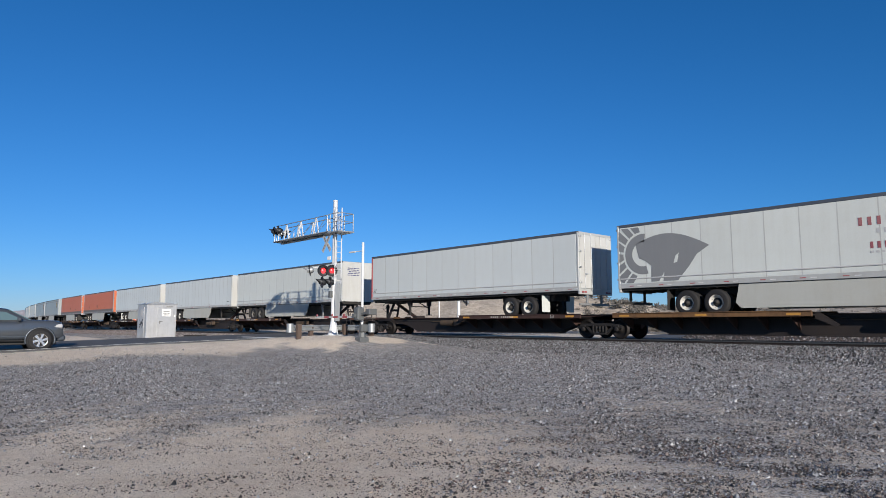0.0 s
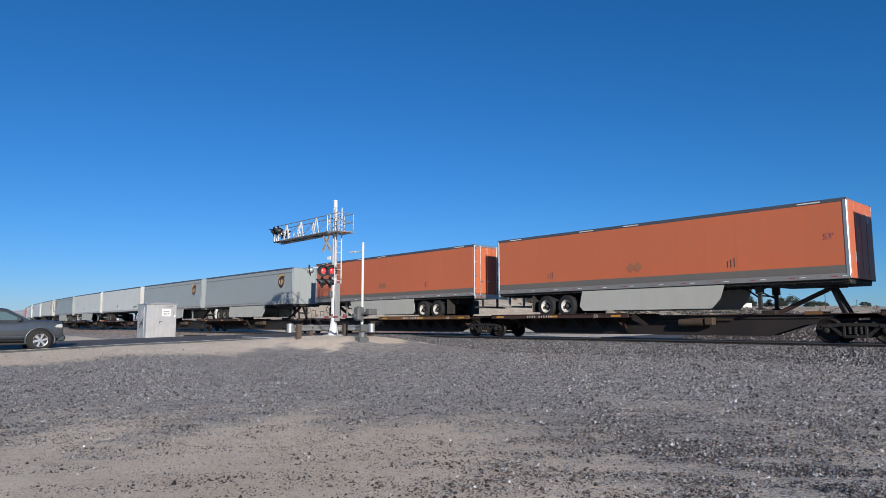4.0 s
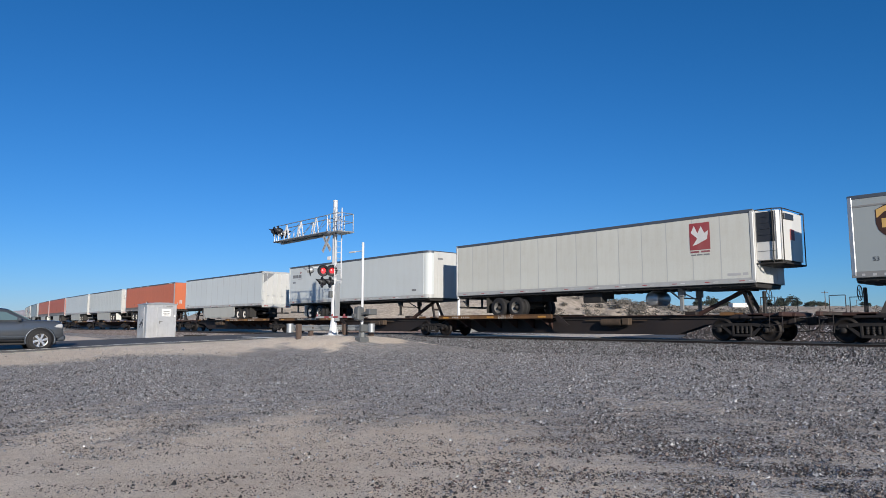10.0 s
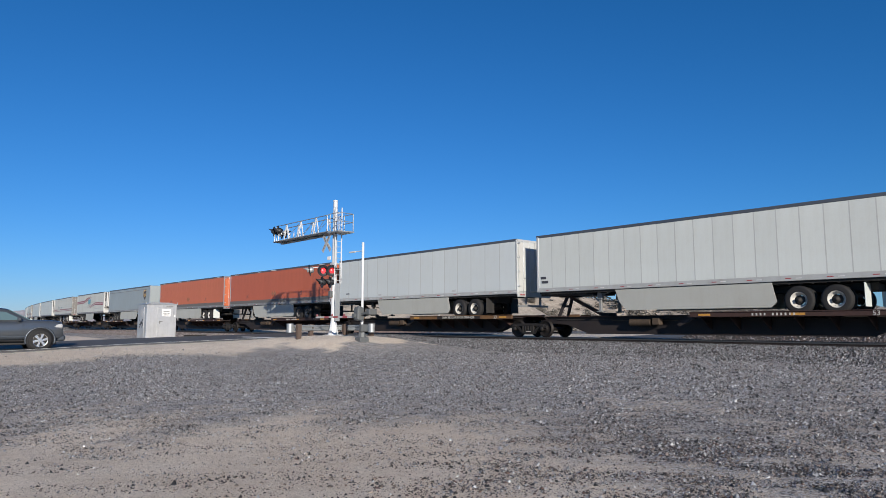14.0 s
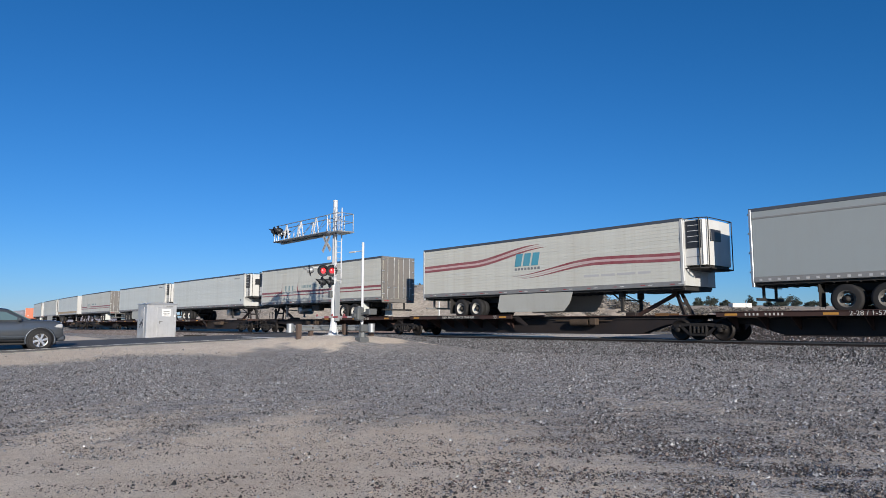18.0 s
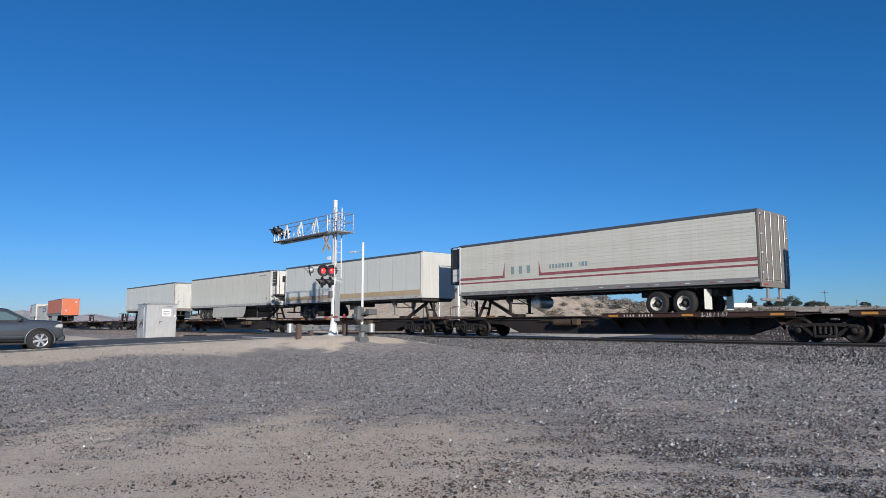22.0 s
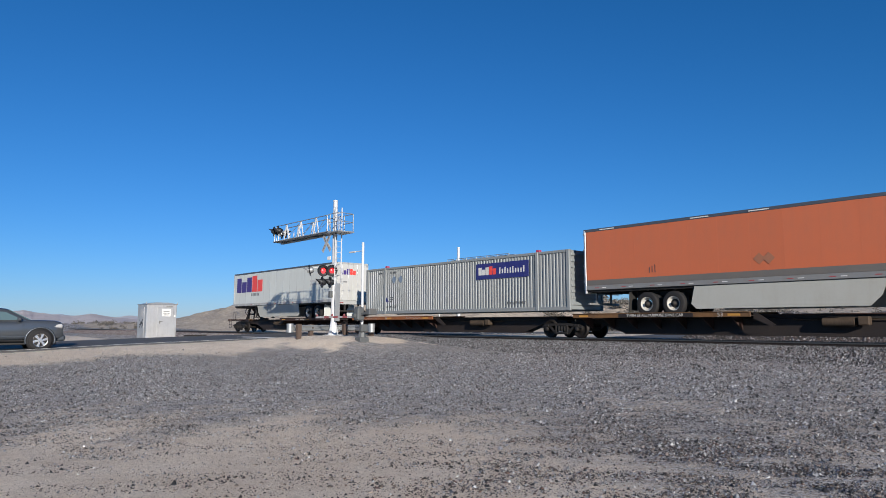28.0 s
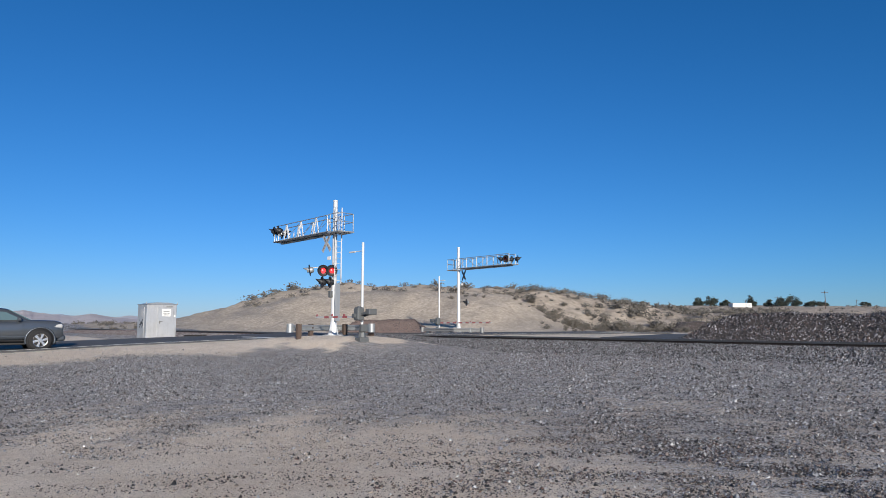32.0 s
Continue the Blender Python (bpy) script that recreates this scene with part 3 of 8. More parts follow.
# ---- loose stone ----
def stone_material(name, dark, mid, light, warm, shares=(0.42, 0.88)):
    """Mixed crushed stone: dark pieces, middling ones and a few pale ones, some of them warm."""
    m, t, b = nodes_of(name)
    geo = t.nodes.new("ShaderNodeNewGeometry")
    rnd = geo.outputs["Random Per Island"]

    def ramp(value, lo, hi):
        rm = t.nodes.new("ShaderNodeMapRange")
        rm.inputs[1].default_value, rm.inputs[2].default_value = lo, hi
        t.links.new(value, rm.inputs[0])
        return rm.outputs[0]

    c = mix_col(t, ramp(rnd, shares[0] - 0.18, shares[0] + 0.22), dark, mid)
    c = mix_col(t, ramp(rnd, shares[1] - 0.06, 1.0), c, light)
    second = math_node(t, 'FRACT', math_node(t, 'MULTIPLY', rnd, 17.31))
    c = mix_col(t, math_node(t, 'MULTIPLY', ramp(second, 0.70, 0.95), 0.75), c, warm)
    fine, raw = noise_fac(t, 45, 3, 0.6, 0.3, 0.7)
    c = mix_col(t, math_node(t, 'MULTIPLY', fine, 0.22), c, (0.12, 0.112, 0.105))
    t.links.new(c, b.inputs["Base Color"])
    b.inputs["Roughness"].default_value = 0.85
    bump(t, b, raw, 0.4, 0.01)
    return m


def chips(name, pts, sizes, material, seed, label, flat=0.75, category="gravel"):
    """Many small sharp chips of stone pressed into the ground."""
    rng = np.random.default_rng(seed)
    n = len(pts)
    base = np.array([(1, 0, -0.35), (0, 1, -0.35), (-1, 0, -0.35), (0, -1, -0.35), (0, 0, 1)], float)
    tri = np.array([(0, 1, 4), (1, 2, 4), (2, 3, 4), (3, 0, 4)])
    v = base[None] * rng.uniform(0.6, 1.25, (n, 5, 1))
    v[:, 4, :2] += rng.normal(0, 0.5, (n, 2))
    v = v * sizes[:, None, None] * np.array([1, 1, flat]) * rng.uniform(0.7, 1.35, (n, 1, 3))
    a = rng.uniform(0, 2 * np.pi, n)
    c, s = np.cos(a)[:, None], np.sin(a)[:, None]
    v = np.stack([v[:, :, 0] * c - v[:, :, 1] * s, v[:, :, 0] * s + v[:, :, 1] * c, v[:, :, 2]], 2) + pts[:, None, :]
    f = (tri[None] + (np.arange(n) * 5)[:, None, None]).reshape(-1, 3)
    me = bpy.data.meshes.new(name)
    me.vertices.add(n * 5)
    me.vertices.foreach_set("co", v.reshape(-1).astype(np.float32))
    me.loops.add(len(f) * 3)
    me.loops.foreach_set("vertex_index", f.reshape(-1).astype(np.int32))
    me.polygons.add(len(f))
    me.polygons.foreach_set("loop_start", np.arange(0, len(f) * 3, 3, dtype=np.int32))
    me.update(calc_edges=True)
    return tagged(part(name, me, material), label, category, kind="stuff")


def stone_field(name, pts, sizes, material, seed, label, sink=0.25, category="gravel"):
    rng = np.random.default_rng(seed)
    n = len(pts)
    base = np.array([(1, 0, 0), (0, 1, 0), (-1, 0, 0), (0, -1, 0), (0, 0, 1), (0, 0, -1)], float)
    tri = np.array([(0, 1, 4), (1, 2, 4), (2, 3, 4), (3, 0, 4), (1, 0, 5), (2, 1, 5), (3, 2, 5), (0, 3, 5)])
    v = base[None] * rng.uniform(0.55, 1.2, (n, 6, 1)) + rng.normal(0, 0.16, (n, 6, 3))
    v = v * sizes[:, None, None] * np.array([1, 1, 0.72]) * rng.uniform(0.75, 1.3, (n, 1, 3))
    a = rng.uniform(0, 2 * np.pi, n)
    c, s = np.cos(a)[:, None], np.sin(a)[:, None]
    x = v[:, :, 0] * c - v[:, :, 1] * s
    y = v[:, :, 0] * s + v[:, :, 1] * c
    v = np.stack([x, y, v[:, :, 2]], 2) + pts[:, None, :] + np.array([0, 0, 1]) * (sizes * (0.5 - sink))[:, None, None]
    f = (tri[None] + (np.arange(n) * 6)[:, None, None]).reshape(-1, 3)
    me = bpy.data.meshes.new(name)
    me.vertices.add(n * 6)
    me.vertices.foreach_set("co", v.reshape(-1).astype(np.float32))
    me.loops.add(len(f) * 3)
    me.loops.foreach_set("vertex_index", f.reshape(-1).astype(np.int32))
    me.polygons.add(len(f))
    me.polygons.foreach_set("loop_start", np.arange(0, len(f) * 3, 3, dtype=np.int32))
    me.update(calc_edges=True)
    return tagged(part(name, me, material), label, category, kind="stuff")


GRAVEL = stone_material("grey_gravel_stone", (0.014, 0.015, 0.017), (0.35, 0.35, 0.355), (0.66, 0.655, 0.655), (0.25, 0.185, 0.15))
FINECHIP = stone_material("fine_dark_chip", (0.012, 0.012, 0.013), (0.21, 0.205, 0.20), (0.52, 0.51, 0.50), (0.22, 0.15, 0.12), (0.50, 0.92))
BALLAST = stone_material("ballast_stone", (0.010, 0.011, 0.012), (0.25, 0.25, 0.255), (0.60, 0.60, 0.60), (0.18, 0.13, 0.115))
PILESTONE = stone_material("pile_stone", (0.008, 0.008, 0.010), (0.17, 0.16, 0.165), (0.48, 0.465, 0.47), (0.15, 0.095, 0.08), (0.46, 0.92))
REDBALLAST = stone_material("reddish_ballast_stone", (0.06, 0.045, 0.042), (0.24, 0.19, 0.175), (0.42, 0.36, 0.34), (0.24, 0.15, 0.12), (0.35, 0.9))


DIRTSTONE = stone_material("dirt_stone", (0.013, 0.011, 0.010), (0.10, 0.078, 0.068), (0.30, 0.25, 0.215), (0.12, 0.062, 0.048), (0.5, 0.93))


def yard(rng, n, near=2.0, far=30.0, half=0.74):
    """Even scatter over the wedge of open ground in front of the track."""
    away = np.sqrt(rng.uniform(near ** 2, far ** 2, n))
    right = rng.uniform(-half, half, n) * away
    x, y = right * math.cos(YAW) - away * math.sin(YAW), right * math.sin(YAW) + away * math.cos(YAW)
    ok = (y < 22.9) & (x > -33)
    return x[ok], y[ok], right[ok], away[ok]


def build_gravel():
    rng = np.random.default_rng(11)
    x, y, right, away = yard(rng, 470000, 2.0, 30.0, 0.71)
    g = gravel_share(x, y) * (0.80 + 0.20 * patches(right * 1.5, away * 0.3, 0.6, 12)) + 0.05
    keep = rng.random(len(x)) < np.clip(g * np.interp(away, (6, 9, 12, 18, 26), (1.1, 1.15, 1.1, 0.85, 0.55)), 0, 1)
    x, y, away, right = x[keep], y[keep], away[keep], right[keep]
    size = np.clip(rng.lognormal(-4.42, 0.5, len(x)), 0.005, 0.045) * np.interp(away, (7, 10, 14, 24), (0.78, 0.86, 1.0, 1.2)) * (1 + 0.15 * sstep(-1, 4, right))
    chips("gravel", np.stack([x, y, height(x, y)], 1), size, GRAVEL, 3, "loose grey gravel scattered over tan dirt", 0.88)
    # fine chips that fill the gaps near by
    x, y, right, away = yard(rng, 170000, 5.6, 12.5, 0.71)
    g = gravel_share(x, y) * (0.58 + 0.22 * sstep(-1, 3, right)) + 0.10
    keep = rng.random(len(x)) < g * sstep(12.5, 10.0, away)
    x, y = x[keep], y[keep]
    size = np.clip(rng.lognormal(-4.95, 0.45, len(x)), 0.003, 0.02)
    chips("fine_gravel", np.stack([x, y, height(x, y)], 1), size, FINECHIP, 5, "fine grey chips between the stones", 0.9)
    x, y, right, away = yard(rng, 190000, 2.0, 15.0)
    patchy = 2 * patches(right * 1.5, away * 0.3, 1.6, 14) - 1
    want = 0.15 + 0.09 * patchy + 0.14 * sstep(8.6, 6.0, away - 0.12 * right) + 0.12 * sstep(-1.0, 3.0, right) * sstep(11.5, 8.0, away)
    keep = (gravel_share(x, y) < 0.9) & (x > -28) & (rng.random(len(x)) < np.clip(want, 0.03, 0.9) * sstep(15, 11, away))
    x, y = x[keep], y[keep]
    size = np.clip(rng.lognormal(-4.85, 0.55, len(x)), 0.004, 0.030)
    chips("field_stones", np.stack([x, y, height(x, y)], 1), size, DIRTSTONE, 4, "flat dark brown stones lying on the dirt", 0.6)
    # broken dark clods along the nearest strip
    x, y, right, away = yard(rng, 110000, 2.0, 10.5)
    patchy = 2 * patches(right * 1.5, away * 0.3, 1.2, 16) - 1
    want = (0.20 + 0.10 * patchy) * sstep(-3.0, 2.0, right + 0.6 * (8.0 - away)) * sstep(10.5, 7.5, away)
    keep = rng.random(len(x)) < want
    x, y = x[keep], y[keep]
    size = np.clip(rng.lognormal(-4.6, 0.5, len(x)), 0.005, 0.028)
    stone_field("dirt_clods", np.stack([x, y, height(x, y)], 1), size, DIRTSTONE, 9, "dark reddish broken clods in the dirt", 0.35)
    x, y = rng.uniform(-33.8, 3, 64000), rng.uniform(22.5, 25.3, 64000)
    size = rng.uniform(0.02, 0.055, len(x))
    chips("ballast", np.stack([x, y, height(x, y)], 1), size, BALLAST, 6, "crushed grey track ballast beside the rails", 0.95)
    x, y = rng.uniform(-110, -45.6, 16000), rng.uniform(22.3, 25.3, 16000)
    chips("ballast", np.stack([x, y, height(x, y)], 1), rng.uniform(0.025, 0.05, len(x)), REDBALLAST, 7, "crushed reddish grey track ballast beside the rails")
    x, y = rng.uniform(-34, 3, 16000), rng.uniform(25.6, 29.6, 16000)
    ok = (np.abs(y - 26.94) > 0.12)
    x, y = x[ok], y[ok]
    chips("ballast", np.stack([x, y, height(x, y)], 1), rng.uniform(0.02, 0.05, len(x)), BALLAST, 8, "crushed grey track ballast between the rails")


build_gravel()


def heap_height(u, w, length, width, tall):
    """Height of a long heap with sloping ends, u along and w across from its middle."""
    e = np.minimum(1.0, (length / 2 - np.abs(u)) / (tall * 1.35))
    c = np.minimum(1.0, (width / 2 - np.abs(w)) / (tall * 1.45))
    lump = 0.05 * np.sin(u * 1.1) + 0.04 * np.sin(u * 2.7 + w) + 0.05 * np.cos(w * 2.1 - u * 0.6)
    return np.maximum(0, np.minimum(np.minimum(e, c), 1) * (tall + lump * tall * 0.6))


def heap(name, cx, cy, turn, length, width, tall, stones, size, material, seed, label, base_mat):
    n, m = max(8, int(length / 0.4)), max(8, int(width / 0.35))
    us, ws = np.linspace(-length / 2, length / 2, n), np.linspace(-width / 2, width / 2, m)
    gu, gw = np.meshgrid(us, ws, indexing="ij")
    u, w = gu.ravel(), gw.ravel()
    c, s = math.cos(turn), math.sin(turn)
    x, y = cx + u * c - w * s, cy + u * s + w * c
    z = height(x, y) - 0.06 + heap_height(u, w, length, width, tall)
    i, j = np.meshgrid(np.arange(n - 1), np.arange(m - 1), indexing="ij")
    a = (i * m + j).ravel()
    me = bpy.data.meshes.new(name)
    me.from_pydata(np.stack([x, y, z], 1).tolist(), [], np.stack([a, a + m, a + m + 1, a + 1], 1).tolist())
    me.polygons.foreach_set("use_smooth", np.ones(len(a), bool))
    top = tagged(part(name, me, base_mat), label, "gravel heap")
    if stones:
        rng = np.random.default_rng(seed)
        u, w = rng.uniform(-length / 2, length / 2, stones), rng.uniform(-width / 2, width / 2, stones)
        x, y = cx + u * c - w * s, cy + u * s + w * c
        z = height(x, y) - 0.06 + heap_height(u, w, length, width, tall)
        st = chips("heap_stones", np.stack([x, y, z], 1), rng.uniform(size * 0.5, size * 1.4, stones), material, seed, "loose stones of the heap", 1.0, "")
        st.parent = top
    return top


def heap_base(name, a, b2):
    m, t, b = nodes_of(name)
    mid, raw = noise_fac(t, 7, 6, 0.7, 0.3, 0.7)
    big, _ = noise_fac(t, 0.7, 3, 0.6, 0.35, 0.65)
    c = mix_col(t, mid, a, b2)
    c = mix_col(t, math_node(t, 'MULTIPLY', big, 0.3), c, (0.13, 0.085, 0.065))
    t.links.new(c, b.inputs["Base Color"])
    b.inputs["Roughness"].default_value = 0.95
    bump(t, b, raw, 0.8, 0.06)
    return m


HEAPBASE = heap_base("heap_gravel", (0.015, 0.014, 0.015), (0.07, 0.064, 0.064))
REDHEAP = heap_base("red_heap_gravel", (0.11, 0.08, 0.072), (0.21, 0.162, 0.145))
heap("ballast_heap", 1.1, 39.1, radians(1), 40.8, 7.4, 1.44, 46000, 0.058, PILESTONE, 21, "long dark heap of crushed stone behind the track", HEAPBASE)
_x, _y = -0.085 * 70 * math.cos(YAW) - 70 * math.sin(YAW), -0.085 * 70 * math.sin(YAW) + 70 * math.cos(YAW)
heap("ballast_heap", _x, _y, YAW, 9.5, 6.0, 1.35, 5000, 0.06, stone_material("red_pile_stone", (0.05, 0.036, 0.034), (0.16, 0.12, 0.11), (0.32, 0.25, 0.23), (0.20, 0.11, 0.085)), 22, "low reddish heap of crushed stone beyond the crossing", REDHEAP)
_x, _y = 0.372 * 84 * math.cos(YAW) - 84 * math.sin(YAW), 0.372 * 84 * math.sin(YAW) + 84 * math.cos(YAW)
heap("gravel_heap", _x, _y, YAW, 6.5, 5.0, 1.25, 2500, 0.04, PILESTONE, 23, "small dark gravel heap on the far dirt", HEAPBASE)


# ---- trailers ----
# In a trailer's own space x points the way the train goes, the near side is -y and z is up from the rail tops.
TL, TW = 16.15, 2.59
NEAR = -TW / 2
BOT, TOP = 2.16, 4.915
PANELS = 13


def tyre_mesh(s):
    s.lathe([(-0.13, 0.29), (-0.14, 0.42), (-0.125, 0.475), (-0.085, 0.505), (0.085, 0.505), (0.125, 0.475), (0.14, 0.42), (0.13, 0.29)], 28)
    s.lathe([(0.17, 0.29), (0.16, 0.42), (0.175, 0.475), (0.215, 0.505), (0.385, 0.505), (0.425, 0.475), (0.44, 0.42), (0.43, 0.29)], 20)


def rim_mesh(s):
    s.lathe([(-0.118, 0.300), (-0.122, 0.272), (-0.085, 0.258), (-0.02, 0.235), (0.0, 0.185), (0.01, 0.18)], 28)
    for i in range(10):
        a = 2 * math.pi * i / 10
        x, z = 0.165 * math.cos(a), 0.165 * math.sin(a)
        s.rod((x * 1.28, 0.0, z * 1.28), (x * 1.28, -0.03, z * 1.28), 0.016, 6)


def hub_mesh(s):
    s.lathe([(0.005, 0.165), (0.0, 0.10), (-0.05, 0.095), (-0.10, 0.075), (-0.14, 0.07), (-0.15, 0.0)], 18)


def add_wheel(axle_x, side, parent, rim):
    o = part("wheel", stored("tyre", tyre_mesh), RUBBER, parent, at=pose(axle_x, side * 1.16, 1.48, 0, 0, 0 if side < 0 else 180))
    part("rim", stored("rim", rim_mesh), rim, o, "dished steel wheel rim")
    part("hub", stored("hub", hub_mesh), UNDER, o)
    return o


def sheet(x0, x1, z0, z1, y=NEAR - 0.012, th=0.004):
    return Solid().box(min(x0, x1), max(x0, x1), y - th, y, z0, z1)


def blob(outline, y=NEAR - 0.014, th=0.003):
    return Solid().slab(outline, 1, y - th, y)


def shield(x, z, w, h):
    pts = [(-0.5, 0.36), (-0.25, 0.47), (0, 0.5), (0.25, 0.47), (0.5, 0.36), (0.5, -0.05), (0.44, -0.22), (0.3, -0.36), (0, -0.5), (-0.3, -0.36), (-0.44, -0.22), (-0.5, -0.05)]
    return [(x + a * w, z + b * h) for a, b in pts]


def trailer(n, nose, skin, look_kind="panel", skirt=None, rim=RIMWHITE, ends=DOOR_WHITE, band=None, reefer=False, tank=False, post=None, axles=(3.1, 4.3), label="", rail=None, panels=PANELS, edge=None, nose_edge=None, marks=None, skirt_span=(5.2, 11.8), round_nose=False):
    if ends is DOOR_DARK and edge is None:
        edge = DOOR_DARK
    pale = skin in (WHITE, WHITE_B, CREAM)
    post = post or (POSTGREY if pale else ALU)
    rail = rail or (RAILPALE if pale and look_kind != "rib" else RAILGREY)
    t = thing("reefer_trailer" if reefer else "box_trailer", label, "trailer", "trailers on the train")

    def at(u):
        """Metres from the tail as a place along the trailer."""
        return nose * (u - TL / 2)

    def plan(out, back):
        """The box's outline seen from above, with rounded front corners, in the trailer's own space."""
        r, w, e = 0.38 + out, TW / 2 - 0.012 + out, TL / 2 - 0.02 + out
        pts = [(-back, -w)] + [(e - r + r * math.sin(k * math.pi / 16), -w + r - r * math.cos(k * math.pi / 16)) for k in range(9)]
        pts += [(x, -y) for x, y in pts[::-1]]
        return [(nose * x, y) for x, y in pts]

    if round_nose:
        body = part("body", Solid().slab(plan(0.0, TL / 2 - 0.02), 2, BOT + 0.02, TOP - 0.03), skin, t)
        part("nose_top_rail", Solid().slab(plan(0.014, -TL / 2 + 0.42), 2, TOP - 0.13, TOP - 0.005), TOPRAIL, t, "rail bent round the nose")
        part("nose_bottom_rail", Solid().slab(plan(0.014, -TL / 2 + 0.42), 2, BOT, BOT + 0.20), rail, t, "rail bent round the nose")
    else:
        body = part("body", stored("body", lambda s: s.box(-TL / 2 + 0.02, TL / 2 - 0.02, NEAR + 0.012, -NEAR - 0.012, BOT + 0.02, TOP - 0.03, 0.02)), skin, t)
    body["label"] = "plain side walls and roof of the box"
    # skin
    if look_kind == "panel":
        w = (TL - 0.30) / panels
        me = stored(("side_panel", panels), lambda s: s.box(-w / 2 + 0.004, w / 2 - 0.004, -0.012, 0.013, BOT + 0.20, TOP - 0.13, 0.002))
        for i in range(panels):
            part("side_panel", me, skin, t, at=(-TL / 2 + 0.15 + (i + 0.5) * w, NEAR + 0.0, 0))
        seam = stored(("seam", panels), lambda s: s.box(-0.02, 0.02, -0.0135, 0.012, BOT + 0.20, TOP - 0.13))
        for i in range(1, panels):
            part("seam_strip", seam, SEAMGREY if skin in (WHITE, WHITE_B, CREAM) else skin, t, at=(-TL / 2 + 0.15 + i * w, NEAR, 0))
    elif look_kind == "rib":
        k = 17
        hgt = (TOP - 0.13 - BOT - 0.20) / k
        me = stored("siding_strip", lambda s: s.box(-TL / 2 + 0.13, TL / 2 - 0.13, -0.014, 0.013, 0.001, hgt - 0.001, 0.003))
        for i in range(k):
            part("siding_strip", me, skin, t, at=(0, NEAR, BOT + 0.20 + i * hgt))
    else:
        part("side_skin", stored(("side_skin", round_nose), lambda s: s.box(-TL / 2 + 0.12, TL / 2 - (0.43 if round_nose else 0.12), -0.012, 0.013, BOT + 0.20, TOP - 0.13, 0.006)), skin, t, at=(0, NEAR, 0))
    if look_kind == "fleet":
        part("upper_trim", stored("upper_trim", lambda s: s.box(-TL / 2 + 0.12, TL / 2 - 0.12, -0.026, 0.0, 4.50, 4.57, 0.008)), RAILGREY, t, at=(0, NEAR, 0))
        me = stored("rivet_strip", lambda s: [s.box(-TL / 2 + 0.3 + i * 0.32, -TL / 2 + 0.4 + i * 0.32, -0.026, 0.0, BOT + 0.05, BOT + 0.13) for i in range(49)])
        tagged(part("rivet_strip", me, PALEMARK, t, "row of pale rivet plates", at=(0, NEAR, 0)), kind="stuff")
    # rails, posts and roof
    cut = 0.205 if round_nose else 0.0
    for sgn in (1, -1):
        part("top_rail", stored(("top_rail", cut), lambda s: s.box(-TL / 2 + cut, TL / 2 - cut, -0.02, 0.04, TOP - 0.13, TOP, 0.012)), TOPRAIL, t, at=pose(-nose * cut, sgn * NEAR, 0, 0, 0, 0 if sgn > 0 else 180))
        part("bottom_rail", stored(("bottom_rail", cut), lambda s: s.box(-TL / 2 + cut, TL / 2 - cut, -0.02, 0.04, BOT, BOT + 0.20, 0.012)), rail, t, at=pose(-nose * cut, sgn * NEAR, 0, 0, 0, 0 if sgn > 0 else 180))
    part("roof", stored(("roof", round_nose), lambda s: s.box(-TL / 2 + (0.45 if round_nose else 0.03), TL / 2 - (0.45 if round_nose else 0.03), NEAR + 0.05, -NEAR - 0.05, TOP - 0.035, TOP - 0.012, 0.01)), ALU, t)
    for sgn in (1, -1):
        if not round_nose:
            part("corner_post", stored("corner_post", lambda s: s.box(-0.075, 0.075, -0.03, 0.06, BOT + 0.06, TOP - 0.05, 0.025)), nose_edge or post, t, at=pose(at(TL) - nose * 0.075, sgn * NEAR, 0, 0, 0, 0 if sgn > 0 else 180))
        part("rear_post", stored("rear_post", lambda s: s.box(-0.05, 0.05, -0.025, 0.05, BOT - 0.02, TOP - 0.03, 0.015)), edge or post, t, at=pose(at(0) + nose * 0.05, sgn * NEAR, 0, 0, 0, 0 if sgn > 0 else 180))
    # tape along the bottom rail
    red = stored("red_tape", lambda s: [s.box(-7.5 + i * 1.36, -7.5 + i * 1.36 + 0.20, NEAR - 0.028, NEAR - 0.019, BOT + 0.075, BOT + 0.105) for i in range(12)])
    wht = stored("white_tape", lambda s: [s.box(-7.15 + i * 1.36, -7.15 + i * 1.36 + 0.2, NEAR - 0.028, NEAR - 0.019, BOT + 0.075, BOT + 0.105) for i in range(12)])
    if look_kind != "fleet":
        tagged(part("reflective_tape", red, RED, t, "red reflective tape"), kind="stuff")
        tagged(part("reflective_tape", wht, TAPE_W, t, "white reflective tape"), kind="stuff")
    # floor and frame
    fl = stored("floor_frame", lambda s: [s.box(-TL / 2 + 0.1, TL / 2 - 0.1, NEAR + 0.09, -NEAR - 0.09, BOT - 0.09, BOT + 0.03)] + [s.box(-TL / 2 + 0.3 + i * 0.40, -TL / 2 + 0.34 + i * 0.40, NEAR + 0.10, -NEAR - 0.10, BOT - 0.125, BOT - 0.085) for i in range(39)])
    part("floor_frame", fl, UNDER, t)
    # running gear at the tail
    a0, a1 = axles
    sub = stored("slider_frame", lambda s: (s.box(-1.7, 1.7, -0.62, -0.46, BOT - 0.40, BOT - 0.12, 0.02), s.box(-1.7, 1.7, 0.46, 0.62, BOT - 0.40, BOT - 0.12, 0.02),
                                            s.box(-1.6, -1.45, -0.6, 0.6, BOT - 0.38, BOT - 0.15), s.box(1.45, 1.6, -0.6, 0.6, BOT - 0.38, BOT - 0.15), s.box(-0.1, 0.1, -0.6, 0.6, BOT - 0.38, BOT - 0.15)))
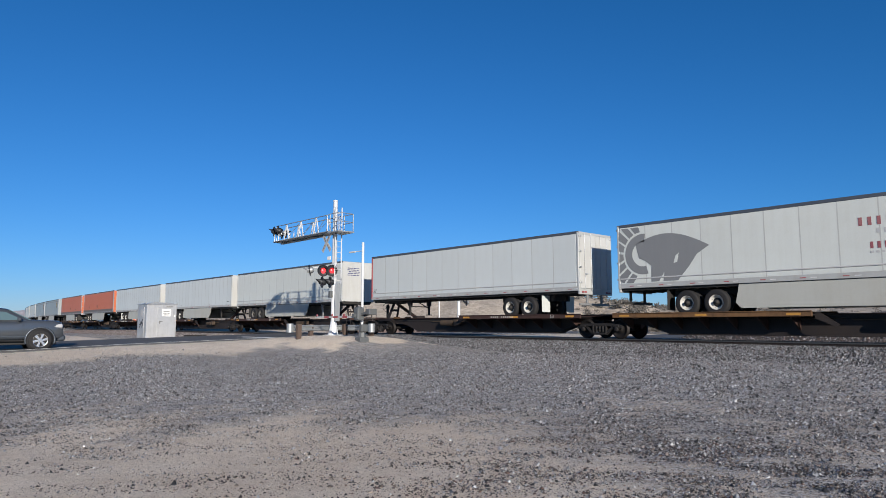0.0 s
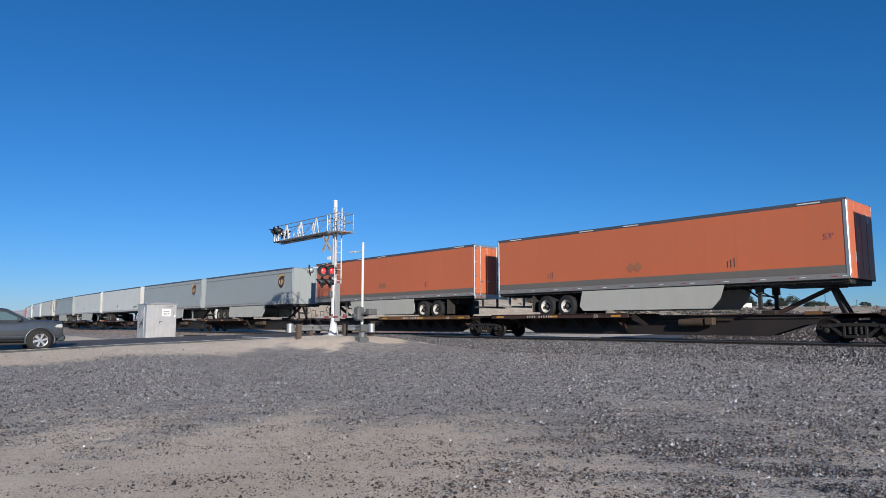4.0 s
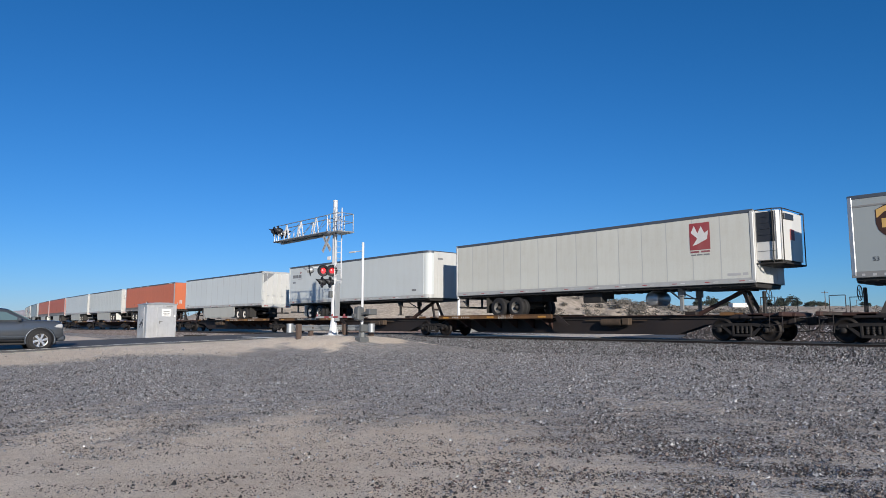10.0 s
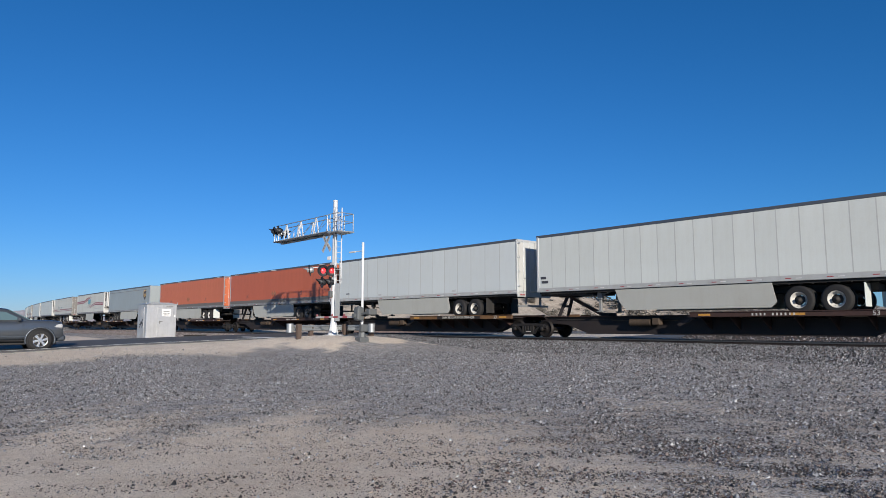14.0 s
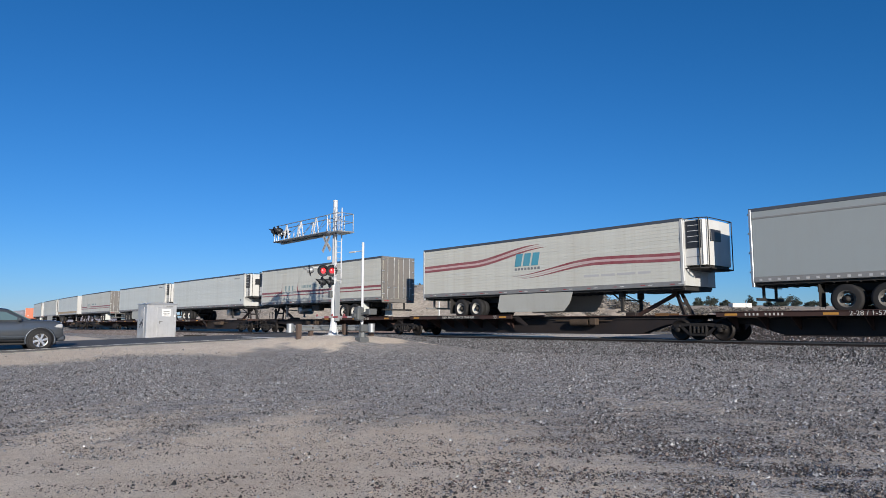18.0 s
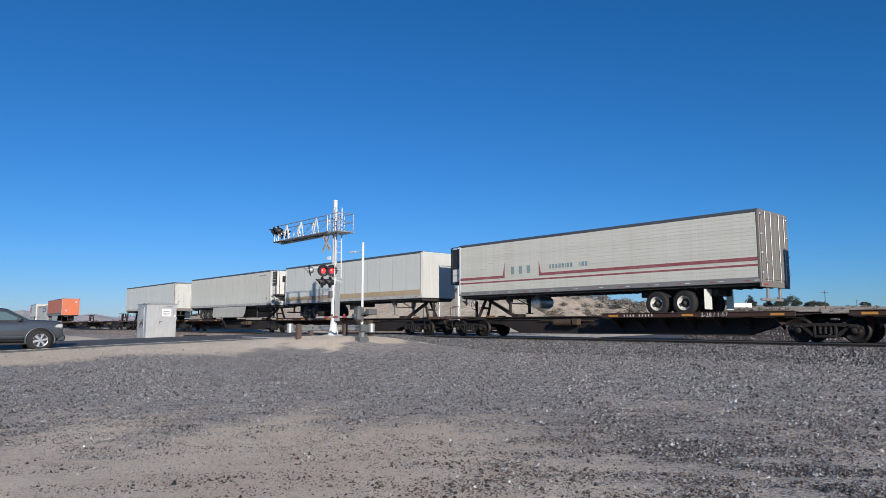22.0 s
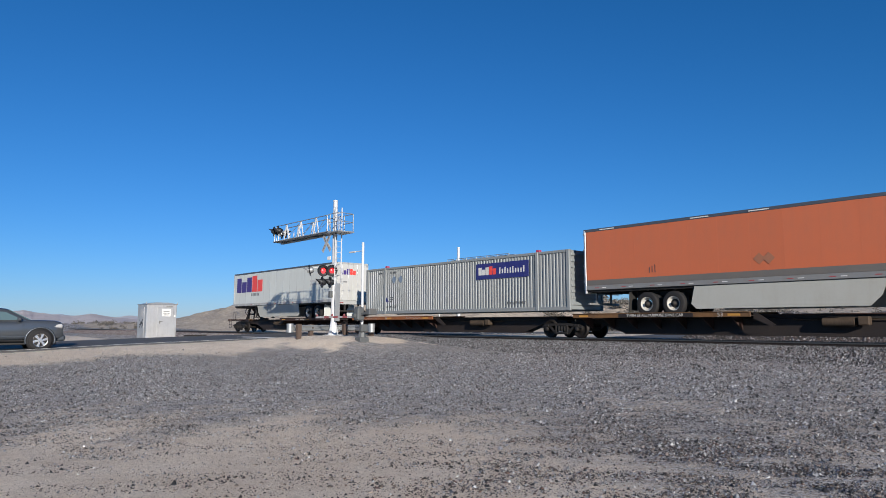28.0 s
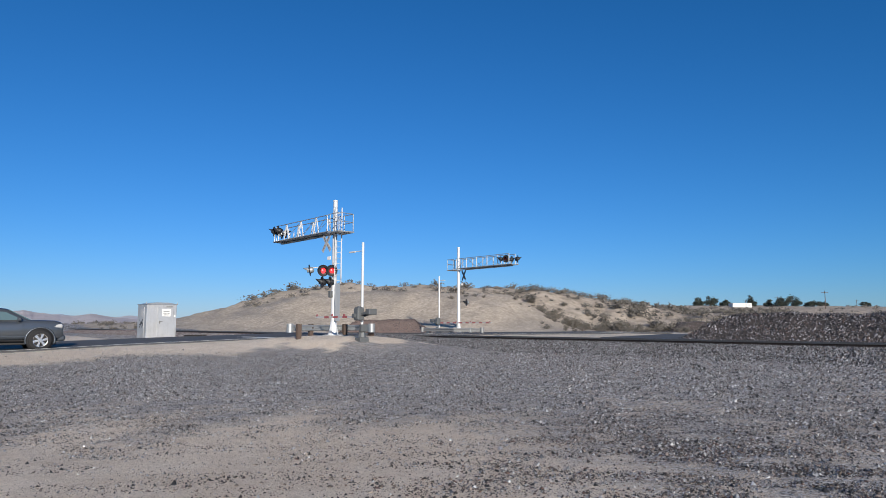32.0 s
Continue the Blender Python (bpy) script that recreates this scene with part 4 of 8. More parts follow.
    part("suspension", sub, UNDER, t, at=(at((a0 + a1) / 2), 0, 0))
    for a in (a0, a1):
        part("axle", stored("axle", lambda s: (s.rod((0, -1.0, 1.48), (0, 1.0, 1.48), 0.07, 10), s.box(-0.09, 0.09, -0.62, -0.46, 1.50, BOT - 0.35), s.box(-0.09, 0.09, 0.46, 0.62, 1.50, BOT - 0.35), s.rod((0.22, -0.5, 1.62), (0.22, 0.5, 1.62), 0.09, 8))), UNDER, t, at=(at(a), 0, 0))
        for sgn in (-1, 1):
            add_wheel(at(a), sgn, t, rim)
    for sgn in (-1, 1):
        part("mud_flap", stored("mud_flap", lambda s: s.box(-0.012, 0.012, -0.30, 0.30, 1.22, BOT - 0.15, 0.004)), WHITE if n % 3 == 2 else UNDER, t, at=pose(at(a0 - 0.85), sgn * 0.95, 0))
    part("bumper_guard", stored("bumper_guard", lambda s: (s.box(-0.05, 0.05, -1.15, 1.15, 1.50, 1.60, 0.012), s.box(-0.04, 0.04, -0.62, -0.5, 1.55, BOT, 0.01), s.box(-0.04, 0.04, 0.5, 0.62, 1.55, BOT, 0.01))), RAILGREY if n % 4 == 2 else UNDER, t, at=(at(0.12), 0, 0))
    # doors
    for sgn in (-1, 1):
        d = part("rear_door", stored("rear_door", lambda s: s.box(-0.02, 0.02, -0.60, 0.60, BOT + 0.12, TOP - 0.14, 0.012)), ends, t, at=(at(-0.005), sgn * 0.62, 0))
        for k in (-0.28, 0.22):
            part("lock_rod", stored("lock_rod", lambda s: (s.rod((0, 0, BOT + 0.05), (0, 0, TOP - 0.08), 0.017, 6), s.box(-0.03, 0.03, -0.02, 0.16, 2.92, 2.97))), ALU, d, at=(-nose * 0.045, k, 0))
        part("hinges", stored("hinges", lambda s: [s.box(-0.03, 0.03, -0.11, 0.05, BOT + 0.35 + i * 0.72, BOT + 0.42 + i * 0.72, 0.008) for i in range(4)]), ALU, d, at=pose(-nose * 0.02, sgn * 0.57, 0))["kind"] = "stuff"
    part("door_sill", stored("door_sill", lambda s: s.box(-0.05, 0.05, NEAR + 0.02, -NEAR - 0.02, BOT - 0.16, BOT + 0.10, 0.015)), edge or post, t, at=(at(0.045), 0, 0))
    part("door_header", stored("door_header", lambda s: s.box(-0.05, 0.05, NEAR + 0.02, -NEAR - 0.02, TOP - 0.14, TOP - 0.01, 0.015)), edge or post, t, at=(at(0.045), 0, 0))
    for y in (-1.05, -0.85, 0.85, 1.05):
        part("tail_light", stored("tail_light", lambda s: s.box(-0.02, 0.02, -0.07, 0.07, BOT - 0.08, BOT - 0.01, 0.006)), RED, t, at=(at(-0.02), y, 0))
    # nose
    part("front_wall", stored(("front_wall", round_nose), lambda s: s.box(-0.015, 0.015, NEAR + (0.42 if round_nose else 0.06), -NEAR - (0.42 if round_nose else 0.06), BOT + 0.02, TOP - 0.06, 0.008)), ends if ends is not DOOR_DARK else WHITE, t, at=(at(TL - 0.008), 0, 0))
    for k in range(3):
        part("front_rib", stored("front_rib", lambda s: s.box(-0.012, 0.012, -0.03, 0.03, BOT + 0.15, TOP - 0.15, 0.005)), ends if ends is not DOOR_DARK else WHITE, t, at=(at(TL + 0.006), (-0.62, 0.0, 0.62)[k], 0))
    part("coupler_plate", stored("coupler_plate", lambda s: s.box(-1.5, 1.22, -1.1, 1.1, BOT - 0.17, BOT - 0.02, 0.02)), UNDER, t, at=pose(at(TL - 1.3), 0, 0, 0, 0, 0 if nose > 0 else 180))
    # landing gear
    part("landing_gear", stored("landing_gear", lambda s: (s.box(-0.13, 0.13, -0.85, -0.65, 1.75, BOT, 0.02), s.box(-0.13, 0.13, 0.65, 0.85, 1.75, BOT, 0.02), s.box(-0.07, 0.07, -0.8, -0.7, 1.22, 1.8, 0.01), s.box(-0.07, 0.07, 0.7, 0.8, 1.22, 1.8, 0.01),
                                                                s.box(-0.14, 0.14, -0.88, -0.62, 1.18, 1.23), s.box(-0.14, 0.14, 0.62, 0.88, 1.18, 1.23), s.rod((0, -0.7, 1.7), (0, 0.7, 1.7), 0.03, 6),
                                                                s.bar((0, -0.75, 1.6), (-0.75, -0.4, BOT - 0.1), 0.05, 0.05), s.bar((0, 0.75, 1.6), (-0.75, 0.4, BOT - 0.1), 0.05, 0.05), s.bar((0, -0.75, 1.95), (0.6, -0.6, BOT - 0.05), 0.05, 0.05))), RAILGREY if n % 2 else UNDER, t, at=(at(12.9), 0, 0))
    if skirt is not None:
        k0, k1 = skirt_span
        for sgn in (-1, 1):
            s = Solid()
            z0 = 1.24
            s.slab([(at(k0), BOT - 0.02), (at(k0 - 0.15), z0 + 0.2), (at(k0 + 0.05), z0), (at(k1 - 0.55), z0), (at(k1 - 0.2), z0 + 0.35), (at(k1), BOT - 0.02)], 1, sgn * (1.24) - 0.012, sgn * 1.24 + 0.012)
            part("side_skirt", s, skirt, t, "flat aerodynamic side skirt")
    elif n % 2:
        part("tool_box", stored("tool_box", lambda s: (s.box(-0.5, 0.5, -0.9, -0.4, 1.62, BOT - 0.1, 0.03), s.box(-0.05, 0.05, -0.8, 0.8, 1.8, BOT))), UNDER, t, at=(at(8.6), 0, 0))
    if band:
        part("lower_band", stored(("lower_band", band[1]), lambda s: s.box(-TL / 2 + 0.12, TL / 2 - 0.12, NEAR - 0.022, NEAR - 0.012, BOT + 0.20, band[1], 0.004)), band[0], t)
    if n in (1, 2, 3):
        part("rub_strip", stored("rub_strip", lambda s: s.box(-TL / 2 + 0.12, TL / 2 - 0.12, NEAR - 0.036, NEAR - 0.012, BOT + 0.38, BOT + 0.43, 0.008)), PALEMARK, t, "raised horizontal rub strip")
    if reefer:
        x = at(TL)
        u = part("cooling_unit", stored(("cooling_unit", nose), lambda s: s.slab([(0.0, -1.15), (nose * 1.4 * 0.50, -1.15), (nose * 1.4 * 0.58, -1.05), (nose * 1.4 * 0.62, 0.0), (nose * 1.4 * 0.58, 1.05), (nose * 1.4 * 0.50, 1.15), (0.0, 1.15)], 2, 2.98, 4.80)), REEFER, t, "white rounded cooling unit", at=(x + nose * 1.4 * 0.01, 0, 0))
        part("grille", stored(("grille_side", nose), lambda s: [s.box(min(nose * 1.4 * 0.02, nose * 1.4 * 0.49), max(nose * 1.4 * 0.02, nose * 1.4 * 0.49), -1.175, -1.13, 3.66, 4.76, 0.01)]), GRILLE, u, "black side grille")
        part("slats", stored(("grille_slats", nose), lambda s: [s.box(min(nose * 1.4 * 0.08, nose * 1.4 * 0.42), max(nose * 1.4 * 0.08, nose * 1.4 * 0.42), -1.19, -1.175, 3.90 + i * 0.22, 3.925 + i * 0.22, 0.004) for i in range(4)]), TAPE_W if n in (22, 24, 25, 28) else GRILLE, u)
        lo, hi = (4.50, 4.72) if n == 13 else (3.95, 4.42)
        part("grille", stored(("grille_front", nose, lo), lambda s: s.box(min(nose * 1.4 * 0.60, nose * 1.4 * 0.635), max(nose * 1.4 * 0.60, nose * 1.4 * 0.635), -0.75, 0.1, lo, hi, 0.01)), GRILLE, u, "black front grille")
        part("door_gap", stored(("unit_gap", nose), lambda s: (s.box(min(nose * 1.4 * 0.02, nose * 1.4 * 0.48), max(nose * 1.4 * 0.02, nose * 1.4 * 0.48), -1.16, -1.142, 3.30, 3.32), s.box(min(nose * 1.4 * 0.50, nose * 1.4 * 0.52), max(nose * 1.4 * 0.50, nose * 1.4 * 0.52), -1.16, -1.12, 3.0, 4.78))), GREYMARK, u)
        g = Solid()
        for y in (-1.2, 1.2):
            for xx in (0.45, 0.66):
                g.rod((nose * 1.4 * xx, y * (1 if xx < 0.5 else 0.85), 2.85), (nose * 1.4 * xx, y * (1 if xx < 0.5 else 0.85), 4.86), 0.022, 6)
            g.rod((0, y, 4.86), (nose * 1.4 * 0.45, y, 4.86), 0.022, 6)
            g.rod((nose * 1.4 * 0.45, y, 4.86), (nose * 1.4 * 0.66, y * 0.85, 4.86), 0.022, 6)
            g.rod((0, y, 2.85), (nose * 1.4 * 0.45, y, 2.85), 0.03, 6)
            g.rod((nose * 1.4 * 0.45, y, 2.85), (nose * 1.4 * 0.66, y * 0.85, 2.85), 0.03, 6)
        g.rod((nose * 1.4 * 0.66, -0.9, 4.86), (nose * 1.4 * 0.66, 0.9, 4.86), 0.022, 6)
        g.rod((nose * 1.4 * 0.66, -0.9, 2.85), (nose * 1.4 * 0.66, 0.9, 2.85), 0.03, 6)
        g.box(min(0, nose * 1.4 * 0.6), max(0, nose * 1.4 * 0.6), -0.85, 0.85, 2.80, 2.98, 0.03)
        part("unit_guard", g, UNDER, t, "tubular guard frame round the cooling unit", at=(x, 0, 0))
    if tank:
        part("fuel_tank", stored("fuel_tank", lambda s: (s.lathe([(-0.55, 0.0), (-0.55, 0.27), (-0.52, 0.30), (0.52, 0.30), (0.55, 0.27), (0.55, 0.0)], 18, 'y', (0, 0, 1.72)), s.box(-0.04, 0.04, -0.5, 0.5, 1.9, BOT))), ALU, t, "round fuel tank", at=pose(at(11.4), 0, 0))
    if marks:
        marks(t, at)
    return t


def mark(t, name, shape, mat, label=""):
    return part(name, shape, mat, t, label)


def words(t, text, size, x, z, mat, y=NEAR - 0.022):
    return part("lettering", lettering(text, size), mat, t, "painted letters", at=(x, y, z))


def bars(t, x, z, widths, h, mat, gap=0.12):
    """A line of unreadable small writing as plain bars."""
    for w in widths:
        part("writing_bar", Solid().box(x, x + w, NEAR - 0.021, NEAR - 0.016, z, z + h), mat, t)
        x += w + gap


def end_bars(t, xe, y, z, widths, h, mat):
    for w in widths:
        part("writing_bar", Solid().box(xe - 0.004, xe + 0.004, y, y + w, z, z + h), mat, t)
        y += w + 0.06


# -- markings, one function for each look --
def marks_helmet(t, at):
    n = NEAR - 0.018
    z = lambda v: BOT + v
    x0 = -TL / 2
    dome = [(x0 + 0.9 + 3.25 * k / 14, z(1.62 + 0.62 * math.sin(math.pi * (0.12 + 0.86 * k / 14)) - 0.10 * k / 14)) for k in range(15)]
    face = dome + [(x0 + 3.62, z(1.24)), (x0 + 3.3, z(0.8)), (x0 + 2.95, z(0.42)), (x0 + 2.8, z(0.24)), (x0 + 2.15, z(0.24)), (x0 + 2.2, z(0.62)), (x0 + 1.95, z(0.24)), (x0 + 1.6, z(0.24)), (x0 + 1.62, z(0.9)), (x0 + 1.35, z(1.12)), (x0 + 1.05, z(1.25))]
    cx, cz = x0 + 1.25, z(1.42)

    def sector(r0, r1, a0, a1, k):
        aa = [radians(a0 + (a1 - a0) * i / k) for i in range(k + 1)]
        put = lambda r, a: (max(x0 + 0.04, cx + r * math.cos(a)), min(z(2.58), max(z(0.22), cz + r * math.sin(a))))
        return [put(r1, a) for a in aa] + [put(r0, a) for a in aa[::-1]]

    mark(t, "crest_mark", blob(sector(0.52, 0.86, 82, 285, 20), n), GREYMARK, "large grey painted emblem")
    for i in range(8):
        mark(t, "crest_ray", blob(sector(0.95, 1.56, 97 + i * 20, 112 + i * 20, 3), n), GREYMARK, "grey ray of the emblem")
    mark(t, "emblem", blob(face, n), GREYMARK, "large grey painted emblem")
    mark(t, "eye", blob([(x0 + 2.62, z(0.95)), (x0 + 2.72, z(1.25)), (x0 + 2.86, z(1.35)), (x0 + 2.78, z(0.98))], n - 0.004), WHITE)
    bars(t, at(9.3), z(1.72), (0.11,) * 9, 0.28, MAROON, 0.16)
    bars(t, at(9.8), z(1.45), (0.13,) * 9, 0.16, PALEMARK, 0.10)
    bars(t, at(9.6), z(0.95), (0.09,) * 10, 0.22, MAROON, 0.12)
    bars(t, at(9.6), z(0.80), (0.10,) * 14, 0.07, PALEMARK, 0.06)


def marks_fifty(t, at):
    words(t, "53'", 0.28, -TL / 2 + 0.42, BOT + 0.55, LETTER_K)


def marks_front_text(t, at):
    for i in range(5):
        end_bars(t, at(TL) + 0.02, -0.9 + 0.05 * (i % 3), 3.95 + i * 0.12, (0.2, 0.14, 0.24, 0.16), 0.045, NAVY)
    words(t, "T1095", 0.24, at(TL - 0.75), BOT + 0.42, LETTER_K)
    bars(t, at(TL - 0.9), BOT + 0.25, (0.4,), 0.05, LETTER_K)


def marks_lift(t, at):
    s = Solid()
    for x in (-3.4, 3.4):
        s.box(x - 0.15, x + 0.15, NEAR - 0.02, NEAR - 0.016, BOT + 0.26, BOT + 0.36)
    mark(t, "small_plate", s, PALEMARK)
    bars(t, at(TL - 0.9), BOT + 0.45, (0.18, 0.14), 0.07, LETTER_K, 0.05)


def marks_orange(t, at):
    words(t, "53'", 0.3, at(TL) - 0.62 if at(TL) > 0 else at(TL) + 0.6, 3.62, MAROON)
    for x, dy in ((-0.28, 0.0), (0.06, 0.006)):
        s = Solid().slab([(x - 0.22, 3.04), (x, 3.26), (x + 0.22, 3.04), (x, 2.82)], 1, NEAR - 0.022 - dy, NEAR - 0.018 - dy)
        mark(t, "diamond_placard", s, RUSTGREY, "worn grey diamond placard")
    s = Solid()
    for x in (-4.8, 3.9):
        for k in range(3):
            s.box(x + k * 0.13, x + k * 0.13 + 0.03, NEAR - 0.02, NEAR - 0.016, 2.78, 3.02 + 0.05 * k)
    mark(t, "faded_marks", s, LETTER_K)
    s = Solid()
    for x in (-7.2, -2.9, -0.6, 6.5):
        s.box(x, x + 0.75, NEAR - 0.026, NEAR - 0.02, TOP - 0.09, TOP - 0.05)
    mark(t, "bright_strip", s, TAPE_W)
    mark(t, "pale_placard", Solid().box(at(TL) - 0.012, at(TL) + 0.012, 0.55, 0.9, 4.2, 4.5), PALEMARK)
    mark(t, "pale_placard", Solid().box(at(TL) - 0.012, at(TL) + 0.012, -0.75, -0.5, 2.75, 3.1), PALEMARK)


def marks_shield(front):
    def fn(t, at):
        x = at(TL - 1.75) if front else at(TL - 1.3)
        mark(t, "emblem_shield", blob(shield(x, 3.95, 0.98, 1.15), NEAR - 0.018), BROWNMARK, "dark brown shield emblem")
        top = [(x - 0.47, 4.36), (x - 0.2, 4.47), (x + 0.2, 4.47), (x + 0.47, 4.36), (x + 0.46, 4.33), (x + 0.1, 4.36), (x - 0.25, 4.27), (x - 0.46, 4.08)]
        mark(t, "emblem_band", blob(top, NEAR - 0.022), GOLD, "gold upper band of the emblem")
        for k, lo in ((-0.25, 3.76), (0.02, 3.66), (0.28, 3.76)):
            mark(t, "emblem_block", Solid().box(x + k - 0.075, x + k + 0.075, NEAR - 0.026, NEAR - 0.021, lo, 4.06), GOLD, "plain gold block of the emblem")
        words(t, "53", 0.2, at(TL - 0.75), 2.75, LETTER_K)
        s = Solid()
        s.box(at(TL) - 0.012, at(TL) + 0.012, -0.9, -0.6, 2.6, 3.1)
        mark(t, "nose_plate", s, ALU)
    return fn


def marks_number(t, at):
    words(t, "53", 0.24, at(TL - 0.65), BOT + 0.60, GREYMARK)
    bars(t, at(TL - 2.45), BOT + 0.42, (0.09,) * 10, 0.15, LETTER_K, 0.045)
    mark(t, "diamond_placard", blob([(at(7.1), BOT + 0.42), (at(7.33), BOT + 0.68), (at(7.1), BOT + 0.94), (at(6.87), BOT + 0.68)], NEAR - 0.018), GREYMARK, "grey diamond placard")


def marks_diamond(t, at):
    mark(t, "diamond_placard", blob([(at(6.6), BOT + 0.42), (at(6.83), BOT + 0.68), (at(6.6), BOT + 0.94), (at(6.37), BOT + 0.68)], NEAR - 0.018), GREYMARK, "grey diamond placard")


def marks_red_square(t, at):
    x = at(TL - 2.1)
    mark(t, "red_emblem", sheet(x - 0.42, x + 0.42, 3.55, 4.62, NEAR - 0.016), RED, "red square emblem")
    mark(t, "emblem_wing", blob([(x - 0.36, 4.25), (x - 0.22, 4.52), (x - 0.08, 4.2), (x + 0.06, 4.48), (x + 0.2, 4.2), (x + 0.36, 4.3), (x + 0.3, 3.95), (x - 0.1, 3.78), (x - 0.3, 3.72), (x - 0.1, 4.0)], NEAR - 0.022), TAPE_W, "white shape on the emblem")
    bars(t, x - 0.4, 3.44, (0.36, 0.36), 0.07, MAROON, 0.08)
    bars(t, x - 0.38, 3.33, (0.2, 0.22, 0.24), 0.05, GREYMARK, 0.05)
    bars(t, at(TL - 1.05), BOT + 0.3, (0.5, 0.2), 0.1, PALEMARK, 0.08)
    s = Solid()
    s.box(at(TL) + 0.875, at(TL) + 0.90, -0.25, 0.12, 3.75, 4.15)
    mark(t, "unit_badge", s, RED)


def marks_fleet_name(t, at):
    x = at(0.55)
    bars(t, x, 4.05, (0.42, 0.3, 0.42), 0.22, GREYMARK, 0.05)
    bars(t, x + 0.75, 3.92, (0.28, 0.3), 0.09, PALEMARK, 0.05)
    mark(t, "small_emblem", blob([(x + 1.0, 4.36), (x + 1.16, 4.52), (x + 1.26, 4.42), (x + 1.12, 4.34)], NEAR - 0.018), MAROON)
    bars(t, x, 3.66, (0.4,), 0.12, GREYMARK)
    bars(t, at(TL - 1.5), BOT + 0.42, (0.4,), 0.12, GREYMARK)
    end_bars(t, at(TL) + 0.02, -0.6, 4.4, (0.4,), 0.1, GREYMARK)


def marks_triangle(t, at):
    s = Solid()
    s.slab([(-1.22, 4.75), (-0.25, 4.75), (-1.22, 3.95)], 0, at(0) + 0.022, at(0) + 0.03)
    mark(t, "dark_corner_mark", s, GREYMARK, "dark triangular emblem on the door")
    bars(t, at(TL - 0.6), BOT + 0.25, (0.3,), 0.06, LETTER_K)


def marks_code(t, at):
    bars(t, -TL / 2 + 0.25, BOT + 0.62, (0.32,), 0.12, LETTER_K)
    bars(t, -TL / 2 + 0.3, BOT + 0.42, (0.4,), 0.12, LETTER_K)
    for i in range(4):
        end_bars(t, at(0) + 0.03, -1.1 + 0.04 * (i % 2), 3.72 + i * 0.12, (0.16, 0.12, 0.14), 0.05, GREYMARK)


def ribbon(x0, z0, x1, z1, w, n=14, first=0.45, final=0.45):
    """A waving stripe from one height to another, with the share of its width at its ends."""
    up, lo = [], []
    for i in range(n + 1):
        a = i / n
        e = a * a * (3 - 2 * a)
        x, z = x0 + (x1 - x0) * a, z0 + (z1 - z0) * e
        k = w * (first + (final - first) * a ** (1 if final > first else 3) if first != final or first == 1.0 else 0.45 + 0.55 * math.sin(math.pi * a))
        up.append((x, z + k / 2))
        lo.append((x, z - k / 2))
    return up + lo[::-1]


def marks_wave(t, at):
    n = NEAR - 0.022
    for lift, w, m in ((0.0, 0.13, MAROON), (-0.115, 0.10, PALEPINK), (-0.23, 0.12, MAROON)):
        mark(t, "wave_stripe", blob(ribbon(at(0.15), 3.87 + lift, at(4.0), 3.92 + lift, w, 8, 1.0, 1.0), n), m, "waving stripe")
        mark(t, "wave_stripe", blob(ribbon(at(4.0), 3.92 + lift, at(8.7 + lift * -2), 4.50 + lift * 0.7, w, 16, 1.0, 0.05), n), m, "waving stripe")
        mark(t, "wave_stripe", blob(ribbon(at(7.0 + lift * -2.4), 3.02 + lift * 0.6, at(12.0), 3.56 + lift, w, 16, 0.05, 1.0), n), m, "waving stripe")
        mark(t, "wave_stripe", blob(ribbon(at(12.0), 3.56 + lift, at(16.0), 3.46 + lift, w, 8, 1.0, 1.0), n), m, "waving stripe")
    for i in range(3):
        x = at(7.1) + i * 0.54
        mark(t, "name_block", Solid().slab([(x, 3.50), (x + 0.42, 3.50), (x + 0.56, 4.12), (x + 0.14, 4.12)], 1, n - 0.008, n - 0.003), TEAL, "slanting teal name block")
    bars(t, at(7.1), 3.30, (0.14,) * 8, 0.12, GREYMARK, 0.07)
    bars(t, at(11.3), 2.75, (0.8, 0.7, 0.9, 0.6), 0.1, PALEMARK, 0.12)
    bars(t, at(12.3), 3.42, (0.8, 0.9, 0.7), 0.07, PALEMARK, 0.12)


def marks_straight(t, at):
    n = NEAR - 0.022
    x0, x1 = -TL / 2 + 0.1, TL / 2 - 0.1
    for z, w in ((2.98, 0.13), (2.78, 0.07)):
        mark(t, "stripe", Solid().box(x0, x0 + 3.25, n - 0.004, n, z, z + w), MAROON, "straight maroon stripe")
        mark(t, "stripe", Solid().box(x0 + (5.7 if w > 0.1 else 3.25), x1, n - 0.004, n, z, z + w), MAROON, "straight maroon stripe")
    for x, k in ((x0 + 3.1, 0.2), (x0 + 5.75, -0.2)):
        mark(t, "stripe_tick", blob([(x, 2.98), (x + k * 0.5, 3.2), (x + k, 3.75), (x + k, 2.98)], n), MAROON)
    for i in range(3):
        mark(t, "name_block", Solid().box(x0 + 3.75 + i * 0.52, x0 + 3.95 + i * 0.52, n - 0.004, n, 3.14, 3.52), FADED_TEAL, "faded teal name block")
    bars(t, x0 + 6.2, 3.28, (0.1, 0.13, 0.13, 0.13, 0.13, 0.05, 0.13, 0.13), 0.2, FADED_TEAL, 0.06)
    bars(t, x0 + 7.95, 3.28, (0.05, 0.13, 0.13), 0.2, FADED_TEAL, 0.06)


def marks_small_code(t, at):
    bars(t, at(TL - 1.9), 4.48, (0.08,) * 8, 0.12, GREYMARK, 0.06)
    bars(t, at(TL - 0.75), 2.6, (0.25,), 0.16, GREYMARK)


